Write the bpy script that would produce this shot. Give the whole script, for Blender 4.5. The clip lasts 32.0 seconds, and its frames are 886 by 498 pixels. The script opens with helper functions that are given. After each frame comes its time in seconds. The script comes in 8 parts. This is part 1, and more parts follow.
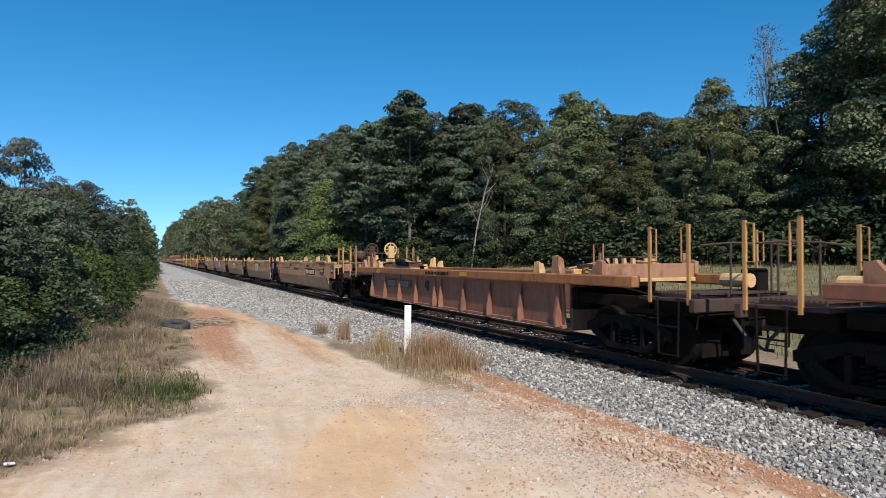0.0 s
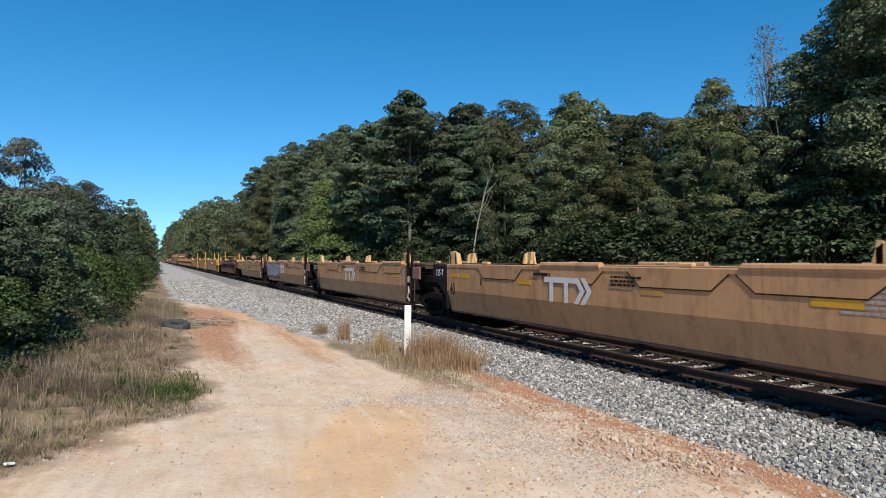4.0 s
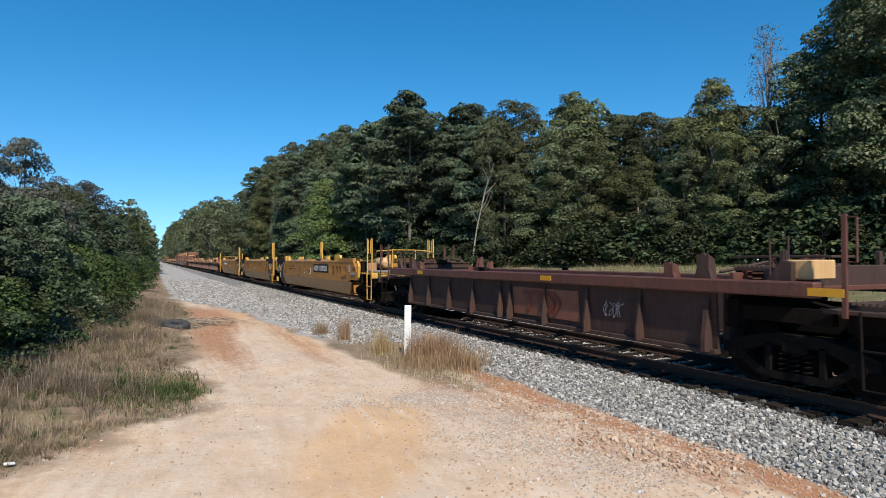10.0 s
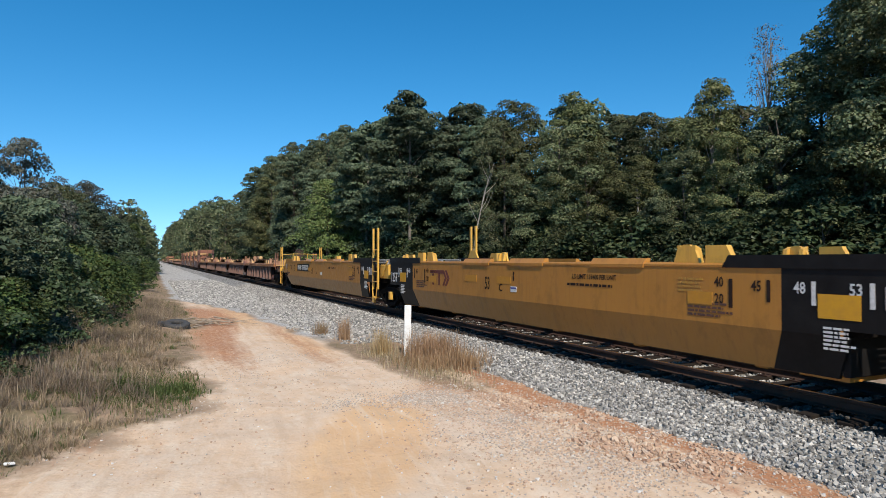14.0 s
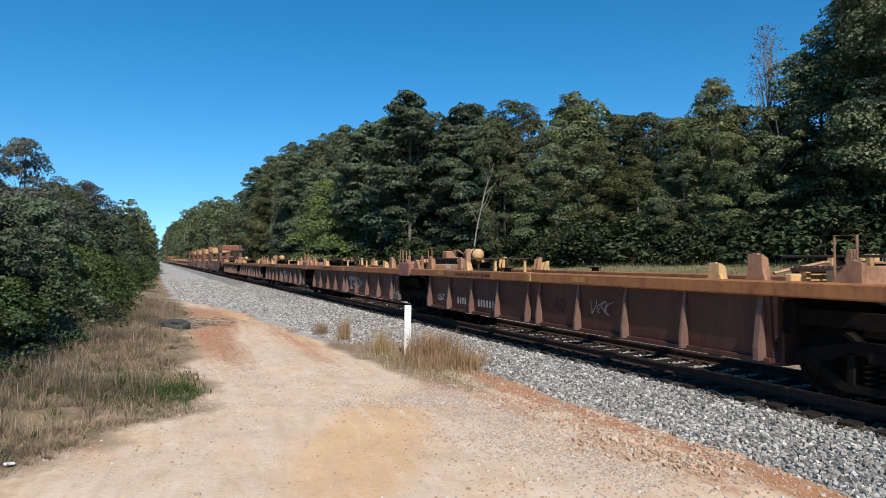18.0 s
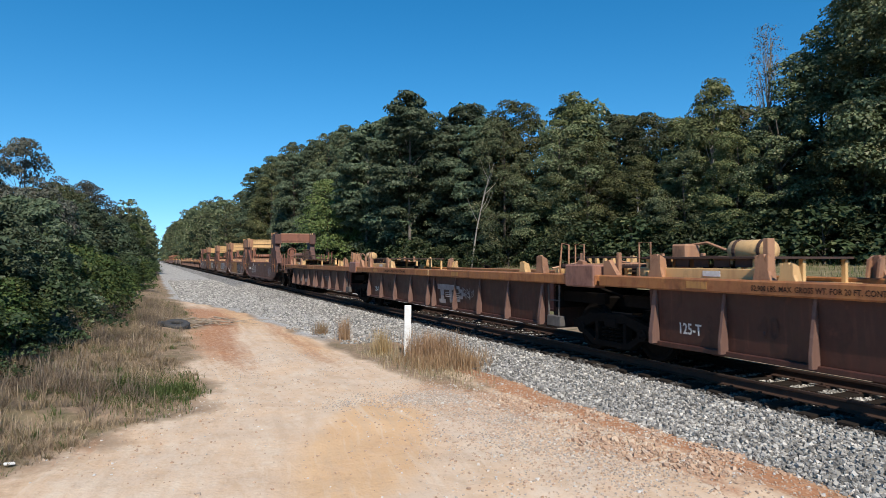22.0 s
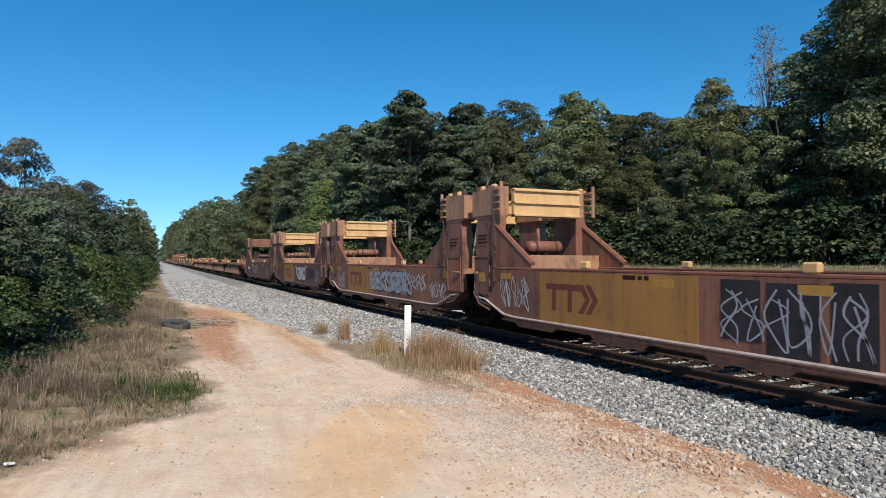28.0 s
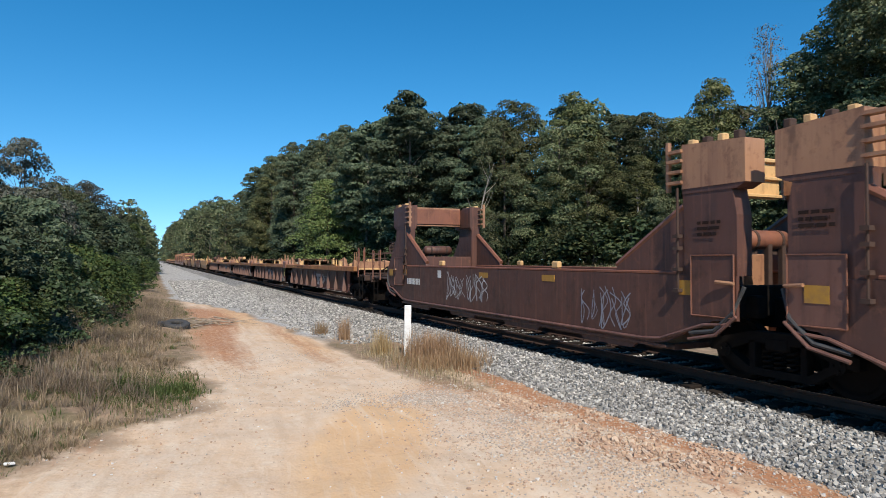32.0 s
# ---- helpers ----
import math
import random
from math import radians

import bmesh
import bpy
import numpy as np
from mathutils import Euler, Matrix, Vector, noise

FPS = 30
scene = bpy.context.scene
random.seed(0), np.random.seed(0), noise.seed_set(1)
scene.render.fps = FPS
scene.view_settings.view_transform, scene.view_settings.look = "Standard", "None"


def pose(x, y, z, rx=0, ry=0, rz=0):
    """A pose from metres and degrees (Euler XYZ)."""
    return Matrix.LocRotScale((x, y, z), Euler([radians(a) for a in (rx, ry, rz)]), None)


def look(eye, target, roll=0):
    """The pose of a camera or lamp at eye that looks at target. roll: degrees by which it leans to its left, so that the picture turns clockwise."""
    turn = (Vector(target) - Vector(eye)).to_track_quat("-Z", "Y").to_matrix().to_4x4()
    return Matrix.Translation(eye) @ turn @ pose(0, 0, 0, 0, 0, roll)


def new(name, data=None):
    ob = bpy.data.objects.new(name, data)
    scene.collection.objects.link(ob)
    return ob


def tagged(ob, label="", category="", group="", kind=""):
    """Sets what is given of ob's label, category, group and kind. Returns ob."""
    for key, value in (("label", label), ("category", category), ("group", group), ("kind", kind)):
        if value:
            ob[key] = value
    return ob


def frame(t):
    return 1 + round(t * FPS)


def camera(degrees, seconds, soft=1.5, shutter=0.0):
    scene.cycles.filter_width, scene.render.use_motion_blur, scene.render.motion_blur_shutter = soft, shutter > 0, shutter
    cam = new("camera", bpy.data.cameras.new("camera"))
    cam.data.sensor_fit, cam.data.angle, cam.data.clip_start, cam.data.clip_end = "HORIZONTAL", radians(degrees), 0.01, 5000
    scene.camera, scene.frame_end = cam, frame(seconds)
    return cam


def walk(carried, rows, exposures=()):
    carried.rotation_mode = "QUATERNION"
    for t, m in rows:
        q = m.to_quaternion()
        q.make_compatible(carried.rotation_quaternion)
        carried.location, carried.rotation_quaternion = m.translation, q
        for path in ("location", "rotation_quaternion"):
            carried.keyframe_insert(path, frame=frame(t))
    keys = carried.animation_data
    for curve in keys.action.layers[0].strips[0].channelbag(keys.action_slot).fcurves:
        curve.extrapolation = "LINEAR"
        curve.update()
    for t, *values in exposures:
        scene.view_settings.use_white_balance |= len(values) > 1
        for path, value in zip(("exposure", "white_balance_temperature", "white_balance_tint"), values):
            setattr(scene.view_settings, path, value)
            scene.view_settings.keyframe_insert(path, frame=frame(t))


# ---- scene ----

# ---------------------------------------------------------------- camera
FOV = 70.0
EYE = Vector((0.0, 0.0, 2.45))
HEADING = radians(24.66)          # to the right of the track's direction
PITCH = radians(0.97)
cam = camera(FOV, 32.0, 0.8, 0.06)
AIM = EYE + Vector((math.sin(HEADING) * math.cos(PITCH), math.cos(HEADING) * math.cos(PITCH), math.sin(PITCH))) * 20
walk(cam, [(0.0, look(EYE, AIM)), (32.0, look(EYE, AIM))], [(0.0, 0.0), (32.0, 0.0)])

# ---------------------------------------------------------------- light
SUN_TO = Vector((-0.17, -0.70, 0.70)).normalized()
world = bpy.data.worlds.new("sky")
scene.world = world
world.use_nodes = True
wn = world.node_tree
sky = wn.nodes.new("ShaderNodeTexSky")
sky.sky_type = "NISHITA"
sky.sun_disc = False
sky.sun_elevation = math.asin(SUN_TO.z)
sky.sun_rotation = math.atan2(SUN_TO.x, SUN_TO.y)
sky.altitude = 200
sky.air_density, sky.dust_density, sky.ozone_density = 1.0, 0.0, 4.0
wn.nodes["Background"].inputs["Strength"].default_value = 0.157
deep = wn.nodes.new("ShaderNodeHueSaturation")      # a clear, deep blue autumn sky
deep.inputs["Saturation"].default_value = 1.34
deep.inputs["Hue"].default_value = 0.4925
aim = wn.nodes.new("ShaderNodeTexCoord")
lift = wn.nodes.new("ShaderNodeMapping")            # no pale haze band in the dry air: the horizon keeps its blue
lift.inputs["Location"].default_value = (0.0, 0.0, 0.07)
wn.links.new(aim.outputs["Generated"], lift.inputs["Vector"])
wn.links.new(lift.outputs[0], sky.inputs["Vector"])
wn.links.new(sky.outputs[0], deep.inputs["Color"])
wn.links.new(deep.outputs[0], wn.nodes["Background"].inputs["Color"])
sun = new("sun", bpy.data.lights.new("sun", "SUN"))
sun.data.energy, sun.data.angle, sun.data.color = 5.3, radians(0.5), (1.0, 0.91, 0.775)
sun.matrix_world = look(SUN_TO * 60, (0, 0, 0))

# ---------------------------------------------------------------- plan
TRACK_X = 9.45                    # centre line of the track
RAIL_Z = 0.54                     # top of the rail
V0, B1, B2 = 11.05, -1.299e-3, -1.254e-4


def travelled(t):
    """Metres that the train has rolled towards the camera since the start."""
    return V0 * (t + B1 * t * t / 2 + B2 * t ** 3 / 6)


rng = np.random.default_rng(7)


# ---------------------------------------------------------------- materials
def nodes_of(name):
    m = bpy.data.materials.new(name)
    m.use_nodes = True
    n = m.node_tree.nodes
    return m, n, m.node_tree.links, n["Principled BSDF"]


def rgb(c):
    return (*c, 1.0)


def mixc(n, l, fac, a, b, blend="MIX"):
    x = n.new("ShaderNodeMix")
    x.data_type, x.blend_type = "RGBA", blend
    for sock, v in ((x.inputs[0], fac), (x.inputs[6], a), (x.inputs[7], b)):
        if hasattr(v, "is_output"):
            l.new(v, sock)
        else:
            sock.default_value = rgb(v) if isinstance(v, tuple) and len(v) == 3 else v
    return x.outputs[2]


def noise_of(n, l, scale, detail=5, rough=0.6, vec=None, stretch=None):
    x = n.new("ShaderNodeTexNoise")
    x.inputs["Scale"].default_value, x.inputs["Detail"].default_value, x.inputs["Roughness"].default_value = scale, detail, rough
    if vec is None:
        vec = n.new("ShaderNodeTexCoord").outputs["Object"]
    if stretch:
        m = n.new("ShaderNodeMapping")
        m.inputs["Scale"].default_value = stretch
        l.new(vec, m.inputs["Vector"])
        vec = m.outputs[0]
    l.new(vec, x.inputs["Vector"])
    return x.outputs["Fac"]


def ramp(n, l, fac, lo, hi, a=0.0, b=1.0):
    x = n.new("ShaderNodeMapRange")
    x.inputs["From Min"].default_value, x.inputs["From Max"].default_value = lo, hi
    x.inputs["To Min"].default_value, x.inputs["To Max"].default_value = a, b
    l.new(fac, x.inputs["Value"])
    return x.outputs[0]


def mathn(n, l, op, a, b):
    x = n.new("ShaderNodeMath")
    x.operation = op
    for sock, v in ((x.inputs[0], a), (x.inputs[1], b)):
        if hasattr(v, "is_output"):
            l.new(v, sock)
        else:
            sock.default_value = v
    return x.outputs[0]


def bump(n, l, b, height, strength=0.3, dist=0.02):
    x = n.new("ShaderNodeBump")
    x.inputs["Strength"].default_value, x.inputs["Distance"].default_value = strength, dist
    l.new(height, x.inputs["Height"])
    l.new(x.outputs[0], b.inputs["Normal"])


def painted_metal(name, base, dirt, rust, grime=0.5, rusty=0.25, rough=0.55, streak=True):
    """Weathered paint on steel: broad fading, vertical dirt streaks, rust spots."""
    base, dirt, rust = ((c[0] * 1.03, c[1] * 0.92, c[2] * 0.88) for c in (base, dirt, rust))
    m, n, l, b = nodes_of(name)
    broad = noise_of(n, l, 0.55, 4, 0.6)
    run = noise_of(n, l, 1.0, 6, 0.65, stretch=(4.0, 4.0, 0.35)) if streak else noise_of(n, l, 3.0)
    spots = noise_of(n, l, 5.0, 8, 0.7)
    c = mixc(n, l, ramp(n, l, broad, 0.3, 0.75, 0.0, grime), base, dirt)
    c = mixc(n, l, ramp(n, l, run, 0.47, 0.66, 0.0, grime), c, dirt)
    stain = noise_of(n, l, 2.3, 7, 0.7, stretch=(1.0, 1.0, 0.6))
    dark = tuple(0.35 * v for v in dirt)
    c = mixc(n, l, ramp(n, l, stain, 0.53, 0.68, 0.0, grime * 0.85), c, dark)
    thin = noise_of(n, l, 9.0, 5, 0.6, stretch=(1.0, 1.0, 0.06))
    c = mixc(n, l, ramp(n, l, thin, 0.55, 0.68, 0.0, grime * 0.6 if streak else 0.0), c, rust)
    c = mixc(n, l, ramp(n, l, spots, 0.62 - 0.15 * rusty, 0.72, 0.0, min(1.0, rusty * 2)), c, rust)
    l.new(c, b.inputs["Base Color"])
    l.new(ramp(n, l, spots, 0.3, 0.8, rough - 0.1, rough + 0.2), b.inputs["Roughness"])
    bump(n, l, b, spots, 0.12, 0.01)
    return m


def plain(name, base, other, scale=8.0, rough=0.6, metal=0.0, bumps=0.1):
    m, n, l, b = nodes_of(name)
    f = noise_of(n, l, scale, 6, 0.65)
    l.new(mixc(n, l, ramp(n, l, f, 0.3, 0.75), base, other), b.inputs["Base Color"])
    b.inputs["Roughness"].default_value, b.inputs["Metallic"].default_value = rough, metal
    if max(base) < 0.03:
        b.inputs["Specular IOR Level"].default_value = 0.12     # greasy; no sheen, so shaded undersides stay black
    if bumps:
        bump(n, l, b, f, bumps, 0.02)
    return m


TAN = painted_metal("faded_tan_paint", (0.52, 0.315, 0.15), (0.36, 0.215, 0.11), (0.18, 0.083, 0.044), 0.6, 0.2)
GOLD = painted_metal("golden_yellow_paint", (0.43, 0.212, 0.036), (0.345, 0.17, 0.04), (0.18, 0.08, 0.03), 0.4, 0.03, 0.42)
BROWN = painted_metal("oxide_brown_paint", (0.27, 0.125, 0.078), (0.125, 0.062, 0.045), (0.33, 0.175, 0.11), 0.85, 0.35)
SIENNA = painted_metal("sun_bleached_sienna_paint", (0.29, 0.145, 0.09), (0.17, 0.085, 0.058), (0.34, 0.19, 0.11), 0.7, 0.4)
WORN = painted_metal("worn_brown_paint", (0.21, 0.11, 0.082), (0.10, 0.055, 0.045), (0.13, 0.06, 0.045), 0.85, 0.45)
# panels darkened for the chord's shade, ribs lightened for sun; both one brown
PANEL = painted_metal("shade_dark_purple_brown_paint", (0.076, 0.029, 0.021), (0.040, 0.019, 0.015), (0.13, 0.056, 0.038), 0.8, 0.3)
RIB = painted_metal("sunlit_pale_brown_paint", (0.185, 0.118, 0.098), (0.11, 0.068, 0.056), (0.25, 0.165, 0.125), 0.65, 0.35)
DARKBROWN = painted_metal("dark_brown_paint", (0.115, 0.055, 0.041), (0.07, 0.039, 0.032), (0.20, 0.10, 0.065), 0.75, 0.3)
CHORD = painted_metal("rust_streaked_yellow_paint", (0.40, 0.19, 0.06), (0.25, 0.11, 0.05), (0.22, 0.08, 0.035), 0.85, 0.6)
CHORDB = painted_metal("rust_brown_paint", (0.24, 0.10, 0.06), (0.16, 0.075, 0.05), (0.28, 0.13, 0.06), 0.7, 0.4)
YELLOW = painted_metal("bright_safety_yellow_paint", (0.68, 0.42, 0.07), (0.48, 0.29, 0.07), (0.22, 0.10, 0.04), 0.4, 0.1, 0.45)
OLDYELLOW = painted_metal("worn_dull_yellow_paint", (0.52, 0.30, 0.09), (0.30, 0.17, 0.07), (0.14, 0.065, 0.035), 0.7, 0.3)
CREAM = painted_metal("chalky_cream_paint", (0.66, 0.47, 0.22), (0.45, 0.29, 0.13), (0.22, 0.10, 0.05), 0.55, 0.3)
BUFF = painted_metal("rusty_buff_paint", (0.42, 0.25, 0.14), (0.26, 0.145, 0.09), (0.16, 0.078, 0.052), 0.8, 0.45)
SHELL = painted_metal("stained_ochre_panel_paint", (0.36, 0.19, 0.045), (0.22, 0.12, 0.045), (0.14, 0.06, 0.03), 0.5, 0.2)
RUSTPLATE = painted_metal("purple_rust_stained_paint", (0.34, 0.19, 0.125), (0.22, 0.12, 0.10), (0.15, 0.07, 0.05), 0.8, 0.5)
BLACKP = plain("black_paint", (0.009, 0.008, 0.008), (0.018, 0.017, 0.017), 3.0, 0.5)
# iron and wheels near-black: the shade under the cars is in their colour
IRON = plain("grimy_shade_black_iron", (0.006, 0.005, 0.0045), (0.014, 0.011, 0.009), 6.0, 0.9, 0.0)
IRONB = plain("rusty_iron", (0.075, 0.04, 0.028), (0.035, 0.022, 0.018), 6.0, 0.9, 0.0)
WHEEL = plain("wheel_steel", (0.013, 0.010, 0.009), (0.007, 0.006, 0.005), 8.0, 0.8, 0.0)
NIGHT = painted_metal("blackened_brown_paint", (0.058, 0.031, 0.024), (0.036, 0.023, 0.019), (0.12, 0.056, 0.034), 0.7, 0.3, 0.78)
NIGHTCHORD = painted_metal("dark_maroon_paint", (0.125, 0.050, 0.034), (0.08, 0.038, 0.029), (0.17, 0.075, 0.043), 0.7, 0.3)
GALV = plain("grey_galvanised_steel", (0.42, 0.42, 0.42), (0.30, 0.29, 0.28), 10.0, 0.5, 0.5)
WHITEP = plain("white_stencil_paint", (0.72, 0.72, 0.70), (0.5, 0.48, 0.46), 25.0, 0.6, 0, 0)
GREYP = plain("faded_grey_paint", (0.42, 0.38, 0.36), (0.25, 0.2, 0.19), 6.0, 0.7, 0, 0)
INK = plain("dark_stencil_paint", (0.018, 0.011, 0.009), (0.04, 0.024, 0.018), 25.0, 0.6, 0, 0)
MAROON = plain("maroon_paint", (0.17, 0.035, 0.022), (0.11, 0.03, 0.02), 5.0, 0.55, 0, 0)
REFLECT = plain("yellow_reflective_strip", (0.66, 0.33, 0.015), (0.55, 0.27, 0.03), 10.0, 0.4, 0, 0)
AMBER = plain("amber_reflective_strip", (0.52, 0.235, 0.02), (0.44, 0.20, 0.025), 9.0, 0.5, 0, 0)
DULLREF = plain("faded_ochre_strip", (0.46, 0.24, 0.03), (0.32, 0.17, 0.05), 9.0, 0.6, 0, 0)
SPRAYW = plain("white_spray_paint", (0.60, 0.60, 0.60), (0.36, 0.34, 0.33), 3.0, 0.6, 0, 0)
SPRAYS = plain("silver_grey_spray_paint", (0.33, 0.34, 0.38), (0.23, 0.24, 0.28), 4.0, 0.5, 0, 0)
SPRAYK = plain("black_spray_paint", (0.02, 0.02, 0.022), (0.045, 0.04, 0.045), 3.0, 0.55, 0, 0)
REDP = plain("red_paint", (0.45, 0.05, 0.04), (0.36, 0.05, 0.04), 10.0, 0.5, 0, 0)
BLUEP = plain("blue_paint", (0.05, 0.06, 0.30), (0.06, 0.08, 0.26), 10.0, 0.5, 0, 0)
RAILM = plain("rusty_rail_steel", (0.060, 0.031, 0.022), (0.034, 0.02, 0.015), 6.0, 0.7, 0.1)
RAILTOP = plain("polished_rail_head", (0.45, 0.44, 0.43), (0.33, 0.31, 0.30), 10.0, 0.25, 1.0, 0)
TIE = plain("creosoted_timber", (0.014, 0.011, 0.009), (0.032, 0.024, 0.019), 7.0, 0.85, 0, 0.4)
POSTW = plain("chipped_white_painted_post", (0.80, 0.80, 0.79), (0.62, 0.61, 0.58), 9.0, 0.6, 0, 0.2)
RUBBER = plain("weathered_rubber", (0.035, 0.035, 0.037), (0.075, 0.073, 0.07), 9.0, 0.8, 0, 0.3)
DEADWOOD = plain("bleached_dead_wood", (0.36, 0.30, 0.23), (0.20, 0.16, 0.12), 9.0, 0.85, 0, 0.3)
PAPER = plain("white_litter", (0.8, 0.79, 0.77), (0.65, 0.63, 0.6), 9.0, 0.7, 0, 0)


def bark_mat(name, a, b):
    m, n, l, bs = nodes_of(name)
    f = noise_of(n, l, 5.0, 6, 0.7, stretch=(2.5, 2.5, 0.4))
    l.new(mixc(n, l, ramp(n, l, f, 0.3, 0.7), a, b), bs.inputs["Base Color"])
    bs.inputs["Roughness"].default_value = 0.9
    bump(n, l, bs, f, 0.6, 0.05)
    return m


BARK = bark_mat("brown_bark", (0.055, 0.042, 0.032), (0.12, 0.095, 0.075))
GREYBARK = bark_mat("weathered_grey_bark", (0.20, 0.175, 0.145), (0.12, 0.10, 0.08))
PALEBARK = bark_mat("pale_grey_bark", (0.34, 0.31, 0.27), (0.20, 0.17, 0.14))


def leaf_mat(name, a, b, c, through_light=0.14, spread=0.38):
    """Leaves: every leaf its own shade between three colours, each tree shifted a little."""
    m = bpy.data.materials.new(name)
    m.use_nodes = True
    n, l = m.node_tree.nodes, m.node_tree.links
    n.remove(n["Principled BSDF"])
    out = n["Material Output"]
    geo = n.new("ShaderNodeNewGeometry")
    info = n.new("ShaderNodeObjectInfo")
    r = geo.outputs["Random Per Island"]
    col = mixc(n, l, ramp(n, l, r, 0.0, 0.75), a, b)
    col = mixc(n, l, ramp(n, l, r, 0.8, 1.0), col, c)
    big = noise_of(n, l, 0.35, 3, 0.6)
    hsv = n.new("ShaderNodeHueSaturation")
    l.new(col, hsv.inputs["Color"])
    l.new(mathn(n, l, "ADD", ramp(n, l, info.outputs["Random"], 0, 1, 1 - spread, 1 + spread), ramp(n, l, big, 0.3, 0.7, -0.32, 0.28)), hsv.inputs["Value"])
    l.new(ramp(n, l, info.outputs["Random"], 0, 1, 0.485, 0.512), hsv.inputs["Hue"])
    d = n.new("ShaderNodeBsdfDiffuse")
    t = n.new("ShaderNodeBsdfTranslucent")
    g = n.new("ShaderNodeBsdfGlossy")
    g.inputs["Roughness"].default_value = 0.45
    g.inputs["Color"].default_value = (0.7, 0.75, 0.7, 1)
    for s in (d, t):
        l.new(hsv.outputs[0], s.inputs["Color"])
    m1, m2 = n.new("ShaderNodeMixShader"), n.new("ShaderNodeMixShader")
    m1.inputs[0].default_value, m2.inputs[0].default_value = through_light, 0.018
    l.new(d.outputs[0], m1.inputs[1]), l.new(t.outputs[0], m1.inputs[2])
    l.new(m1.outputs[0], m2.inputs[1]), l.new(g.outputs[0], m2.inputs[2])
    l.new(m2.outputs[0], out.inputs["Surface"])
    return m


LEAF_OAK = leaf_mat("broad_leaves", (0.060, 0.076, 0.038), (0.112, 0.128, 0.062), (0.22, 0.205, 0.12))
LEAF_YELLOW = leaf_mat("yellowing_leaves", (0.068, 0.080, 0.035), (0.120, 0.130, 0.052), (0.23, 0.205, 0.10))
LEAF_PINE = leaf_mat("pine_needles", (0.052, 0.074, 0.045), (0.096, 0.124, 0.071), (0.155, 0.166, 0.098), 0.10)
LEAF_MAPLE = leaf_mat("bright_maple_leaves", (0.078, 0.108, 0.036), (0.125, 0.16, 0.052), (0.20, 0.205, 0.08))
LEAF_DIM = leaf_mat("dull_green_leaves", (0.026, 0.043, 0.020), (0.050, 0.072, 0.032), (0.10, 0.11, 0.052))
LEAF_BROWN = leaf_mat("thinning_russet_leaves", (0.16, 0.125, 0.095), (0.21, 0.165, 0.12), (0.25, 0.17, 0.12))
# leaf green darkened to hold the shade at the foot of the woods
LEAF_SHADE = leaf_mat("shade_dark_undergrowth_leaves", (0.026, 0.038, 0.018), (0.047, 0.062, 0.027), (0.10, 0.10, 0.045), 0.12)
LEAF_BUSH = leaf_mat("shrub_leaves", (0.040, 0.064, 0.022), (0.072, 0.105, 0.032), (0.135, 0.145, 0.045))
DRYGRASS = leaf_mat("dry_grass_blades", (0.46, 0.365, 0.24), (0.31, 0.24, 0.155), (0.17, 0.165, 0.075), 0.25, 0.1)
DEADSTEM = leaf_mat("dead_brown_stems", (0.27, 0.21, 0.155), (0.17, 0.13, 0.095), (0.40, 0.32, 0.22), 0.2, 0.1)
LEAF_GREY = leaf_mat("thinning_grey_green_leaves", (0.080, 0.088, 0.068), (0.12, 0.125, 0.10), (0.18, 0.15, 0.125))
REEDS = leaf_mat("tall_straw_grass_blades", (0.42, 0.30, 0.17), (0.30, 0.20, 0.11), (0.50, 0.38, 0.22), 0.25, 0.1)
GREENGRASS = leaf_mat("green_grass_blades", (0.075, 0.105, 0.03), (0.11, 0.14, 0.045), (0.19, 0.165, 0.08), 0.3, 0.1)


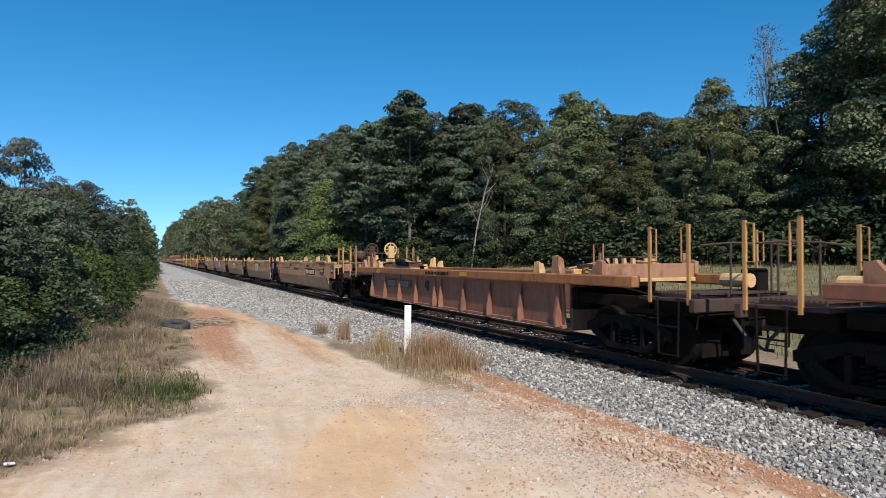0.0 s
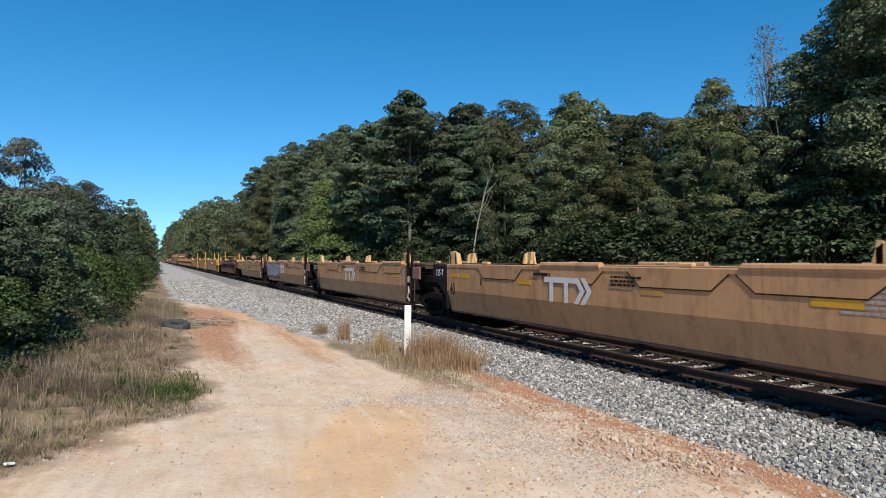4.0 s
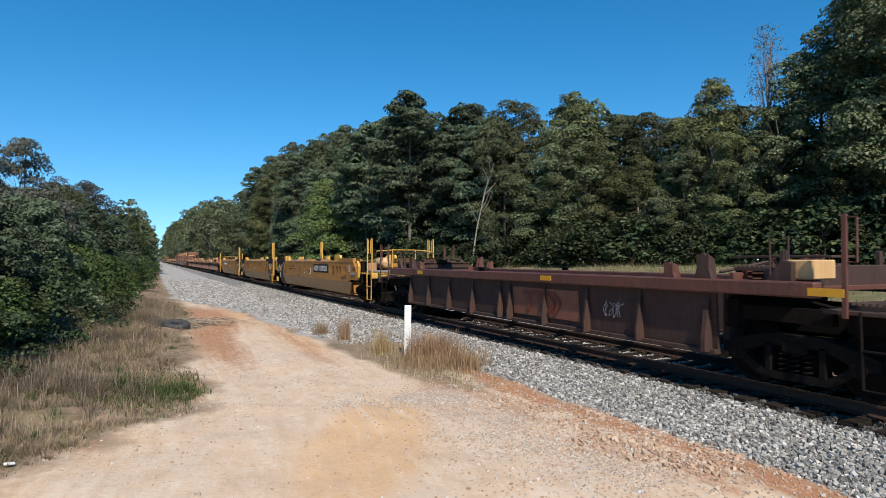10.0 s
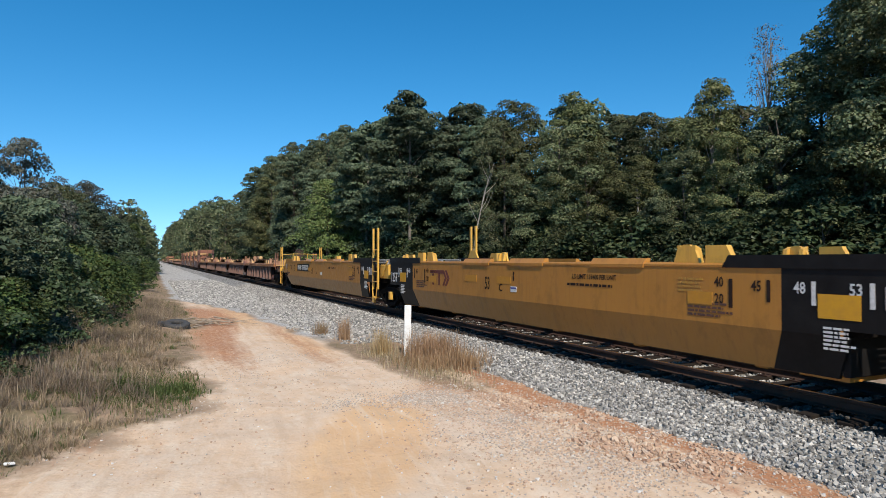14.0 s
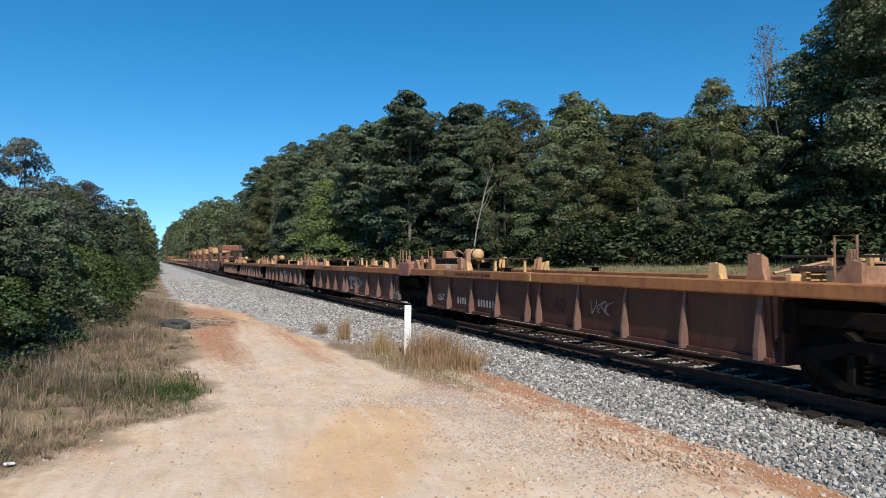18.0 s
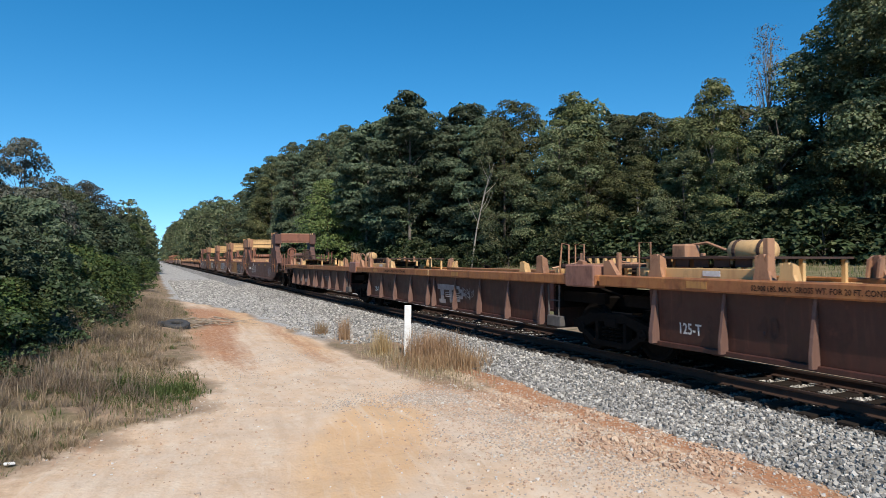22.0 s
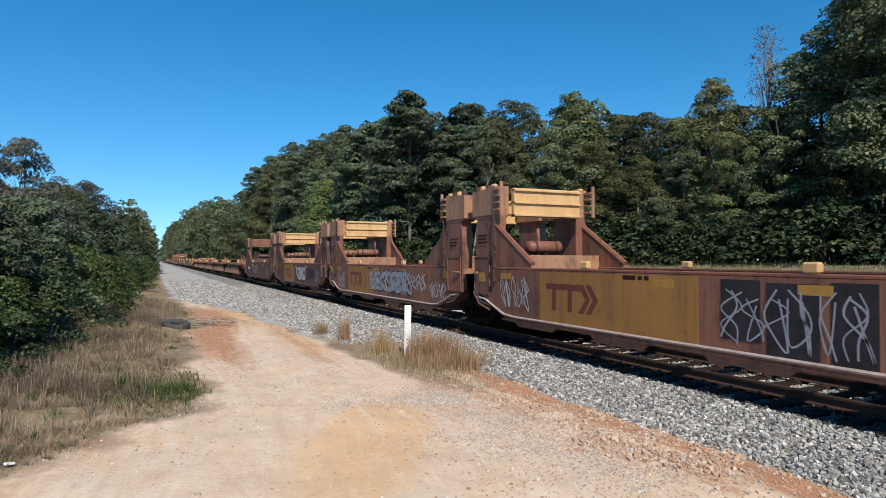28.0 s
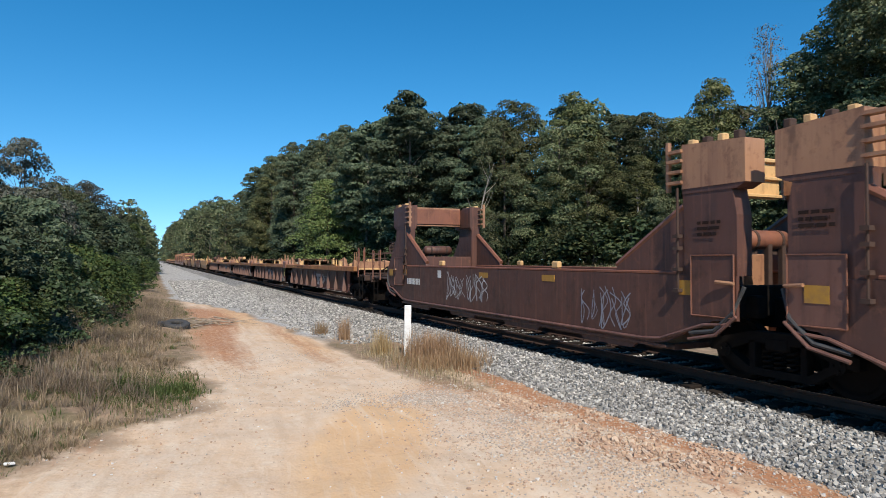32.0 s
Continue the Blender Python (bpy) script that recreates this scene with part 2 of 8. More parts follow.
# ---------------------------------------------------------------- mesh building
class Form:
    """Collects vertices and faces of one mesh."""

    def __init__(self):
        self.v, self.f = [], []

    def add(self, verts, faces):
        o = len(self.v)
        self.v += [tuple(p) for p in verts]
        self.f += [tuple(o + i for i in q) for q in faces]
        return self

    def box(self, x0, x1, y0, y1, z0, z1, b=0.0):
        c = ((x0 + x1) / 2, (y0 + y1) / 2, (z0 + z1) / 2)
        h = (abs(x1 - x0) / 2, abs(y1 - y0) / 2, abs(z1 - z0) / 2)
        b = min(b, 0.45 * min(h) * 2)
        if b <= 0:
            P = [(c[0] + sx * h[0], c[1] + sy * h[1], c[2] + sz * h[2]) for sx in (-1, 1) for sy in (-1, 1) for sz in (-1, 1)]
            return self.add(P, [(0, 1, 3, 2), (4, 6, 7, 5), (0, 4, 5, 1), (2, 3, 7, 6), (0, 2, 6, 4), (1, 5, 7, 3)])
        P, idx = [], {}
        for sx in (-1, 1):
            for sy in (-1, 1):
                for sz in (-1, 1):
                    s = (sx, sy, sz)
                    for a in range(3):
                        idx[s, a] = len(P)
                        P.append(tuple(c[k] + s[k] * (h[k] - (0 if k == a else b)) for k in range(3)))
        F = []
        for a in range(3):
            u, w = (a + 1) % 3, (a + 2) % 3
            for sa in (-1, 1):
                q = []
                for su, sw in ((-1, -1), (1, -1), (1, 1), (-1, 1)):
                    s = [0, 0, 0]
                    s[a], s[u], s[w] = sa, su, sw
                    q.append(idx[tuple(s), a])
                F.append(q if sa > 0 else q[::-1])
            for su in (-1, 1):
                for sw in (-1, 1):
                    q = []
                    for s_a, ax in ((-1, u), (1, u), (1, w), (-1, w)):
                        s = [0, 0, 0]
                        s[a], s[u], s[w] = s_a, su, sw
                        q.append(idx[tuple(s), ax])
                    F.append(q if su * sw < 0 else q[::-1])
        for s in [(x, y, z) for x in (-1, 1) for y in (-1, 1) for z in (-1, 1)]:
            q = [idx[s, 0], idx[s, 1], idx[s, 2]]
            F.append(q if s[0] * s[1] * s[2] > 0 else q[::-1])
        return self.add(P, F)

    def prism(self, pts, axis, lo, hi):
        """A polygon given in the two other axes (in x, y, z order), drawn out along axis from lo to hi."""
        def place(p, t):
            q = list(p)
            q.insert(axis, t)
            return q
        n = len(pts)
        area = sum(pts[i][0] * pts[(i + 1) % n][1] - pts[(i + 1) % n][0] * pts[i][1] for i in range(n))
        if (area < 0) != (axis == 1):
            pts = pts[::-1]
        P = [place(p, lo) for p in pts] + [place(p, hi) for p in pts]
        F = [tuple(range(n))[::-1], tuple(range(n, 2 * n))]
        F += [(i, (i + 1) % n, n + (i + 1) % n, n + i) for i in range(n)]
        return self.add(P, F)

    def tube(self, pts, r, n=8, r1=None, caps=True):
        """A round bar along a polyline, tapering from r to r1."""
        pts = [Vector(p) for p in pts]
        r1 = r if r1 is None else r1
        rings, P = [], []
        side = None
        for i, p in enumerate(pts):
            d = (pts[min(i + 1, len(pts) - 1)] - pts[max(i - 1, 0)]).normalized()
            ref = Vector((0, 0, 1)) if abs(d.z) < 0.9 else Vector((1, 0, 0))
            a = d.cross(ref).normalized()
            if side is not None and a.dot(side) < 0:
                a = -a
            side = a
            b = d.cross(a)
            rad = r + (r1 - r) * i / max(1, len(pts) - 1)
            rings.append(len(P))
            P += [tuple(p + (a * math.cos(2 * math.pi * k / n) + b * math.sin(2 * math.pi * k / n)) * rad) for k in range(n)]
        F = []
        for i in range(len(pts) - 1):
            for k in range(n):
                F.append((rings[i] + k, rings[i] + (k + 1) % n, rings[i + 1] + (k + 1) % n, rings[i + 1] + k))
        if caps:
            F += [tuple(range(n))[::-1], tuple(rings[-1] + k for k in range(n))]
        return self.add(P, F)

    def lathe(self, prof, axis, c, n=20):
        """A profile of (radius, place along axis) turned round an axis through c."""
        P, F = [], []
        u, w = (axis + 1) % 3, (axis + 2) % 3
        for r, t in prof:
            for k in range(n):
                p = [c[0], c[1], c[2]]
                p[axis] += t
                p[u] += r * math.cos(2 * math.pi * k / n)
                p[w] += r * math.sin(2 * math.pi * k / n)
                P.append(p)
        for i in range(len(prof) - 1):
            for k in range(n):
                F.append((i * n + k, i * n + (k + 1) % n, (i + 1) * n + (k + 1) % n, (i + 1) * n + k))
        F += [tuple(range(n))[::-1], tuple((len(prof) - 1) * n + k for k in range(n))]
        return self.add(P, F)

    def ribbon(self, pts, w, x):
        """A flat painted stroke in the plane x = const, facing -x, along (y, z) points."""
        P, F = [], []
        for i, p in enumerate(pts):
            a, b = pts[max(0, i - 1)], pts[min(len(pts) - 1, i + 1)]
            d = Vector((b[0] - a[0], b[1] - a[1]))
            d = d.normalized() if d.length > 1e-6 else Vector((1, 0))
            nx, ny = -d.y * w / 2, d.x * w / 2
            P += [(x, p[0] + nx, p[1] + ny), (x, p[0] - nx, p[1] - ny)]
        F = [(2 * i, 2 * i + 1, 2 * i + 3, 2 * i + 2) for i in range(len(pts) - 1)]
        return self.add(P, F)

    def mesh(self, name):
        m = bpy.data.meshes.new(name)
        m.from_pydata(self.v, [], self.f)
        m.update()
        return m


def part(name, form, material, parent, label=""):
    """Links a form as one mesh object under a thing or a part."""
    me = form if isinstance(form, bpy.types.Mesh) else form.mesh(name)
    if not me.materials:
        me.materials.append(material)
    ob = new(name, me)
    ob.parent = parent
    return tagged(ob, label)


def smooth(ob):
    ob.data.polygons.foreach_set("use_smooth", [True] * len(ob.data.polygons))
    return ob


def quads(name, V, F, material):
    """A big mesh straight from arrays."""
    me = bpy.data.meshes.new(name)
    me.from_pydata(V.tolist() if hasattr(V, "tolist") else V, [], F.tolist() if hasattr(F, "tolist") else F)
    me.materials.append(material)
    return me


LETTERS = {}


def lettering(text, size, material):
    """A mesh of text in Blender's own font, centred, in the y-z plane, to be read from -x."""
    key = (text, size, material.name)
    if key not in LETTERS:
        cu = bpy.data.curves.new("stencil", "FONT")
        cu.body, cu.size, cu.align_x, cu.align_y, cu.resolution_u = text, size, "CENTER", "CENTER", 2
        cu.offset = 0.018 * size
        tmp = bpy.data.objects.new("stencil", cu)
        me = bpy.data.meshes.new_from_object(tmp)
        bpy.data.objects.remove(tmp)
        me.transform(Matrix(((0, 0, -1, 0), (-1, 0, 0, 0), (0, 1, 0, 0), (0, 0, 0, 1))))
        me.materials.clear()
        me.materials.append(material)
        LETTERS[key] = me
    return LETTERS[key]


def stencil(text, size, material, parent, x, y, z, squeeze=1.0, lean=0.0):
    ob = part("stencil", lettering(text, size, material), material, parent, "stencilled lettering")
    ob.location = (x, y, z)
    ob.scale = (1, squeeze, 1)
    ob.rotation_euler = (0, lean, 0)
    return ob


def bars(n, w, h, gap, material, parent, x, y, z, name="marking", label="painted character"):
    """A row of n plain bars in place of a number, centred at y, z."""
    pitch = w + gap
    for i in range(n):
        yy = y - (i - (n - 1) / 2) * pitch
        part(name, Form().box(x - 0.002, x + 0.002, yy - w / 2, yy + w / 2, z - h / 2, z + h / 2), material, parent, label)


def small_print(rows, w, h, material, parent, x, y, z, seed=0):
    """Lines of small writing as plain bars."""
    r = random.Random(seed)
    f = Form()
    for i in range(rows):
        zz, yy = z - i * h * 1.8, y + w / 2
        end = y - w / 2 + r.random() * w * 0.3
        while yy > end:
            ww = h * r.uniform(1.2, 4.5)
            f.box(x - 0.002, x + 0.002, max(end, yy - ww), yy, zz - h / 2, zz + h / 2)
            yy -= ww + h * 0.7
    return part("small_print", f, material, parent, "lines of small stencilled print")

# ---------------------------------------------------------------- ground
def smoothstep(a, b, x):
    t = np.clip((x - a) / (b - a), 0, 1)
    return t * t * (3 - 2 * t)


def road_left(y):
    return np.interp(y, [2, 8.1, 8.9, 9.7, 10.4, 10.9, 12.3, 16.4, 21, 26.3, 29, 37, 75, 150, 400], [-5, -1.75, -1.2, -0.75, -0.2, 0.55, 0.85, 0.95, 1.25, 2.1, 1.8, 1.5, 0.9, 1.3, 1.7])


def road_right(y):
    return np.interp(y, [2, 6, 9, 10.2, 11.5, 14.7, 18.8, 24.5, 29, 34, 38, 43], [7.1, 6.75, 6.3, 5.6, 4.9, 4.7, 4.6, 4.3, 4.0, 3.3, 2.2, 1.2])


def wobble(x, y, s, k=0.0):
    """Cheap smooth noise, about -1 to 1."""
    return (np.sin(x / s * 1.7 + 1.3 * np.sin(y / s * 1.1 + k) + k) + np.sin(y / s * 1.9 + 1.7 * np.sin(x / s * 0.9 + 2 * k) + 2.1) + np.sin((x + y) / s * 0.8 + k * 3)) / 3


def ground_height(x, y):
    h = 0.03 * wobble(x, y, 0.9, 1.0) + 0.015 * wobble(x, y, 0.3, 4.0)
    left = road_left(y) - x
    h = h + 0.22 * smoothstep(0.2, 2.5, left) + 0.06 * wobble(x, y, 0.5, 2.0) * smoothstep(0.2, 1.5, left)
    rut = 1.3 * np.exp(-((x - (road_left(y) + road_right(y)) / 2 - 1.0) / 0.3) ** 2) + np.exp(-((x - (road_left(y) + road_right(y)) / 2 + 0.6) / 0.3) ** 2)
    h = h - 0.03 * rut * smoothstep(40, 20, y)
    h = h + 2.15 * smoothstep(14.5, 40.0, x) + 0.06 * wobble(x, y, 3.0, 3.0) * smoothstep(14, 20, x)
    under = np.exp(-((x - TRACK_X) / 2.6) ** 6)
    ridge = np.exp(-((x - 5.85) / 0.22) ** 2) * smoothstep(9.0, 6.0, y) * (0.5 + 0.5 * wobble(x, y, 0.22, 8)) + 0.6 * np.exp(-((x - 6.35) / 0.12) ** 2) * smoothstep(11, 8, y) * (0.5 + 0.5 * wobble(x, y, 0.3, 5))
    h = h + 0.075 * ridge
    return h * (1 - under) - 0.08 * under


def steps(parts):
    out = []
    for a, b, n in parts:
        out += list(np.linspace(a, b, n, endpoint=False))
    return np.array(out + [parts[-1][1]])


def lumps(x, y, s, k):
    return smoothstep(-0.25, 0.35, wobble(x, y, s, k))


def make_ground():
    xs = steps([(-3000, -300, 6), (-300, -40, 10), (-40, -8, 16), (-8, -4, 24), (-4, 8, 130), (8, 14, 12), (14, 60, 40), (60, 300, 12), (300, 3000, 6)])
    ys = steps([(-1500, -100, 5), (-100, 0, 12), (0, 4, 10), (4, 14, 110), (14, 30, 90), (30, 60, 60), (60, 200, 56), (200, 600, 40), (600, 4000, 10)])
    X, Y = np.meshgrid(xs, ys)
    Z = ground_height(X, Y)
    V = np.stack([X, Y, Z], -1).reshape(-1, 3)
    nx, ny = len(xs), len(ys)
    i = np.arange((nx - 1) * (ny - 1))
    a = (i // (nx - 1)) * nx + i % (nx - 1)
    F = np.stack([a, a + 1, a + nx + 1, a + nx], -1)
    me = quads("ground", V, F, ground_material())
    x, y = V[:, 0], V[:, 1]
    inside = smoothstep(-0.75, 0.75, x - road_left(y) + 0.6 * wobble(x, y, 1.1, 5) + 0.35 * wobble(x, y, 0.35, 1)) * smoothstep(-0.2, 0.3, road_right(y) - x + 0.2 * wobble(x, y, 0.7, 2))
    road = inside * smoothstep(44, 37, y)
    orange = 1.25 * np.exp(-(((0.89 * (x - 2.75) - 0.456 * (y - 8.3)) / 0.85) ** 2 + ((0.456 * (x - 2.75) + 0.89 * (y - 8.3)) / 2.7) ** 2) ** 2) + 0.9 * np.exp(-(((x - 4.1) / 0.5) ** 2 + ((y - 19) / 4) ** 2)) + 1.1 * np.exp(-(((x - 3.3) / 0.9) ** 2 + ((y - 29) / 6.0) ** 2)) + 0.5 * np.exp(-(((x - 1.6) / 0.4) ** 2 + ((y - 22) / 5) ** 2))
    toe = TRACK_X - 2.72
    clay = np.exp(-((x - toe + 0.35 + 0.15 * wobble(x, y, 1.2, 1)) / 0.5) ** 2) * (0.55 + 0.6 * lumps(x, y, 0.5, 4)) * smoothstep(14, 9.5, y) + 0.9 * np.exp(-(((x - 5.0) / 0.6) ** 2 + ((y - 11.0) / 1.0) ** 2)) * 0.6
    clay = clay + 0.55 * (0.5 + 0.5 * lumps(x, y, 0.8, 9)) * np.exp(-(((x - 1.7) / 0.8) ** 2 + ((y - 21) / 6) ** 2)) + 0.45 * lumps(x, y, 0.7, 5) * np.exp(-(((x - 5.6) / 0.8) ** 2 + ((y - 7.5) / 3.5) ** 2)) + 0.8 * np.exp(-(((x - 2.6) / 0.8) ** 2 + ((y - 27.5) / 2.5) ** 2)) + 0.35 * np.exp(-(((x - 1.3) / 0.35) ** 2 + ((y - 21) / 5) ** 2))
    stones = smoothstep(36, 45, y) * smoothstep(-0.3, 0.5, x - road_left(y) + 0.3 * wobble(x, y, 1.5, 2)) * smoothstep(14.5, 13.2, x)
    stones = np.maximum(stones, smoothstep(-0.3, 0.4, x - road_right(y) + 0.35 * wobble(x, y, 0.9, 6)) * smoothstep(17, 22, y) * smoothstep(14.5, 13.2, x))
    chips = 0.9 * np.exp(-(((x - 4.7) / 0.9) ** 2 + ((y - 10.3) / 1.0) ** 2)) + 0.6 * np.exp(-(((x - 4.6) / 0.9) ** 2 + ((y - 7.6) / 1.7) ** 2)) + 0.25 * lumps(x, y, 1.2, 7) * road
    meadow = smoothstep(13.4, 16, x)
    # dried puddles and the churned ridge along the toe of the ballast
    line = toe - 0.55 + 0.12 * wobble(x, y, 0.9, 3)
    puddle = np.exp(-((x - line + 0.33 + 0.08 * wobble(x, y, 0.5, 2)) / 0.20) ** 2) * (0.55 + 0.6 * lumps(x, y, 0.9, 12)) * smoothstep(14, 11.5, y) * smoothstep(4.5, 6.5, y)
    mid = (road_left(y) + road_right(y)) / 2
    across = x - mid
    streak = road * smoothstep(11.5, 17, y) * (0.55 * np.exp(-((across + 0.9) / 0.55) ** 2) + 0.5 * np.exp(-((across - 1.1) / 0.45) ** 2) + 0.15)
    red = streak + 1.25 * np.exp(-((x - line - 0.10) / 0.29) ** 2) * smoothstep(17.5, 13.5, y) + 0.7 * np.exp(-((x - line + 0.75 + 0.2 * wobble(x, y, 0.7, 4)) / 0.2) ** 2) * lumps(x, y, 0.55, 3) * smoothstep(13, 10, y) + 0.95 * np.exp(-(((x - 2.3) / 0.9) ** 2 + ((y - 29) / 6.0) ** 2)) + 0.5 * np.exp(-(((x - 1.4) / 0.5) ** 2 + ((y - 20) / 3.5) ** 2)) + 0.5 * np.exp(-(((x - 5.2) / 0.25) ** 2 + ((y - 9.1) / 0.8) ** 2)) + 0.38 * smoothstep(0.7, 0.0, np.abs(x - road_left(y))) * smoothstep(12, 9.5, y)
    for name, arr in (("road", road), ("orange", orange), ("clay", clay), ("stones", stones), ("chips", chips), ("meadow", meadow), ("puddle", puddle), ("red", red), ("across", across)):
        at = me.attributes.new(name, "FLOAT", "POINT")
        at.data.foreach_set("value", np.clip(arr, -9 if name == "across" else 0, 9 if name == "across" else 1).astype(np.float32))
    ob = smooth(new("ground", me))
    return tagged(ob, "sandy dirt track, gravel, red clay and dry grass ground", "ground", kind="structure")


def ground_material():
    m, n, l, b = nodes_of("dirt_gravel_and_grass_ground")

    def attr(name):
        a = n.new("ShaderNodeAttribute")
        a.attribute_name = name
        return a.outputs["Fac"]
    fine = noise_of(n, l, 40.0, 6, 0.7)
    mid = noise_of(n, l, 4.0, 6, 0.65)
    big = noise_of(n, l, 0.9, 5, 0.6)
    pebble = n.new("ShaderNodeTexVoronoi")
    pebble.inputs["Scale"].default_value = 26.0
    l.new(n.new("ShaderNodeTexCoord").outputs["Object"], pebble.inputs["Vector"])
    pebc = pebble.outputs["Color"]
    grey = n.new("ShaderNodeSeparateColor")
    l.new(pebc, grey.inputs[0])

    def edge(name, soft=0.25, amount=0.5):
        v = mathn(n, l, "ADD", attr(name), mathn(n, l, "MULTIPLY", mathn(n, l, "SUBTRACT", mid, 0.5), amount))
        return ramp(n, l, v, 0.5 - soft, 0.5 + soft)
    soil = mixc(n, l, ramp(n, l, mid, 0.35, 0.65), (0.36, 0.255, 0.17), (0.19, 0.135, 0.09))
    soil = mixc(n, l, ramp(n, l, big, 0.5, 0.7), soil, (0.16, 0.135, 0.075))
    mead = mixc(n, l, ramp(n, l, mid, 0.35, 0.7), (0.17, 0.15, 0.07), (0.10, 0.10, 0.042))
    mead = mixc(n, l, ramp(n, l, big, 0.45, 0.65), mead, (0.24, 0.195, 0.11))
    sand = mixc(n, l, ramp(n, l, mid, 0.3, 0.7), (0.58, 0.405, 0.265), (0.66, 0.495, 0.355))
    sand = mixc(n, l, ramp(n, l, big, 0.4, 0.7, 0.0, 0.7), sand, (0.64, 0.53, 0.42))
    sand = mixc(n, l, ramp(n, l, fine, 0.58, 0.75, 0.0, 0.4), sand, (0.42, 0.31, 0.21))
    drag = noise_of(n, l, 2.2, 6, 0.7, stretch=(1.5, 0.45, 1.0))
    sand = mixc(n, l, ramp(n, l, drag, 0.5, 0.68, 0.0, 0.6), sand, (0.50, 0.345, 0.22))
    sand = mixc(n, l, ramp(n, l, drag, 0.42, 0.30, 0.0, 0.5), sand, (0.66, 0.56, 0.45))
    patchy = noise_of(n, l, 9.0, 5, 0.75)
    sand = mixc(n, l, ramp(n, l, patchy, 0.56, 0.68, 0.0, 0.45), sand, (0.50, 0.405, 0.315))
    sand = mixc(n, l, ramp(n, l, noise_of(n, l, 1.7, 7, 0.72), 0.52, 0.62, 0.0, 0.55), sand, (0.66, 0.55, 0.43))
    sand = mixc(n, l, ramp(n, l, noise_of(n, l, 3.1, 7, 0.75), 0.57, 0.66, 0.0, 0.5), sand, (0.43, 0.33, 0.25))
    sand = mixc(n, l, mathn(n, l, "MULTIPLY", edge("orange", 0.34, 1.1), 0.8), sand, mixc(n, l, ramp(n, l, big, 0.35, 0.65), (0.64, 0.42, 0.235), (0.60, 0.36, 0.18)))
    grav = mixc(n, l, grey.outputs[0], (0.25, 0.24, 0.225), (0.52, 0.50, 0.47))
    sand = mixc(n, l, mathn(n, l, "MULTIPLY", edge("chips", 0.3, 1.3), 0.5), sand, mixc(n, l, 0.6, grav, (0.62, 0.41, 0.28)))
    run = n.new("ShaderNodeCombineXYZ")
    pos = n.new("ShaderNodeSeparateXYZ")
    l.new(n.new("ShaderNodeTexCoord").outputs["Object"], pos.inputs[0])
    l.new(mathn(n, l, "MULTIPLY", attr("across"), 5.0), run.inputs[0])
    l.new(mathn(n, l, "MULTIPLY", pos.outputs[1], 0.35), run.inputs[1])
    track = n.new("ShaderNodeTexNoise")
    track.inputs["Scale"].default_value, track.inputs["Detail"].default_value, track.inputs["Roughness"].default_value = 1.0, 5.0, 0.62
    l.new(run.outputs[0], track.inputs["Vector"])
    trk = track.outputs[0]
    sand = mixc(n, l, ramp(n, l, trk, 0.52, 0.66, 0.0, 0.4), sand, (0.50, 0.37, 0.26))
    sand = mixc(n, l, ramp(n, l, trk, 0.46, 0.34, 0.0, 0.45), sand, (0.67, 0.555, 0.43))
    redv = mathn(n, l, "ADD", attr("red"), mathn(n, l, "ADD", mathn(n, l, "MULTIPLY", mathn(n, l, "SUBTRACT", trk, 0.5), 0.9), mathn(n, l, "MULTIPLY", mathn(n, l, "SUBTRACT", mid, 0.5), 0.9)))
    redm = mixc(n, l, ramp(n, l, patchy, 0.35, 0.65), (0.33, 0.145, 0.075), (0.47, 0.245, 0.13))
    claym = mixc(n, l, ramp(n, l, mid, 0.35, 0.65), (0.33, 0.155, 0.075), (0.52, 0.33, 0.20))
    c = mixc(n, l, attr("meadow"), soil, mead)
    c = mixc(n, l, edge("road", 0.33, 1.3), c, sand)
    c = mixc(n, l, edge("stones", 0.3), c, grav)
    c = mixc(n, l, edge("clay", 0.22, 1.0), c, claym)
    c = mixc(n, l, ramp(n, l, redv, 0.36, 0.92, 0.0, 0.9), c, redm)
    c = mixc(n, l, edge("puddle", 0.12, 0.5), c, mixc(n, l, fine, (0.56, 0.40, 0.27), (0.68, 0.54, 0.40)))
    churn = noise_of(n, l, 11.0, 6, 0.7, stretch=(1.0, 0.7, 1.0))
    rough = mathn(n, l, "MINIMUM", mathn(n, l, "ADD", attr("chips"), attr("red")), 1.0)
    c = mixc(n, l, mathn(n, l, "MULTIPLY", ramp(n, l, churn, 0.47, 0.36), mathn(n, l, "MULTIPLY", rough, 0.75)), c, (0.30, 0.155, 0.09))
    c = mixc(n, l, mathn(n, l, "MULTIPLY", ramp(n, l, churn, 0.54, 0.66), mathn(n, l, "MULTIPLY", rough, 0.7)), c, (0.66, 0.50, 0.37))
    l.new(c, b.inputs["Base Color"])
    b.inputs["Roughness"].default_value = 0.95
    b.inputs["Specular IOR Level"].default_value = 0.2
    hgt = mathn(n, l, "ADD", mathn(n, l, "MULTIPLY", mid, 1.0), mathn(n, l, "MULTIPLY", fine, 0.35))
    hgt = mathn(n, l, "ADD", hgt, mathn(n, l, "MULTIPLY", pebble.outputs["Distance"], -0.5))
    hgt = mathn(n, l, "ADD", hgt, mathn(n, l, "MULTIPLY", trk, 0.8))
    hgt = mathn(n, l, "ADD", hgt, mathn(n, l, "MULTIPLY", mathn(n, l, "MULTIPLY", churn, rough), 2.6))
    bump(n, l, b, hgt, 0.34, 0.03)
    return m


ground = make_ground()


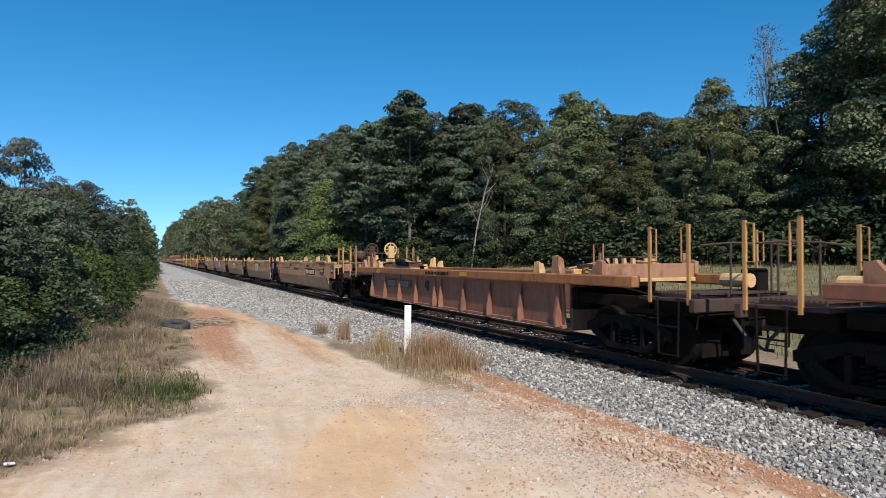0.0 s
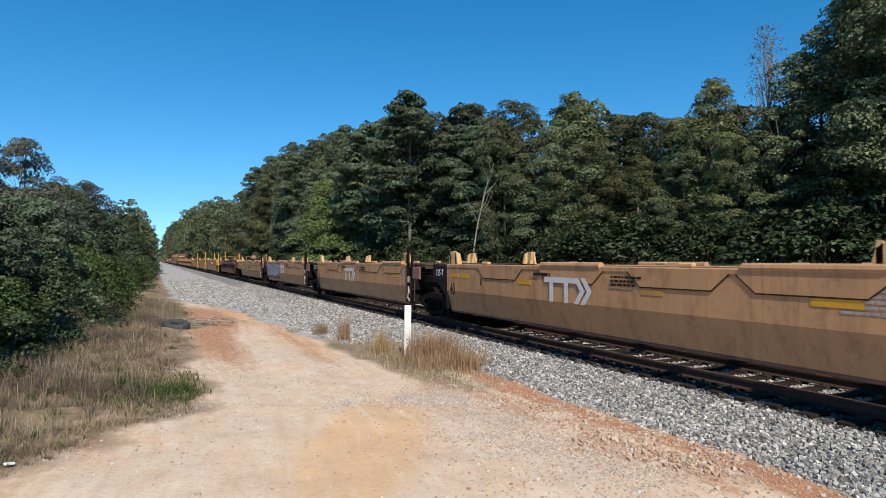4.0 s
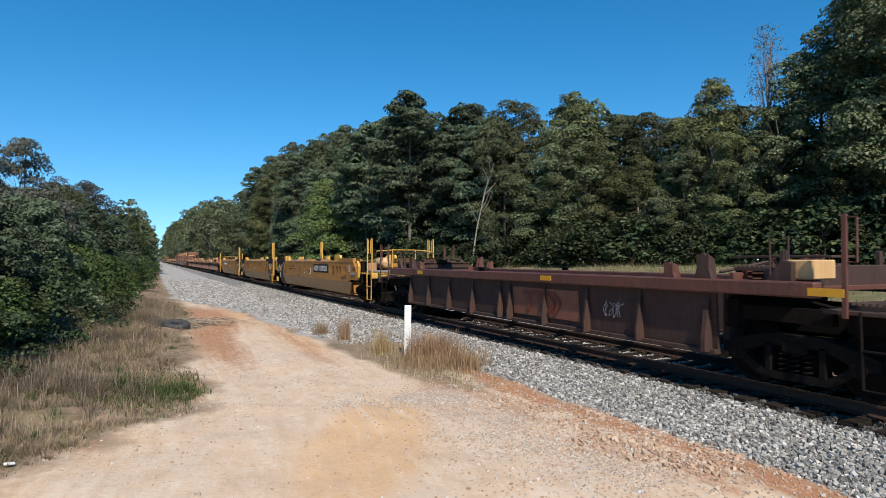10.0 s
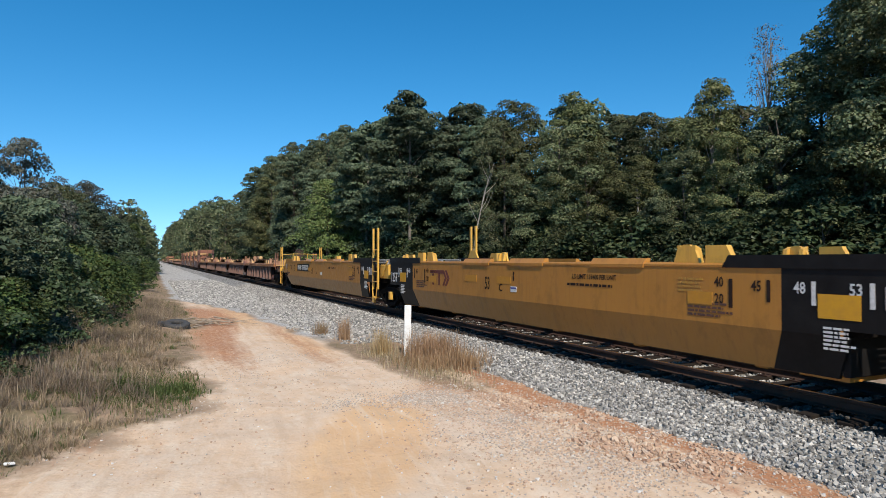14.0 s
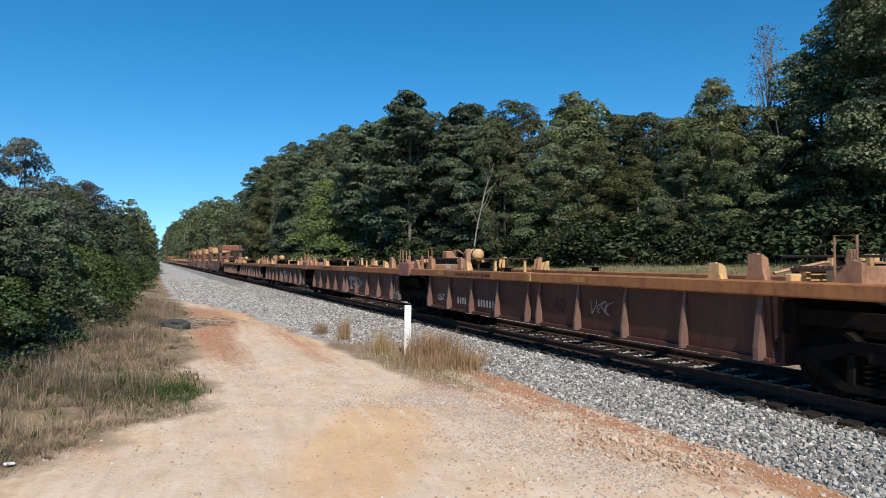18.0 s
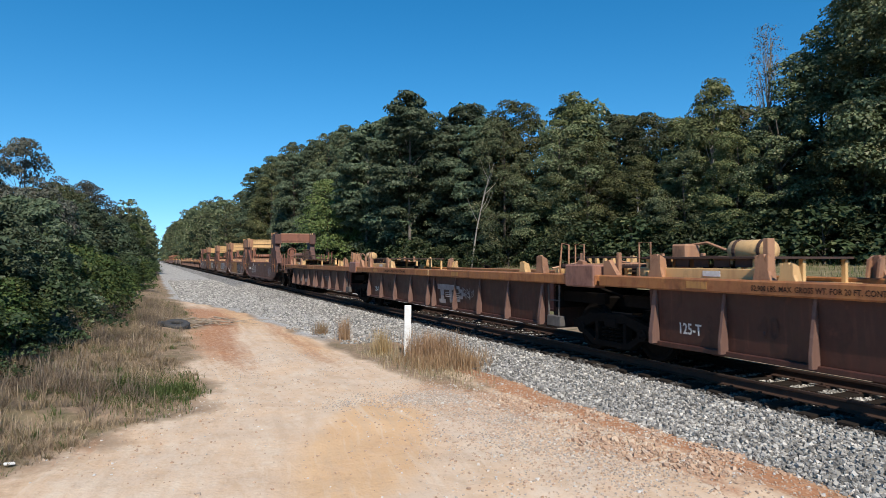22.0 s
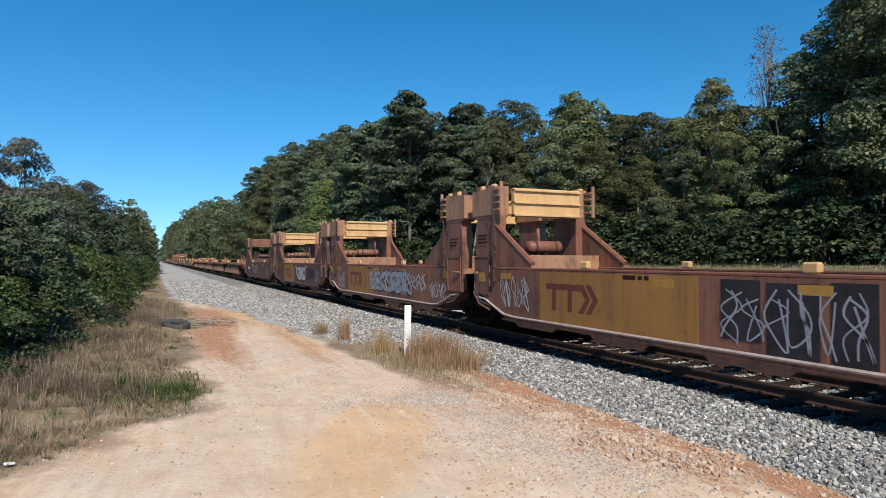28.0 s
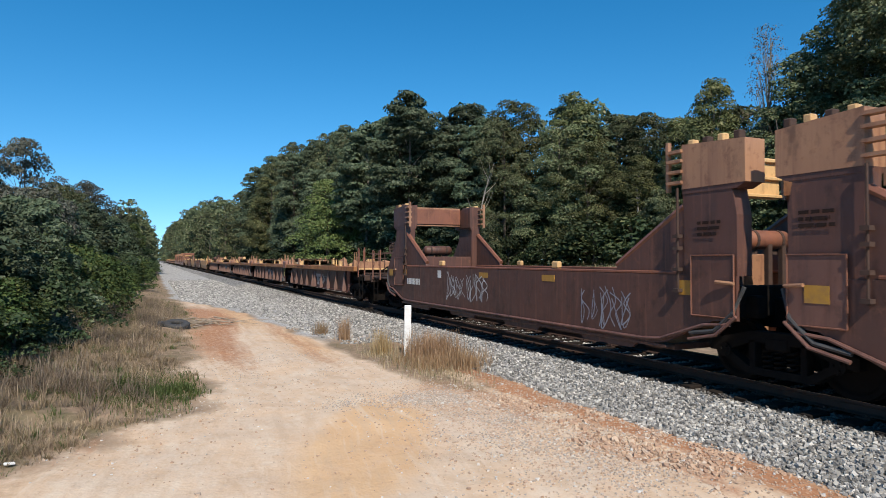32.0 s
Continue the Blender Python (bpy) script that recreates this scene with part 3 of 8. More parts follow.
# ---------------------------------------------------------------- loose stone
def rocks(P, size, seed, flat=0.7):
    """Angular stones at the points P, eight corners each."""
    r = np.random.default_rng(seed)
    n = len(P)
    corner = np.array([(x, y, z) for x in (-1, 1) for y in (-1, 1) for z in (-1, 1)], float)
    C = corner[None] * r.uniform(0.35, 1.0, (n, 8, 3)) * size[:, None, None] * 0.5
    C[:, :, 2] *= flat
    a = r.uniform(0, 2 * math.pi, (n, 3))
    ca, sa = np.cos(a), np.sin(a)
    x, y = C[..., 0] * ca[:, :1] - C[..., 1] * sa[:, :1], C[..., 0] * sa[:, :1] + C[..., 1] * ca[:, :1]
    z = C[..., 2]
    tilt = 0.6
    y, z = y * np.cos(tilt * sa[:, 1:2]) - z * np.sin(tilt * sa[:, 1:2]), y * np.sin(tilt * sa[:, 1:2]) + z * np.cos(tilt * sa[:, 1:2])
    V = (np.stack([x, y, z], -1) + P[:, None]).reshape(-1, 3)
    q = np.array([(0, 1, 3, 2), (4, 6, 7, 5), (0, 4, 5, 1), (2, 3, 7, 6), (0, 2, 6, 4), (1, 5, 7, 3)])
    F = (np.arange(n)[:, None, None] * 8 + q[None]).reshape(-1, 4)
    return V, F


def stone_material(name, a, b, c):
    m, n, l, bs = nodes_of(name)
    geo = n.new("ShaderNodeNewGeometry")
    r = geo.outputs["Random Per Island"]
    col = mixc(n, l, ramp(n, l, r, 0.0, 0.8), a, b)
    col = mixc(n, l, ramp(n, l, r, 0.82, 0.95), col, c)
    f = noise_of(n, l, 30.0, 5, 0.7)
    col = mixc(n, l, ramp(n, l, f, 0.4, 0.7, 0.0, 0.45), col, (0.22, 0.21, 0.20))
    l.new(col, bs.inputs["Base Color"])
    bs.inputs["Roughness"].default_value = 0.9
    bump(n, l, bs, f, 0.3, 0.02)
    return m


BALLAST = stone_material("crushed_granite", (0.095, 0.091, 0.084), (0.41, 0.393, 0.365), (0.62, 0.59, 0.54))
DARKSTONE = stone_material("near_black_stone", (0.012, 0.010, 0.008), (0.040, 0.033, 0.027), (0.085, 0.072, 0.06))
EARTH = stone_material("dry_brown_clay_clods", (0.36, 0.215, 0.135), (0.52, 0.355, 0.24), (0.60, 0.47, 0.36))
CHIPS = stone_material("grey_gravel_chips", (0.30, 0.245, 0.20), (0.50, 0.425, 0.355), (0.64, 0.57, 0.49))
CLODS = stone_material("clay_crumbs_and_pebbles", (0.40, 0.26, 0.17), (0.52, 0.40, 0.30), (0.58, 0.56, 0.53))


def bed_material():
    m, n, l, b = nodes_of("crushed_granite_bed")
    vo = n.new("ShaderNodeTexVoronoi")
    vo.inputs["Scale"].default_value = 18.0
    l.new(n.new("ShaderNodeTexCoord").outputs["Object"], vo.inputs["Vector"])
    sep = n.new("ShaderNodeSeparateColor")
    l.new(vo.outputs["Color"], sep.inputs[0])
    l.new(mixc(n, l, sep.outputs[0], (0.05, 0.048, 0.045), (0.40, 0.385, 0.365)), b.inputs["Base Color"])
    b.inputs["Roughness"].default_value = 0.95
    bump(n, l, b, vo.outputs["Distance"], 0.9, 0.04)
    return m


TIE_Z = RAIL_Z - 0.19
TOE = 2.78


def bed_height(d):
    """Top of the ballast at a distance d from the track's centre."""
    return np.interp(np.abs(d), [0, 1.2, 1.34, TOE, TOE + 0.3], [TIE_Z - 0.06, TIE_Z - 0.06, TIE_Z - 0.075, -0.02, -0.12])


def make_bed():
    prof = [(-TOE - 0.3, -0.12), (-TOE, -0.02), (-1.34, TIE_Z - 0.075), (-1.2, TIE_Z - 0.06), (0, TIE_Z - 0.06), (1.2, TIE_Z - 0.06), (1.34, TIE_Z - 0.075), (TOE, -0.02), (TOE + 0.3, -0.12)]
    ys = steps([(-400, -20, 8), (-20, 60, 160), (60, 300, 60), (300, 2000, 20)])
    V = np.array([(TRACK_X + x, y, z + (0.012 * math.sin(y * 5 + x * 7) if abs(y) < 60 else 0)) for y in ys for x, z in prof])
    k = len(prof)
    F = np.array([(j * k + i, j * k + i + 1, (j + 1) * k + i + 1, (j + 1) * k + i) for j in range(len(ys) - 1) for i in range(k - 1)])
    ob = new("trackbed", quads("trackbed", V, F, bed_material()))
    tagged(ob, "grey crushed-stone ballast bed under the railway track", "trackbed", kind="structure")
    # stones near the camera, lying on the shoulder and between the sleepers
    r = np.random.default_rng(11)
    bands = [(3.0, 10, 780), (10, 20, 520), (20, 36, 190), (36, 60, 60)]
    Ps, Ss = [], []
    for y0, y1, dens in bands:
        for d0, d1 in ((-TOE - 0.25, -1.24), (-1.24, 1.4)):
            n = int((y1 - y0) * (d1 - d0) * dens * (1.0 if d0 < -1.25 else 0.45))
            d, y = r.uniform(d0, d1, n), r.uniform(y0, y1, n)
            away = np.abs((y / 0.533 + 0.5) % 1.0 - 0.5) * 0.533
            ok = (np.abs(d) > 1.33) | (away > 0.15)
            d, y, n = d[ok], y[ok], int(ok.sum())
            Ps.append(np.stack([TRACK_X + d, y, bed_height(d) + r.uniform(-0.005, 0.03, n)], -1))
            Ss.append(r.uniform(0.034, 0.074, n) * (1.0 if y0 < 20 else 1.35))
    n = 14000
    x, y = r.uniform(1.6, TRACK_X - TOE, n), r.uniform(0, 1, n) ** 1.5 * 64 + 16
    ok = ((x > road_right(y) + 0.15 + 0.5 * wobble(x, y, 0.9, 6)) & (y > 18)) | ((y > 41) & (x > road_left(y)))
    x, y = x[ok], y[ok]
    Ps.append(np.stack([x, y, ground_height(x, y) + 0.01], -1)), Ss.append(r.uniform(0.05, 0.10, len(x)) * (1 + smoothstep(36, 70, y)))
    P, S = np.concatenate(Ps), np.concatenate(Ss)
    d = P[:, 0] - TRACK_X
    # a band along the near rail gets much darker stones
    rail_side = (d > -1.36) & (d < -0.45)
    V, F = rocks(P[rail_side], S[rail_side], 6, 0.95)
    tagged(new("dark_stones", quads("dark_stones", V, F, DARKSTONE)), "near-black stones beside the rail", "ballast", kind="stuff")
    P, S = P[~rail_side], S[~rail_side]
    V, F = rocks(P, S, 5, 0.95)
    ob = new("ballast_stones", quads("ballast_stones", V, F, BALLAST))
    tagged(ob, "loose angular grey granite stones on the track shoulder", "ballast", kind="stuff")


make_bed()


def make_pebbles():
    r = np.random.default_rng(21)
    pts = []
    for cx, cy, sx, sy, n in ((4.9, 6.6, 1.1, 1.5, 2600), (4.7, 10.3, 0.8, 0.9, 1100), (3.0, 9.0, 2.0, 3.0, 600), (2.0, 13.5, 1.2, 2.5, 250), (6.2, 6.2, 0.35, 2.2, 1500), (5.6, 9.0, 0.6, 1.4, 900), (5.8, 12.0, 0.7, 1.6, 300), (-0.5, 9.3, 0.8, 0.7, 200)):
        x, y = r.normal(cx, sx, n), r.normal(cy, sy, n)
        ok = (y > 3.5) & (x < TRACK_X - TOE + 0.15) & (x > road_left(y) - 0.3)
        pts.append(np.stack([x[ok], y[ok]], -1))
    P = np.concatenate(pts)
    # crumbled clay along the ridge, with finer crumbs about it
    n = 7000
    x = np.where(r.uniform(0, 1, n) < 0.75, r.normal(5.7, 0.36, n), r.normal(6.4, 0.14, n))
    y = 4.0 + r.uniform(0, 1, n) ** 1.3 * 6.5
    lump = np.stack([x, y, ground_height(x, y) + 0.008], -1)[(lumps(x, y, 0.35, 6) * lumps(x, y, 0.9, 3) > r.uniform(0, 1, n))]
    V, F = rocks(lump, np.minimum(r.gamma(1.5, 0.016, len(lump)) + 0.010, 0.09), 18, 0.9)
    tagged(new("clay_clods", quads("clay_clods", V, F, EARTH)), "crumbled brown clay clods along the toe of the ballast", "clods", kind="stuff")
    # grey gravel pressed into the track
    sets = []
    for cx, cy, sx, sy, n in ((4.9, 8.0, 0.6, 1.5, 4600), (4.35, 10.4, 0.5, 0.35, 1900), (4.5, 5.4, 0.9, 0.7, 1000), (2.9, 10.6, 0.35, 0.3, 300), (2.6, 13.8, 0.9, 0.7, 350), (1.0, 11.2, 0.5, 0.5, 200), (3.2, 16.5, 0.6, 0.7, 250)):
        x, y = r.normal(cx, sx, n), r.normal(cy, sy, n)
        ok = (y > 3.5) & (x < 5.9) & (lumps(x, y, 0.45, 2) + 0.25 > r.uniform(0, 1, n))
        sets.append(np.stack([x[ok], y[ok], ground_height(x[ok], y[ok]) + 0.003], -1))
    G = np.concatenate(sets)
    V, F = rocks(G, r.uniform(0.014, 0.036, len(G)), 19, 0.8)
    tagged(new("gravel", quads("gravel", V, F, CHIPS)), "fine grey gravel pressed into the dirt track", "gravel", kind="stuff")
    z = ground_height(P[:, 0], P[:, 1]) + 0.004
    size = r.gamma(1.8, 0.008, len(P)) + 0.010
    V, F = rocks(np.column_stack([P, z]), np.minimum(size, 0.085), 8)
    ob = new("pebbles", quads("pebbles", V, F, CLODS))
    tagged(ob, "scattered pebbles and crumbs of clay on the dirt track", "pebbles", kind="stuff")


make_pebbles()


# ---------------------------------------------------------------- track
def make_track():
    track = tagged(new("railway_track"), "single railway track with rusty rails on dark timber sleepers", "railway track", kind="structure")
    track.location = (TRACK_X, 0, 0)
    for s in (-1, 1):
        prof = [(-0.07, 0), (-0.07, 0.012), (-0.016, 0.03), (-0.012, 0.11), (-0.036, 0.125), (-0.036, 0.155), (-0.028, 0.168), (0.028, 0.168), (0.036, 0.155), (0.036, 0.125), (0.012, 0.11), (0.016, 0.03), (0.07, 0.012), (0.07, 0)]
        f = Form()
        for y0, y1 in ((-400, 0), (0, 60), (60, 400), (400, 2000)):
            f.prism([(0.7525 * s + x, RAIL_Z - 0.17 + z) for x, z in prof], 1, y0, y1)
        rail = part("rail", f, RAILM, track)
        part("rail_head", Form().box(0.7525 * s - 0.027, 0.7525 * s + 0.027, -400, 2000, RAIL_Z - 0.0025, RAIL_Z), RAILTOP, rail, "shiny worn running surface")
    pitch = 0.533
    meshes = []
    for k in range(5):
        rr = random.Random(k)
        f = Form().box(-1.3 + rr.uniform(-0.03, 0.03), 1.3 + rr.uniform(-0.03, 0.03), -0.115, 0.115, TIE_Z - 0.18, TIE_Z - rr.uniform(0, 0.012), 0.012)
        me = f.mesh("sleeper")
        me.materials.append(TIE)
        meshes.append(me)
    plate = Form()
    for s in (-1, 1):
        plate.box(0.7525 * s - 0.17, 0.7525 * s + 0.17, -0.1, 0.1, TIE_Z - 0.002, TIE_Z + 0.02)
        for dx in (-0.11, 0.11):
            plate.box(0.7525 * s + dx - 0.02, 0.7525 * s + dx + 0.02, -0.02, 0.02, TIE_Z + 0.02, TIE_Z + 0.055)
    plate = plate.mesh("tie_plate")
    plate.materials.append(RAILM)
    rr = random.Random(3)
    rest = Form()
    for i in range(-20, 1100):
        y = i * pitch
        if 2 <= i < 190:
            ob = part("sleeper", meshes[i % 5], TIE, track)
            ob.location = (rr.uniform(-0.03, 0.03), y + rr.uniform(-0.015, 0.015), 0)
            ob.rotation_euler = (0, 0, rr.uniform(-0.012, 0.012))
            if i < 80:
                part("tie_plate", plate, RAILM, ob, "rusty steel plates and spikes")
        else:
            rest.box(-1.3, 1.3, y - 0.115, y + 0.115, TIE_Z - 0.18, TIE_Z - 0.004)
    tagged(part("far_sleepers", rest, TIE, track), kind="stuff")


make_track()


# ---------------------------------------------------------------- plants
def leaves(P, N, size, seed, slim=0.6, folded=True):
    """Small folded leaf shapes at P that face roughly along N."""
    r = np.random.default_rng(seed)
    n = len(P)
    N = N + r.normal(0, 0.5, (n, 3))
    N /= np.linalg.norm(N, axis=1, keepdims=True) + 1e-9
    A = np.cross(N, r.normal(0, 1, (n, 3)))
    A /= np.linalg.norm(A, axis=1, keepdims=True) + 1e-9
    B = np.cross(N, A)
    s = (size * r.uniform(0.6, 1.3, n))[:, None]
    if not folded:
        V = np.stack([P - A * s * 0.5, P + A * s * 0.5 + B * s * slim * 0.3, P - A * s * 0.1 + B * s * slim], 1).reshape(-1, 3)
        return V, np.arange(3 * n).reshape(-1, 3)
    V = np.stack([P - A * s * 0.5, P + B * s * slim * 0.5 + N * s * 0.12, P + A * s * 0.5, P - B * s * slim * 0.5 + N * s * 0.12], 1).reshape(-1, 3)
    i = np.arange(n)[:, None] * 4
    F = np.concatenate([i + np.array([[0, 1, 2]]), i + np.array([[0, 2, 3]])])
    return V, F


def crown(kind, H, R, base, clumps, per, leaf, seed):
    """Leaf places and directions of a crown: clumps on an uneven, gapped outline; returns also the clumps' middles."""
    r = np.random.default_rng(seed)
    C, rad, P, N = [], [], [], []
    lean = r.uniform(0, 2 * math.pi, 4)
    for k in range(clumps):
        u = (k + r.uniform(0, 1)) / clumps
        z = base + (H - base) * u ** 0.85
        v = (z - base) / (H - base)
        a = r.uniform(0, 2 * math.pi)
        uneven = 1 + 0.22 * math.sin(2 * a + lean[0] + 3 * v) + 0.13 * math.sin(5 * a + lean[1] - 7 * v)
        if kind == "pine":
            env = R * (0.22 + 0.80 * math.sin(math.pi * min(1, 0.22 + 0.76 * v)) ** 0.8) * r.uniform(0.8, 1.12)
        elif kind == "cone":
            env = R * (1.03 - v) ** 0.75 + 0.15
        elif kind == "shrub":
            env = R * math.sqrt(max(0.05, 1 - v * v))
        else:
            env = R * (0.3 + 0.75 * math.sin(math.pi * (0.15 + 0.83 * v)) ** 0.8)
        d = env * uneven * math.sqrt(r.uniform(0.25, 1.0))
        C.append((d * math.cos(a), d * math.sin(a), z))
        rad.append(R * (0.27 if kind != "pine" else 0.31) * r.uniform(0.55, 1.35) * (1.12 - 0.4 * v))
    C, rad = np.array(C), np.array(rad)
    for c, q in zip(C, rad):
        n = max(8, int(per * (q / (R * 0.27)) ** 1.7))
        d = r.normal(0, 1, (n, 3))
        d /= np.linalg.norm(d, axis=1, keepdims=True)
        d[:, 2] = np.where(d[:, 2] < (-0.2 if kind == "pine" else -0.3), -d[:, 2], d[:, 2])
        flat = np.array([1.15, 1.15, 0.55 if kind == "pine" else 0.8])
        shell = q * r.uniform(0.72, 1.06, (n, 1)) ** 0.7
        P.append(c + d * shell * flat)
        N.append(d * 1.2 + np.array([0, 0, 0.4]))
    return C, np.concatenate(P), np.concatenate(N)


def limbs_form(H, top, r0, C, seed, count=16, lean=0.3):
    """A tapered, slightly bent trunk with limbs that reach into the crown."""
    r = random.Random(seed)
    f = Form()
    bend = [(r.uniform(-lean, lean) * k, r.uniform(-lean, lean) * k) for k in (0, 0.25, 0.6, 1, 1.2)]
    trunk = [Vector((bend[i][0], bend[i][1], top * t)) for i, t in enumerate((0, 0.25, 0.5, 0.75, 1.0))]
    trunk[0].z = -0.3
    f.tube(trunk, r0, 9, r0 * 0.22)
    f.tube([(0, 0, -0.3), (0, 0, 0.5)], r0 * 1.5, 9, r0 * 0.98)
    idx = list(range(len(C)))
    r.shuffle(idx)
    for k in idx[:count]:
        c = Vector(C[k])
        t = max(0.12, min(0.95, (c.z - 1.2) / top * r.uniform(0.7, 0.95)))
        j = min(3, int(t * 4))
        s = trunk[j].lerp(trunk[j + 1], t * 4 - j)
        m = s.lerp(c, 0.55) + Vector((0, 0, 0.3))
        f.tube([s, m, c], r0 * 0.34 * (1.15 - t), 5, r0 * 0.06)
    return f


TREES = {}


def tree_kind(key, kind, H, R, base, clumps, per, leaf, mat, bark, r0, seed, limbs=16, slim=0.6, folded=True):
    C, P, N = crown(kind, H, R, base, clumps, per, leaf, seed)
    V, F = leaves(P, N, leaf, seed + 1, slim, folded)
    wood = limbs_form(H, H * 0.93, r0, C, seed, limbs).mesh("trunk")
    wood.materials.append(bark)
    TREES[key] = (wood, quads("crown", V, F, mat))


tree_kind("oak", "broad", 17, 4.4, 1.8, 96, 350, 0.205, LEAF_OAK, BARK, 0.24, 31, 16, 1.0, False)
tree_kind("oak_b", "broad", 17, 3.9, 1.6, 92, 330, 0.20, LEAF_OAK, BARK, 0.22, 32, 16, 1.0, False)
tree_kind("maple", "broad", 17, 4.0, 1.4, 92, 330, 0.20, LEAF_YELLOW, BARK, 0.20, 33, 16, 1.0, False)
tree_kind("poplar", "cone", 17, 4.2, 1.5, 100, 310, 0.20, LEAF_YELLOW, PALEBARK, 0.22, 34, 16, 1.0, False)
tree_kind("bright_maple", "cone", 12, 5.0, 0.8, 95, 260, 0.24, LEAF_MAPLE, BARK, 0.18, 55, 12, 0.75, False)
tree_kind("thin_oak", "broad", 17, 4.6, 3.0, 95, 230, 0.26, LEAF_GREY, BARK, 0.22, 56, 44, 0.9, False)
tree_kind("pine", "pine", 17, 3.6, 2.6, 118, 185, 0.27, LEAF_PINE, BARK, 0.2, 35, 12, 0.8, False)
tree_kind("pine_b", "pine", 17, 3.4, 3.4, 118, 185, 0.27, LEAF_PINE, GREYBARK, 0.2, 36, 8, 0.8, False)
tree_kind("bare_pine", "pine", 17, 3.2, 5.0, 118, 185, 0.27, LEAF_PINE, GREYBARK, 0.17, 58, 12, 0.8, False)
tree_kind("sparse", "cone", 17, 2.6, 4.0, 110, 34, 0.15, LEAF_BROWN, PALEBARK, 0.16, 37, 90, 0.7, False)
tree_kind("far_oak", "broad", 17, 4.6, 0.8, 44, 66, 0.62, LEAF_OAK, BARK, 0.24, 51, 6, 0.75, False)
tree_kind("far_pine", "pine", 17, 4.0, 2.0, 44, 66, 0.62, LEAF_PINE, BARK, 0.23, 52, 8, 0.6, False)
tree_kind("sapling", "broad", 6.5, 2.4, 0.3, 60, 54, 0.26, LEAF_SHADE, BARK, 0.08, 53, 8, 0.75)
tree_kind("young_pine", "cone", 6.5, 2.2, 0.3, 85, 150, 0.21, LEAF_PINE, BARK, 0.09, 38, 30, 0.55, False)
tree_kind("sweetgum", "cone", 6.5, 2.2, 0.3, 80, 125, 0.19, LEAF_DIM, BARK, 0.10, 39, 30, 1.0, False)
tree_kind("bright_gum", "cone", 6.5, 2.4, 0.3, 75, 110, 0.18, LEAF_BUSH, BARK, 0.10, 45, 30, 1.0, False)
tree_kind("dark_shrub", "shrub", 2.6, 1.6, 0.1, 42, 90, 0.13, LEAF_DIM, BARK, 0.04, 44, 14, 1.0, False)
tree_kind("shrub", "shrub", 2.6, 1.7, 0.1, 45, 90, 0.13, LEAF_BUSH, BARK, 0.04, 40, 14, 1.0, False)
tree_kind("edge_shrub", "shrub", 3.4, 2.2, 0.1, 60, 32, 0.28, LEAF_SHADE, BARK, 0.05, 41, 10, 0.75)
tree_kind("low_weed", "shrub", 1.1, 0.8, 0.05, 40, 30, 0.10, LEAF_YELLOW, BARK, 0.02, 42, 8)

tree_kind("dry_weed", "shrub", 1.0, 0.7, 0.05, 30, 22, 0.08, DRYGRASS, DEADWOOD, 0.012, 43, 14, 0.4)

WORDS = {
    "dry_weed": ("weed", "dry brown weed on the grassy verge"),
    "oak": ("broadleaf_tree", "tall dark green broadleaf tree at the forest edge"),
    "oak_b": ("broadleaf_tree", "dense dark green broadleaf tree in the woods"),
    "maple": ("broadleaf_tree", "yellow-green broadleaf tree with early autumn leaves"),
    "poplar": ("broadleaf_tree", "tall pointed yellow-green broadleaf tree"),
    "bright_maple": ("broadleaf_tree", "bushy bright green broadleaf tree before dark pines"),
    "thin_oak": ("broadleaf_tree", "thinning grey-green tree above the bushes"),
    "pine": ("pine_tree", "tall dark green pine with layered branches"),
    "bare_pine": ("pine_tree", "tall pine with a long pale bare trunk"),
    "pine_b": ("pine_tree", "tall dark green pine with a greyish trunk"),
    "sparse": ("bare_tree", "thin half-bare tree with russet leaves"),
    "far_oak": ("broadleaf_tree", "distant dark green broadleaf tree beside the railway"),
    "far_pine": ("pine_tree", "distant dark green pine beside the railway"),
    "sapling": ("young_tree", "dark leafy young tree among the forest undergrowth"),
    "young_pine": ("young_pine", "young bushy green pine beside the dirt track"),
    "sweetgum": ("young_tree", "young leafy green tree beside the dirt track"),
    "shrub": ("shrub", "leafy green shrub on the grassy verge"),
    "bright_gum": ("young_tree", "young yellow-green leafy tree beside the dirt track"),
    "dark_shrub": ("shrub", "dark green tangled shrub beside the dirt track"),
    "edge_shrub": ("shrub", "dark green shrub under the forest edge"),
    "low_weed": ("weed", "low yellow-green weed in dry grass"),
}


def plant(key, x, y, scale, turn, group, wide=1.0, z=None):
    wood, top = TREES[key]
    name, label = WORDS[key]
    z = float(ground_height(np.array([x]), np.array([y]))[0]) if z is None else z
    ob = tagged(new(name), label, name.replace("_", " "), group)
    ob.location, ob.rotation_euler, ob.scale = (x, y, z), (0, 0, turn), (scale * wide, scale * wide, scale)
    part("trunk", wood, BARK, ob, "trunk with bare limbs")
    part("crown", top, LEAF_OAK, ob)
    return ob


def edge_x(y):
    """How far from the camera's line the forest begins."""
    return np.interp(y, [-60, 10, 27, 45, 65, 110, 160, 300, 700], [52, 45, 43, 40, 32, 24, 18.5, 14.6, 13.8])


def canopy(y):
    """Height of the woods along the line."""
    return np.interp(y, [10, 28, 31, 33, 36, 39, 42, 45, 48, 52, 56, 60, 64, 68, 74, 80, 98, 112, 130, 160, 168, 171, 208, 214, 260, 300, 400, 700], [20, 21, 18, 14.8, 14.0, 14.0, 16, 14.5, 14.6, 16, 18.8, 20.4, 18.4, 19.2, 20, 22.3, 23.2, 24.8, 25.3, 25, 24.2, 16.5, 17, 22, 26, 28, 31, 37])


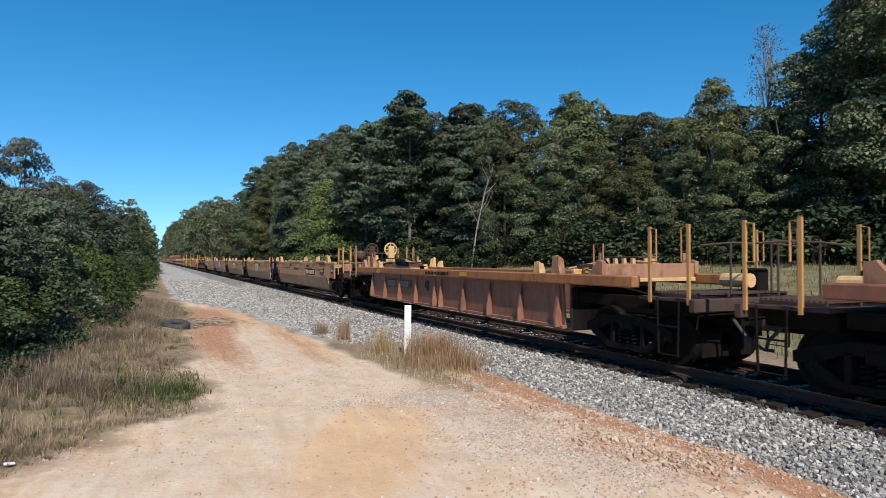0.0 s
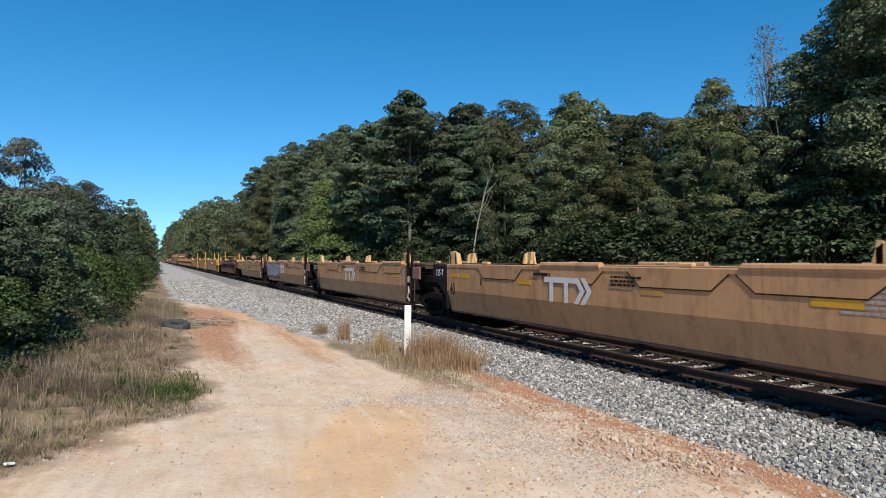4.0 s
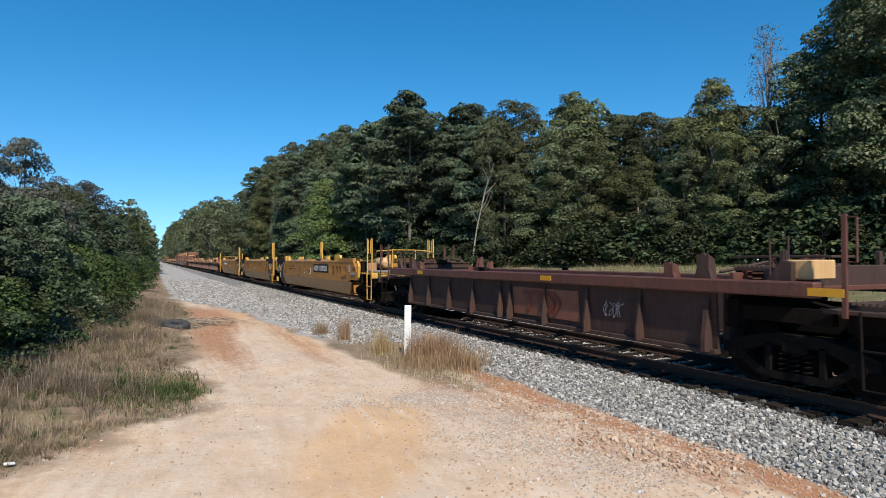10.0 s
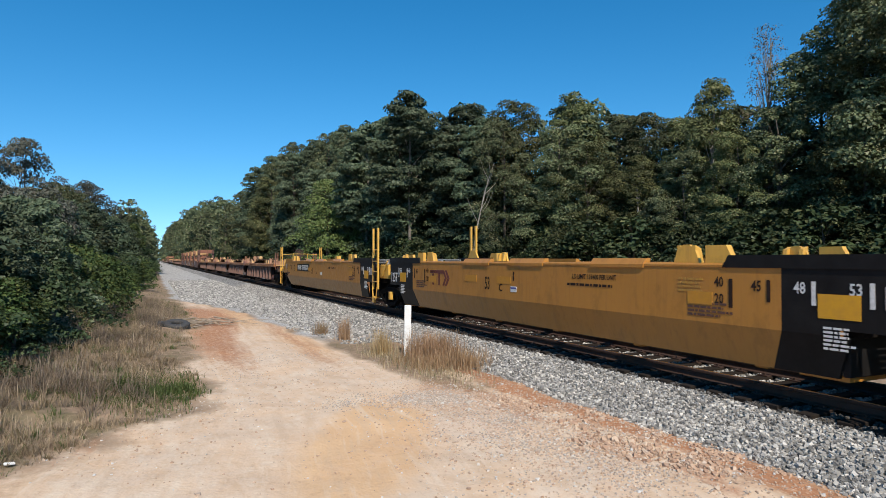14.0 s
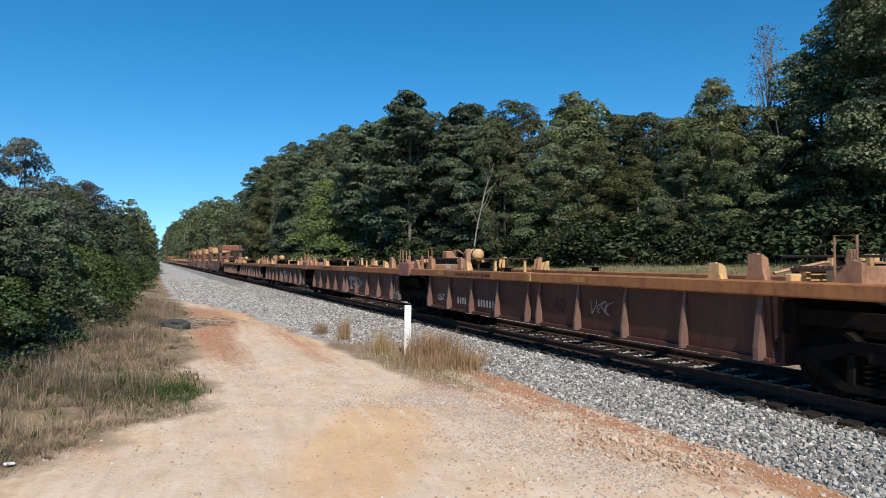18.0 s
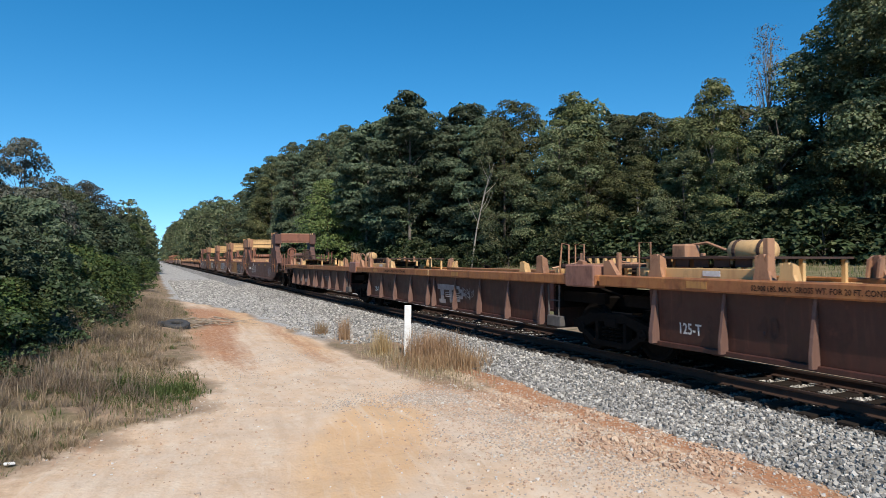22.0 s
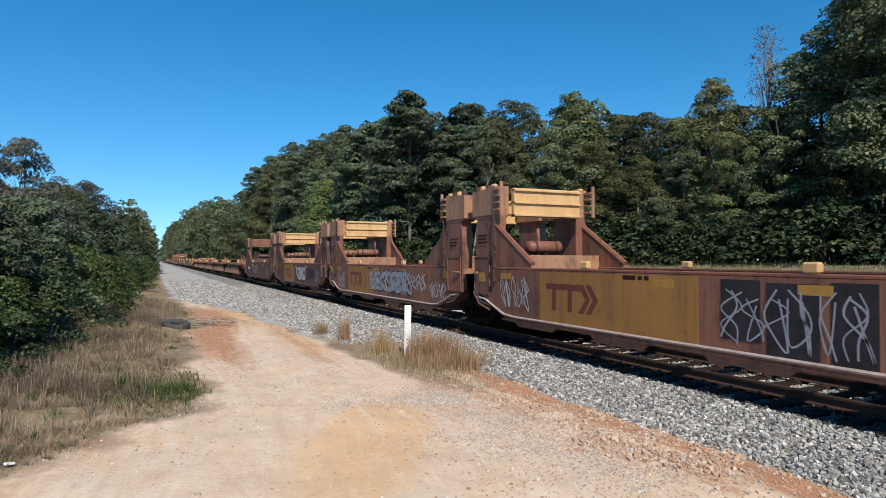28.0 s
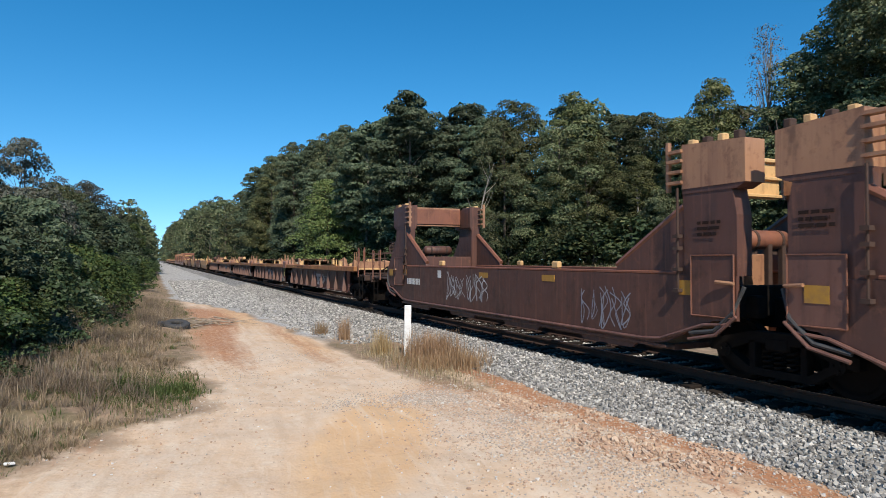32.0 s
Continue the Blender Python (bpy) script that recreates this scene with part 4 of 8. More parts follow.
def make_forest():
    r = random.Random(5)
    group = "trees of the forest edge"
    y = 14.0
    while y < 760:
        e, h = float(edge_x(y)), float(canopy(y))
        near = y < 150
        far = max(0.0, min(1.0, (y - 50) / 30))
        for row, off in enumerate((0, 5.5, 11.5)):
            if row == 2 and (not near or r.random() < 0.25):
                continue
            if not near:
                key = r.choice(["far_oak", "far_pine", "far_oak"])
            elif far > r.random():
                key = r.choice(["pine", "pine_b", "oak_b", "pine"] if row else ["pine", "pine_b", "maple", "pine", "oak_b", "pine_b", "oak"])
            else:
                key = r.choice(["oak", "oak_b", "maple", "poplar", "oak_b"] if not row else ["oak", "pine", "oak_b", "pine_b", "maple"])
            part_of = r.uniform(0.60, 0.86) if row == 0 else r.uniform(0.84, 1.0)
            if row == 2:
                key = "far_oak" if y < 60 else "far_pine"
            if row == 0 and 154 < y < 210:
                part_of = 15.0 / h
            s = h * part_of / 17
            plant(key, e + off + r.uniform(-1.5, 1.5), y + r.uniform(-1.0, 1.0), s, r.uniform(0, 6.28), group, r.uniform(0.95, 1.2) * (17 / h) ** 0.4)
        y += 4.4 if y < 75 else 5.2 if near else 8.5 if y < 300 else 16
    # the trees that stand out
    plant("sparse", 45.0, 35.3, 1.12, 0.4, group)
    plant("oak", 46.5, 26.5, 1.28, 1.0, group, 1.0)
    plant("oak_b", 48.0, 30.0, 1.18, 2.0, group, 1.0)
    plant("poplar", 43.0, 39.0, 0.90, 1.0, group)
    plant("poplar", 40.5, 55.0, 1.04, 3.0, group, 1.1)
    plant("bright_maple", 23.0, 90.0, 1.08, 1.0, group, 1.1)
    plant("pine_b", 28.0, 76.0, 1.12, 2.2, group, 1.0)
    plant("bare_pine", 28.4, 71.5, 1.25, 0.3, group, 1.0)
    plant("bare_pine", 27.0, 84.0, 1.15, 1.3, group, 1.1)
    plant("oak_b", 45.0, 53.5, 0.90, 0.7, group, 1.15)
    plant("pine_b", 49.0, 58.0, 0.98, 1.7, group, 1.2)
    plant("oak_b", 49.0, 50.0, 0.84, 0.2, group, 1.15)
    plant("oak", 46.5, 46.5, 0.80, 2.7, group, 1.1)
    for k in range(24):
        y = 12 + 6.0 * k
        plant("far_oak", float(edge_x(y)) + 17 + r.uniform(-2, 2), y, r.uniform(0.55, 0.75), r.uniform(0, 6.28), group, 1.4)
    y = 14.0
    while y < 330:
        e = float(edge_x(y))
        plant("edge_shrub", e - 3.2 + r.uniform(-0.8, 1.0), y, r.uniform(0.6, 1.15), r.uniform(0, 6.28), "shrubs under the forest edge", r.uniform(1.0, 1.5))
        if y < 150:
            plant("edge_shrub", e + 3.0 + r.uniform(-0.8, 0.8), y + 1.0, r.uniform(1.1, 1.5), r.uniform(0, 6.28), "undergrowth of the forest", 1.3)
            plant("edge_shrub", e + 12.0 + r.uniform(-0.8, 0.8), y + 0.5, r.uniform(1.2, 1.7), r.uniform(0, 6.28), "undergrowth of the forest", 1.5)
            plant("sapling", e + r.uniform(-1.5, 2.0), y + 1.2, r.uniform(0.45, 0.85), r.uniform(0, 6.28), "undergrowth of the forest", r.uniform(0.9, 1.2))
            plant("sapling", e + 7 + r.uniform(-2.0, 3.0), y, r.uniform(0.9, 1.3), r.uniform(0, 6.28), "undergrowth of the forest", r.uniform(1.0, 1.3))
        y += r.uniform(2.6, 3.8) if y < 120 else r.uniform(5, 9)


make_forest()


def left_edge(y):
    return np.interp(y, [5, 12, 16, 22, 30, 50, 100, 300, 700], [-4.4, -4.3, -4.0, -3.3, -2.5, -1.6, -1.0, -0.6, 1.8])


def left_height(y):
    return np.interp(y, [12, 20, 30, 43, 70, 104, 200, 700], [4.0, 5.0, 6.6, 8.0, 8.8, 11.0, 12.5, 15.0])


def make_left_bank():
    r = random.Random(9)
    group = "bushes along the dirt track"
    for key, x, y, s in (("young_pine", -7.2, 17.0, 0.80), ("bright_gum", -5.6, 14.6, 0.50), ("young_pine", -4.7, 21.0, 0.60), ("bright_gum", -3.4, 29.0, 0.55), ("sweetgum", -6.4, 15.6, 0.62), ("young_pine", -5.6, 18.5, 0.72), ("sweetgum", -5.0, 22.5, 0.72), ("young_pine", -3.9, 25.5, 0.62), ("dark_shrub", -4.6, 16.2, 0.8), ("shrub", -4.0, 19.5, 0.9), ("dark_shrub", -3.3, 23.0, 0.95), ("shrub", -2.8, 27.0, 1.0), ("shrub", -2.3, 31.0, 1.0), ("dark_shrub", -5.2, 13.2, 0.6), ("dark_shrub", -4.3, 14.4, 0.55), ("dark_shrub", -3.7, 17.2, 0.65), ("bright_gum", -4.4, 13.0, 0.22), ("dark_shrub", -2.9, 20.6, 0.7), ("shrub", -2.3, 25.0, 0.75), ("dark_shrub", -1.9, 29.2, 0.8), ("shrub", -1.7, 34.0, 0.85), ("low_weed", -4.0, 13.6, 1.0), ("low_weed", -4.6, 11.9, 1.1), ("low_weed", -3.6, 15.4, 0.8), ("low_weed", -3.1, 17.4, 0.8)):
        plant(key, x - (0.7 if 19 < y < 36 else 0.0), y, s, r.uniform(0, 6.28), group, r.uniform(1.0, 1.25))
    y = 29.0
    while y < 700:
        e, h = float(left_edge(y)), float(left_height(y))
        if y < 110:
            plant(r.choice(["young_pine", "sweetgum", "bright_gum", "young_pine"]), e - 1.8 + r.uniform(-0.5, 0.5), y, h * r.uniform(0.5, 0.72) / 6.5, r.uniform(0, 6.28), group, 1.15)
            plant(r.choice(["shrub", "dark_shrub"]), e - 0.3 + r.uniform(-0.4, 0.4), y + 1.0, r.uniform(0.7, 1.0), r.uniform(0, 6.28), group, 1.25)
            plant(r.choice(["oak", "oak_b", "maple"]) if y < 70 else "far_oak", e - 4.3 + r.uniform(-0.8, 0.8), y, h * r.uniform(0.72, 0.88) / 17, r.uniform(0, 6.28), group, 1.2)
        else:
            plant("far_oak", e - 2.2 + r.uniform(-0.8, 0.8), y, h * r.uniform(0.8, 1.05) / 17, r.uniform(0, 6.28), group, 1.1)
        y += r.uniform(3.2, 4.6) * (1 if y < 60 else 1.3 if y < 200 else 3.0)
    # first two: unseen trees added beside the camera to throw shade on the bushes
    plant("oak", -8.0, 5.0, 0.52, 1.0, group, 1.1)
    plant("oak_b", -6.6, 9.3, 0.48, 2.0, group, 1.0)
    plant("oak", -9.5, 33.0, 0.5, 1.0, group, 1.0)
    plant("oak_b", -11.5, 27.0, 0.42, 2.0, group, 1.2)
    for key, x, y, s, w in (("thin_oak", -5.2, 33.0, 0.43, 0.8), ("thin_oak", -6.6, 31.0, 0.41, 0.9), ("thin_oak", -5.0, 60.0, 0.50, 0.9), ("dark_shrub", -3.0, 14.6, 0.55, 1.1), ("bright_gum", -2.75, 16.4, 0.27, 1.5), ("bright_gum", -3.3, 15.2, 0.36, 1.2), ("dark_shrub", -2.6, 18.4, 0.75, 1.1), ("young_pine", -3.1, 18.2, 0.5, 1.1), ("dark_shrub", -2.8, 22.0, 0.8, 1.1), ("shrub", -2.5, 25.6, 0.8, 1.1), ("young_pine", -3.3, 23.8, 0.62, 1.1), ("dark_shrub", -3.3, 13.2, 0.5, 1.2), ("young_pine", -4.2, 17.0, 0.72, 1.2)):
        plant(key, x, y, s, x * 7 + y, group, w)
    for i in range(24):
        plant(r.choice(["far_oak", "far_pine"]), -30 + i * 3.4 + r.uniform(-1, 1), 800 + r.uniform(0, 40), r.uniform(0.7, 1.1), r.uniform(0, 6.28), "trees at the far end of the line", 1.2)


make_left_bank()


def blades(P, height, width, lean, seed, way=None):
    """Grass blades: a bent strip of two quads' length each, drawn as three triangles."""
    r = np.random.default_rng(seed)
    n = len(P)
    a = r.uniform(0, 2 * math.pi, n) if way is None else way
    d = np.stack([np.cos(a), np.sin(a), np.zeros(n)], -1)
    s = np.stack([-np.sin(a), np.cos(a), np.zeros(n)], -1)
    h = (height * r.uniform(0.5, 1.25, n))[:, None]
    k = (lean * r.uniform(0.2, 1.6, n))[:, None]
    w = (width * r.uniform(0.6, 1.3, n))[:, None]
    up = np.array([0, 0, 1.0])
    mid = P + up * h * 0.55 + d * h * k * 0.35
    tip = P + up * h * np.maximum(0.35, 1 - 0.4 * k) + d * h * k
    V = np.stack([P - s * w / 2, P + s * w / 2, mid + s * w * 0.35, mid - s * w * 0.35, tip], 1).reshape(-1, 3)
    i = np.arange(n)[:, None] * 5
    F = np.concatenate([i + np.array([[0, 1, 2]]), i + np.array([[0, 2, 3]]), i + np.array([[3, 2, 4]])])
    return V, F


def scatter(n, x0, x1, y0, y1, keep, seed):
    r = np.random.default_rng(seed)
    x, y = r.uniform(x0, x1, n), r.uniform(y0, y1, n)
    ok = keep(x, y, r.uniform(0, 1, n))
    x, y = x[ok], y[ok]
    return np.stack([x, y, ground_height(x, y) - 0.01], -1)


def tussocks(C, spread, height, count, width, seed):
    """Tufts of grass round the points C: blades that lean away from each tuft's middle."""
    r = np.random.default_rng(seed)
    k = r.poisson(count)
    i = np.repeat(np.arange(len(C)), k)
    a = r.uniform(0, 2 * math.pi, len(i))
    q = np.abs(r.normal(0, 0.5, len(i))) * spread[i]
    x, y = C[i, 0] + q * np.cos(a), C[i, 1] + q * np.sin(a)
    P = np.stack([x, y, ground_height(x, y) - 0.01], -1)
    return blades(P, height[i] * r.uniform(0.6, 1.2, len(i)), width, 0.25 + 1.3 * q / spread[i], seed + 1, a + r.normal(0, 0.5, len(i)))


def make_grass():
    def off(x, y):
        return road_left(y) - x
    # thin short growth, then tufts of straw, dead brown stems and green grass among bare soil
    P = scatter(90000, -6.5, 3.0, 7.5, 40, lambda x, y, u: (x < road_left(y) + 0.5 * wobble(x, y, 0.6, 5)) & (u < (0.05 + 0.95 * lumps(x, y, 0.5, 3)) * (0.04 + 0.9 * smoothstep(-0.15, 0.5, off(x, y)))), 1)
    V, F = blades(P, (0.06 + 0.10 * smoothstep(0.3, 2.2, off(P[:, 0], P[:, 1]))), 0.010, 1.2, 2)
    tagged(new("dry_grass", quads("dry_grass", V, F, DRYGRASS)), "dry straw-coloured grass on the verge", "grass", kind="stuff")
    r = np.random.default_rng(31)
    for name, label, mat, n, low, far, tall, cnt, seed, bias in (
            ("straw_tufts", "pale straw-coloured grass tufts on the verge", DRYGRASS, 1250, -0.2, 0.7, 0.32, 40, 61, 2),
            ("brown_stems", "dead brown stems and weeds before the bushes", DEADSTEM, 900, 0.3, 2.2, 0.46, 34, 62, 7),
            ("green_tufts", "green grass tufts among the dry grass", GREENGRASS, 420, -0.1, 1.6, 0.24, 34, 63, 11)):
        x, y = r.uniform(-6, 2.6, n * 5), 8.2 + 30 * r.uniform(0, 1, n * 5) ** 1.5
        o = off(x, y)
        ok = (smoothstep(low, far, o) * (0.1 + 0.9 * lumps(x, y, 0.8, bias)) > r.uniform(0, 1, n * 5)) & (x > left_edge(y) - 0.4)
        C = np.stack([x[ok], y[ok]], -1)[:n]
        h = tall * r.uniform(0.5, 1.2, len(C)) * (0.45 + 0.55 * smoothstep(0, 1.6, off(C[:, 0], C[:, 1])))
        V, F = tussocks(C, r.uniform(0.10, 0.28, len(C)), h, cnt, 0.010, seed)
        tagged(new(name, quads(name, V, F, mat)), label, "grass", kind="stuff")
    P = scatter(60000, -3.5, 2.2, 9.5, 60, lambda x, y, u: (x < road_left(y) + 0.1) & (u < np.exp(-(((x + 0.25) / 0.6) ** 2 + ((y - 12.6) / 1.5) ** 2)) + 0.5 * np.exp(-(((x - 0.6) / 0.8) ** 2 + ((y - 33) / 5) ** 2)) + 0.05 * lumps(x, y, 1.1, 8)), 3)
    V, F = blades(P, np.full(len(P), 0.15), 0.012, 0.6, 4)
    tagged(new("green_grass", quads("green_grass", V, F, GREENGRASS)), "patches of short green grass beside the dirt track", "grass", kind="stuff")
    r = np.random.default_rng(44)
    x, y = r.normal(0.05, 0.42, 5200), r.normal(12.8, 0.75, 5200)
    ok = (x < road_left(y) + 0.05 + 0.2 * wobble(x, y, 0.3, 1)) & (lumps(x, y, 0.3, 4) + 0.3 > r.uniform(0, 1, 5200))
    V, F = blades(np.stack([x[ok], y[ok], ground_height(x[ok], y[ok]) - 0.01], -1), np.full(int(ok.sum()), 0.15), 0.016, 0.7, 45)
    tagged(new("lush_grass", quads("lush_grass", V, F, GREENGRASS)), "lush green grass patch at the edge of the track", "grass", kind="stuff")
    # short brown growth round the post
    P = scatter(30000, 4.3, 7.0, 10.5, 24, lambda x, y, u: u < 0.9 * np.exp(-(((x - 5.7) / 0.55) ** 2 + ((y - 14.2) / 2.3) ** 2)), 5)
    V, F = blades(P, np.full(len(P), 0.17), 0.012, 0.7, 6)
    tagged(new("verge_grass", quads("verge_grass", V, F, DRYGRASS)), "short brown grass round the white post", "grass", kind="stuff")
    # tall tufts
    r = np.random.default_rng(12)
    for cx, cy, s, h, n in ((6.25, 14.2, 0.32, 0.72, 1500), (5.45, 15.7, 0.12, 0.75, 260), (5.35, 18.9, 0.10, 0.75, 220), (5.05, 20.6, 0.12, 0.5, 200), (6.45, 12.9, 0.28, 0.5, 600), (5.9, 13.4, 0.4, 0.35, 900)):
        x, y = r.normal(cx, s, n), r.normal(cy, s, n)
        P = np.stack([x, y, np.maximum(ground_height(x, y), bed_height(x - TRACK_X)) - 0.02], -1)
        V, F = blades(P, np.full(n, h), 0.011, 0.25, int(cy * 10))
        tagged(new("grass_tuft", quads("grass_tuft", V, F, REEDS)), "tall tuft of straw-coloured grass beside the ballast", "grass tuft", "tall grass tufts")
    # weeds of the meadow behind the track
    P = scatter(42000, 14, 46, 5, 130, lambda x, y, u: (x < edge_x(y) - 0.5) & (u < 0.35 + 0.65 * smoothstep(8, 2, edge_x(y) - x)), 7)
    tall = edge_x(P[:, 1]) - P[:, 0] < 5
    V, F = blades(P, np.where(tall, 0.75, 0.28), 0.035, 0.3, 8)
    tagged(new("meadow_grass", quads("meadow_grass", V, F, GREENGRASS)), "rough green meadow grass before the woods", "grass", kind="stuff")
    P = scatter(26000, 14, 46, 5, 130, lambda x, y, u: (x < edge_x(y) - 0.5) & (u < 0.15 + 0.85 * lumps(x, y, 3.0, 4)), 9)
    V, F = blades(P, np.full(len(P), 0.36), 0.03, 0.4, 10)
    tagged(new("straw_meadow", quads("straw_meadow", V, F, DRYGRASS)), "dry straw grass in the meadow before the woods", "grass", kind="stuff")


make_grass()


# ---------------------------------------------------------------- small things beside the track
def make_post():
    ob = tagged(new("marker_post"), "square white-painted marker post with chipped edges", "post")
    ob.location = (5.87, 14.96, float(ground_height(np.array([5.87]), np.array([14.96]))[0]))
    ob.rotation_euler = (0, radians(0.8), radians(-20))
    part("shaft", Form().box(-0.085, 0.085, -0.085, 0.085, -0.2, 1.30, 0.012), POSTW, ob)
    part("stain", Form().box(-0.03, 0.01, -0.0885, -0.0865, 0.42, 0.47), GREYP, ob, "grey stain")


make_post()


def make_tyre(x, y, z, tilt, turn):
    prof = []
    for k in range(9):
        a = math.pi * k / 8
        prof.append((0.40 + 0.14 * math.sin(a) ** 0.6, -0.13 * math.cos(a)))
    prof += [(0.30, 0.12), (0.27, 0.11), (0.28, 0.0), (0.27, -0.11), (0.30, -0.12)]
    f = Form()
    P, F, n = [], [], 32
    for r0, t in prof:
        for k in range(n):
            P.append((r0 * math.cos(2 * math.pi * k / n), r0 * math.sin(2 * math.pi * k / n), t + 0.13))
    m = len(prof)
    for i in range(m):
        for k in range(n):
            F.append((i * n + k, i * n + (k + 1) % n, ((i + 1) % m) * n + (k + 1) % n, ((i + 1) % m) * n + k))
    f.add(P, F)
    ob = tagged(new("tyre"), "worn dark rubber tyre lying in dry grass", "tyre", "dumped tyres")
    ob.location, ob.rotation_euler, ob.scale = (x, y, z), (tilt, 0.0, turn), (0.8, 0.8, 0.72)
    smooth(part("casing", f, RUBBER, ob))
    tread = Form()
    for k in range(40):
        a = 2 * math.pi * k / 40
        c, s = math.cos(a), math.sin(a)
        tread.tube([(0.535 * c, 0.535 * s, 0.06), (0.545 * math.cos(a + 0.06), 0.545 * math.sin(a + 0.06), 0.13), (0.535 * c, 0.535 * s, 0.2)], 0.012, 4)
    part("tread", tread, RUBBER, ob)


make_tyre(0.0, 24.2, float(ground_height(0.0, 24.2)) - 0.06, 0.02, 0.3)
make_tyre(0.78, 24.0, float(ground_height(0.78, 24.0)) + 0.02, 0.22, 0.2)


def make_brush_pile():
    r = random.Random(4)
    ob = tagged(new("brush_pile"), "pile of bleached dead branches beside dumped tyres", "brush pile")
    ob.location = (1.3, 25.3, float(ground_height(1.3, 25.3)))
    for i in range(46):
        a = r.gauss(0.1, 0.45)
        ln = r.uniform(0.7, 2.4)
        c = Vector((r.gauss(0, 0.8), r.gauss(0, 0.55), abs(r.gauss(0.1, 0.08))))
        d = Vector((math.cos(a), math.sin(a), r.uniform(-0.08, 0.1)))
        p0, p1 = c - d * ln / 2, c + d * ln / 2
        m = c + Vector((0, r.uniform(-0.1, 0.1), r.uniform(0, 0.08)))
        part("branch", Form().tube([p0, m, p1], r.uniform(0.012, 0.03), 5, 0.006), DEADWOOD, ob)


make_brush_pile()


def make_verge_growth():
    """Dry stalks, twigs and low weeds before the bushes."""
    r = random.Random(17)
    for k in range(44):
        y = r.uniform(10.5, 30)
        x = float(left_edge(y)) + r.uniform(-0.3, 1.3)
        plant(r.choice(["low_weed", "dry_weed", "dry_weed"]), x, y, r.uniform(0.45, 1.0), r.uniform(0, 6.28), "weeds on the verge", r.uniform(0.8, 1.3))
    f = Form()
    for k in range(700):
        y = r.uniform(9.5, 27)
        x = float(left_edge(y)) + r.uniform(-0.6, 1.2)
        z = float(ground_height(np.array([x]), np.array([y]))[0])
        a, ln = r.uniform(0, 6.28), r.uniform(0.2, 0.75)
        up = r.uniform(0.1, 1.0)
        d = Vector((math.cos(a) * (1 - 0.6 * up), math.sin(a) * (1 - 0.6 * up), up)) * ln
        f.tube([(x, y, z), tuple(Vector((x, y, z)) + d * 0.55 + Vector((0, 0, 0.04))), tuple(Vector((x, y, z)) + d)], 0.006, 4, 0.002)
    tagged(new("dry_stalks", quads("dry_stalks", np.array(f.v), f.f, DEADWOOD)), "dry stalks and twigs before the bushes", "dry stalks", kind="stuff")


make_verge_growth()


def make_litter():
    f = Form().box(-0.06, 0.06, -0.025, 0.025, 0.0, 0.03, 0.01)
    ob = tagged(new("litter"), "crumpled piece of white litter on the ground", "litter")
    ob.location, ob.rotation_euler = (-1.52, 8.95, 0.03), (0.1, 0.15, 0.5)
    part("wad", f, PAPER, ob)


make_litter()


def make_dead_tree():
    r = random.Random(2)
    ob = tagged(new("dead_tree"), "bare pale dead tree leaning before the woods", "dead tree")
    ob.location = (30.0, 58.4, 1.5)
    f = Form()
    f.tube([(0, 0, -0.3), (0.5, -0.3, 4), (1.3, -0.6, 8), (2.2, -1.0, 11)], 0.10, 7, 0.02)
    part("trunk", f, PALEBARK, ob)
    for k in range(9):
        z = 4 + k * 0.75
        s = Vector((0.5 + (z - 4) * 0.22, -0.3 - (z - 4) * 0.09, z))
        d = Vector((r.uniform(-0.7, 1.0), r.uniform(-0.8, 0.2), r.uniform(0.6, 1.1)))
        part("branch", Form().tube([s, s + d * 1.2, s + d * 2.2 + Vector((0, 0, 0.4))], 0.035, 5, 0.01), PALEBARK, ob)


make_dead_tree()

# ---------------------------------------------------------------- train
HW = 1.45                         # half the width of a car
WHEEL_R = 0.4826
WHEELSETS = []
CARS = []


def wheelset_mesh():
    f = Form()
    for s in (-1, 1):
        x = 0.72 * s
        f.lathe([(0.10, -0.09), (0.13, -0.05), (0.38, -0.03), (0.42, -0.07), (WHEEL_R, -0.07), (WHEEL_R, 0.05), (WHEEL_R + 0.026, 0.055), (WHEEL_R + 0.02, 0.075), (0.41, 0.075), (0.37, 0.03), (0.13, 0.05), (0.10, 0.09)] if s < 0 else [(0.10, -0.09), (0.13, -0.05), (0.37, -0.03), (0.41, -0.075), (WHEEL_R + 0.02, -0.075), (WHEEL_R + 0.026, -0.055), (WHEEL_R, -0.05), (WHEEL_R, 0.07), (0.42, 0.07), (0.38, 0.03), (0.13, 0.05), (0.10, 0.09)], 0, (x, 0, 0), 26)
    f.lathe([(0.08, -1.12), (0.085, -0.8), (0.085, 0.8), (0.08, 1.12)], 0, (0, 0, 0), 12)
    for s in (-1, 1):
        f.lathe([(0.115, -0.09), (0.115, 0.09)], 0, (1.06 * s, 0, 0), 14)
        for k in range(3):
            a = 2 * math.pi * k / 3
            f.box(1.16 * s - 0.012, 1.16 * s + 0.012, 0.06 * math.cos(a) - 0.018, 0.06 * math.cos(a) + 0.018, 0.06 * math.sin(a) - 0.018, 0.06 * math.sin(a) + 0.018)
    me = f.mesh("wheelset")
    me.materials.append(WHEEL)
    return me


WHEELSET = wheelset_mesh()


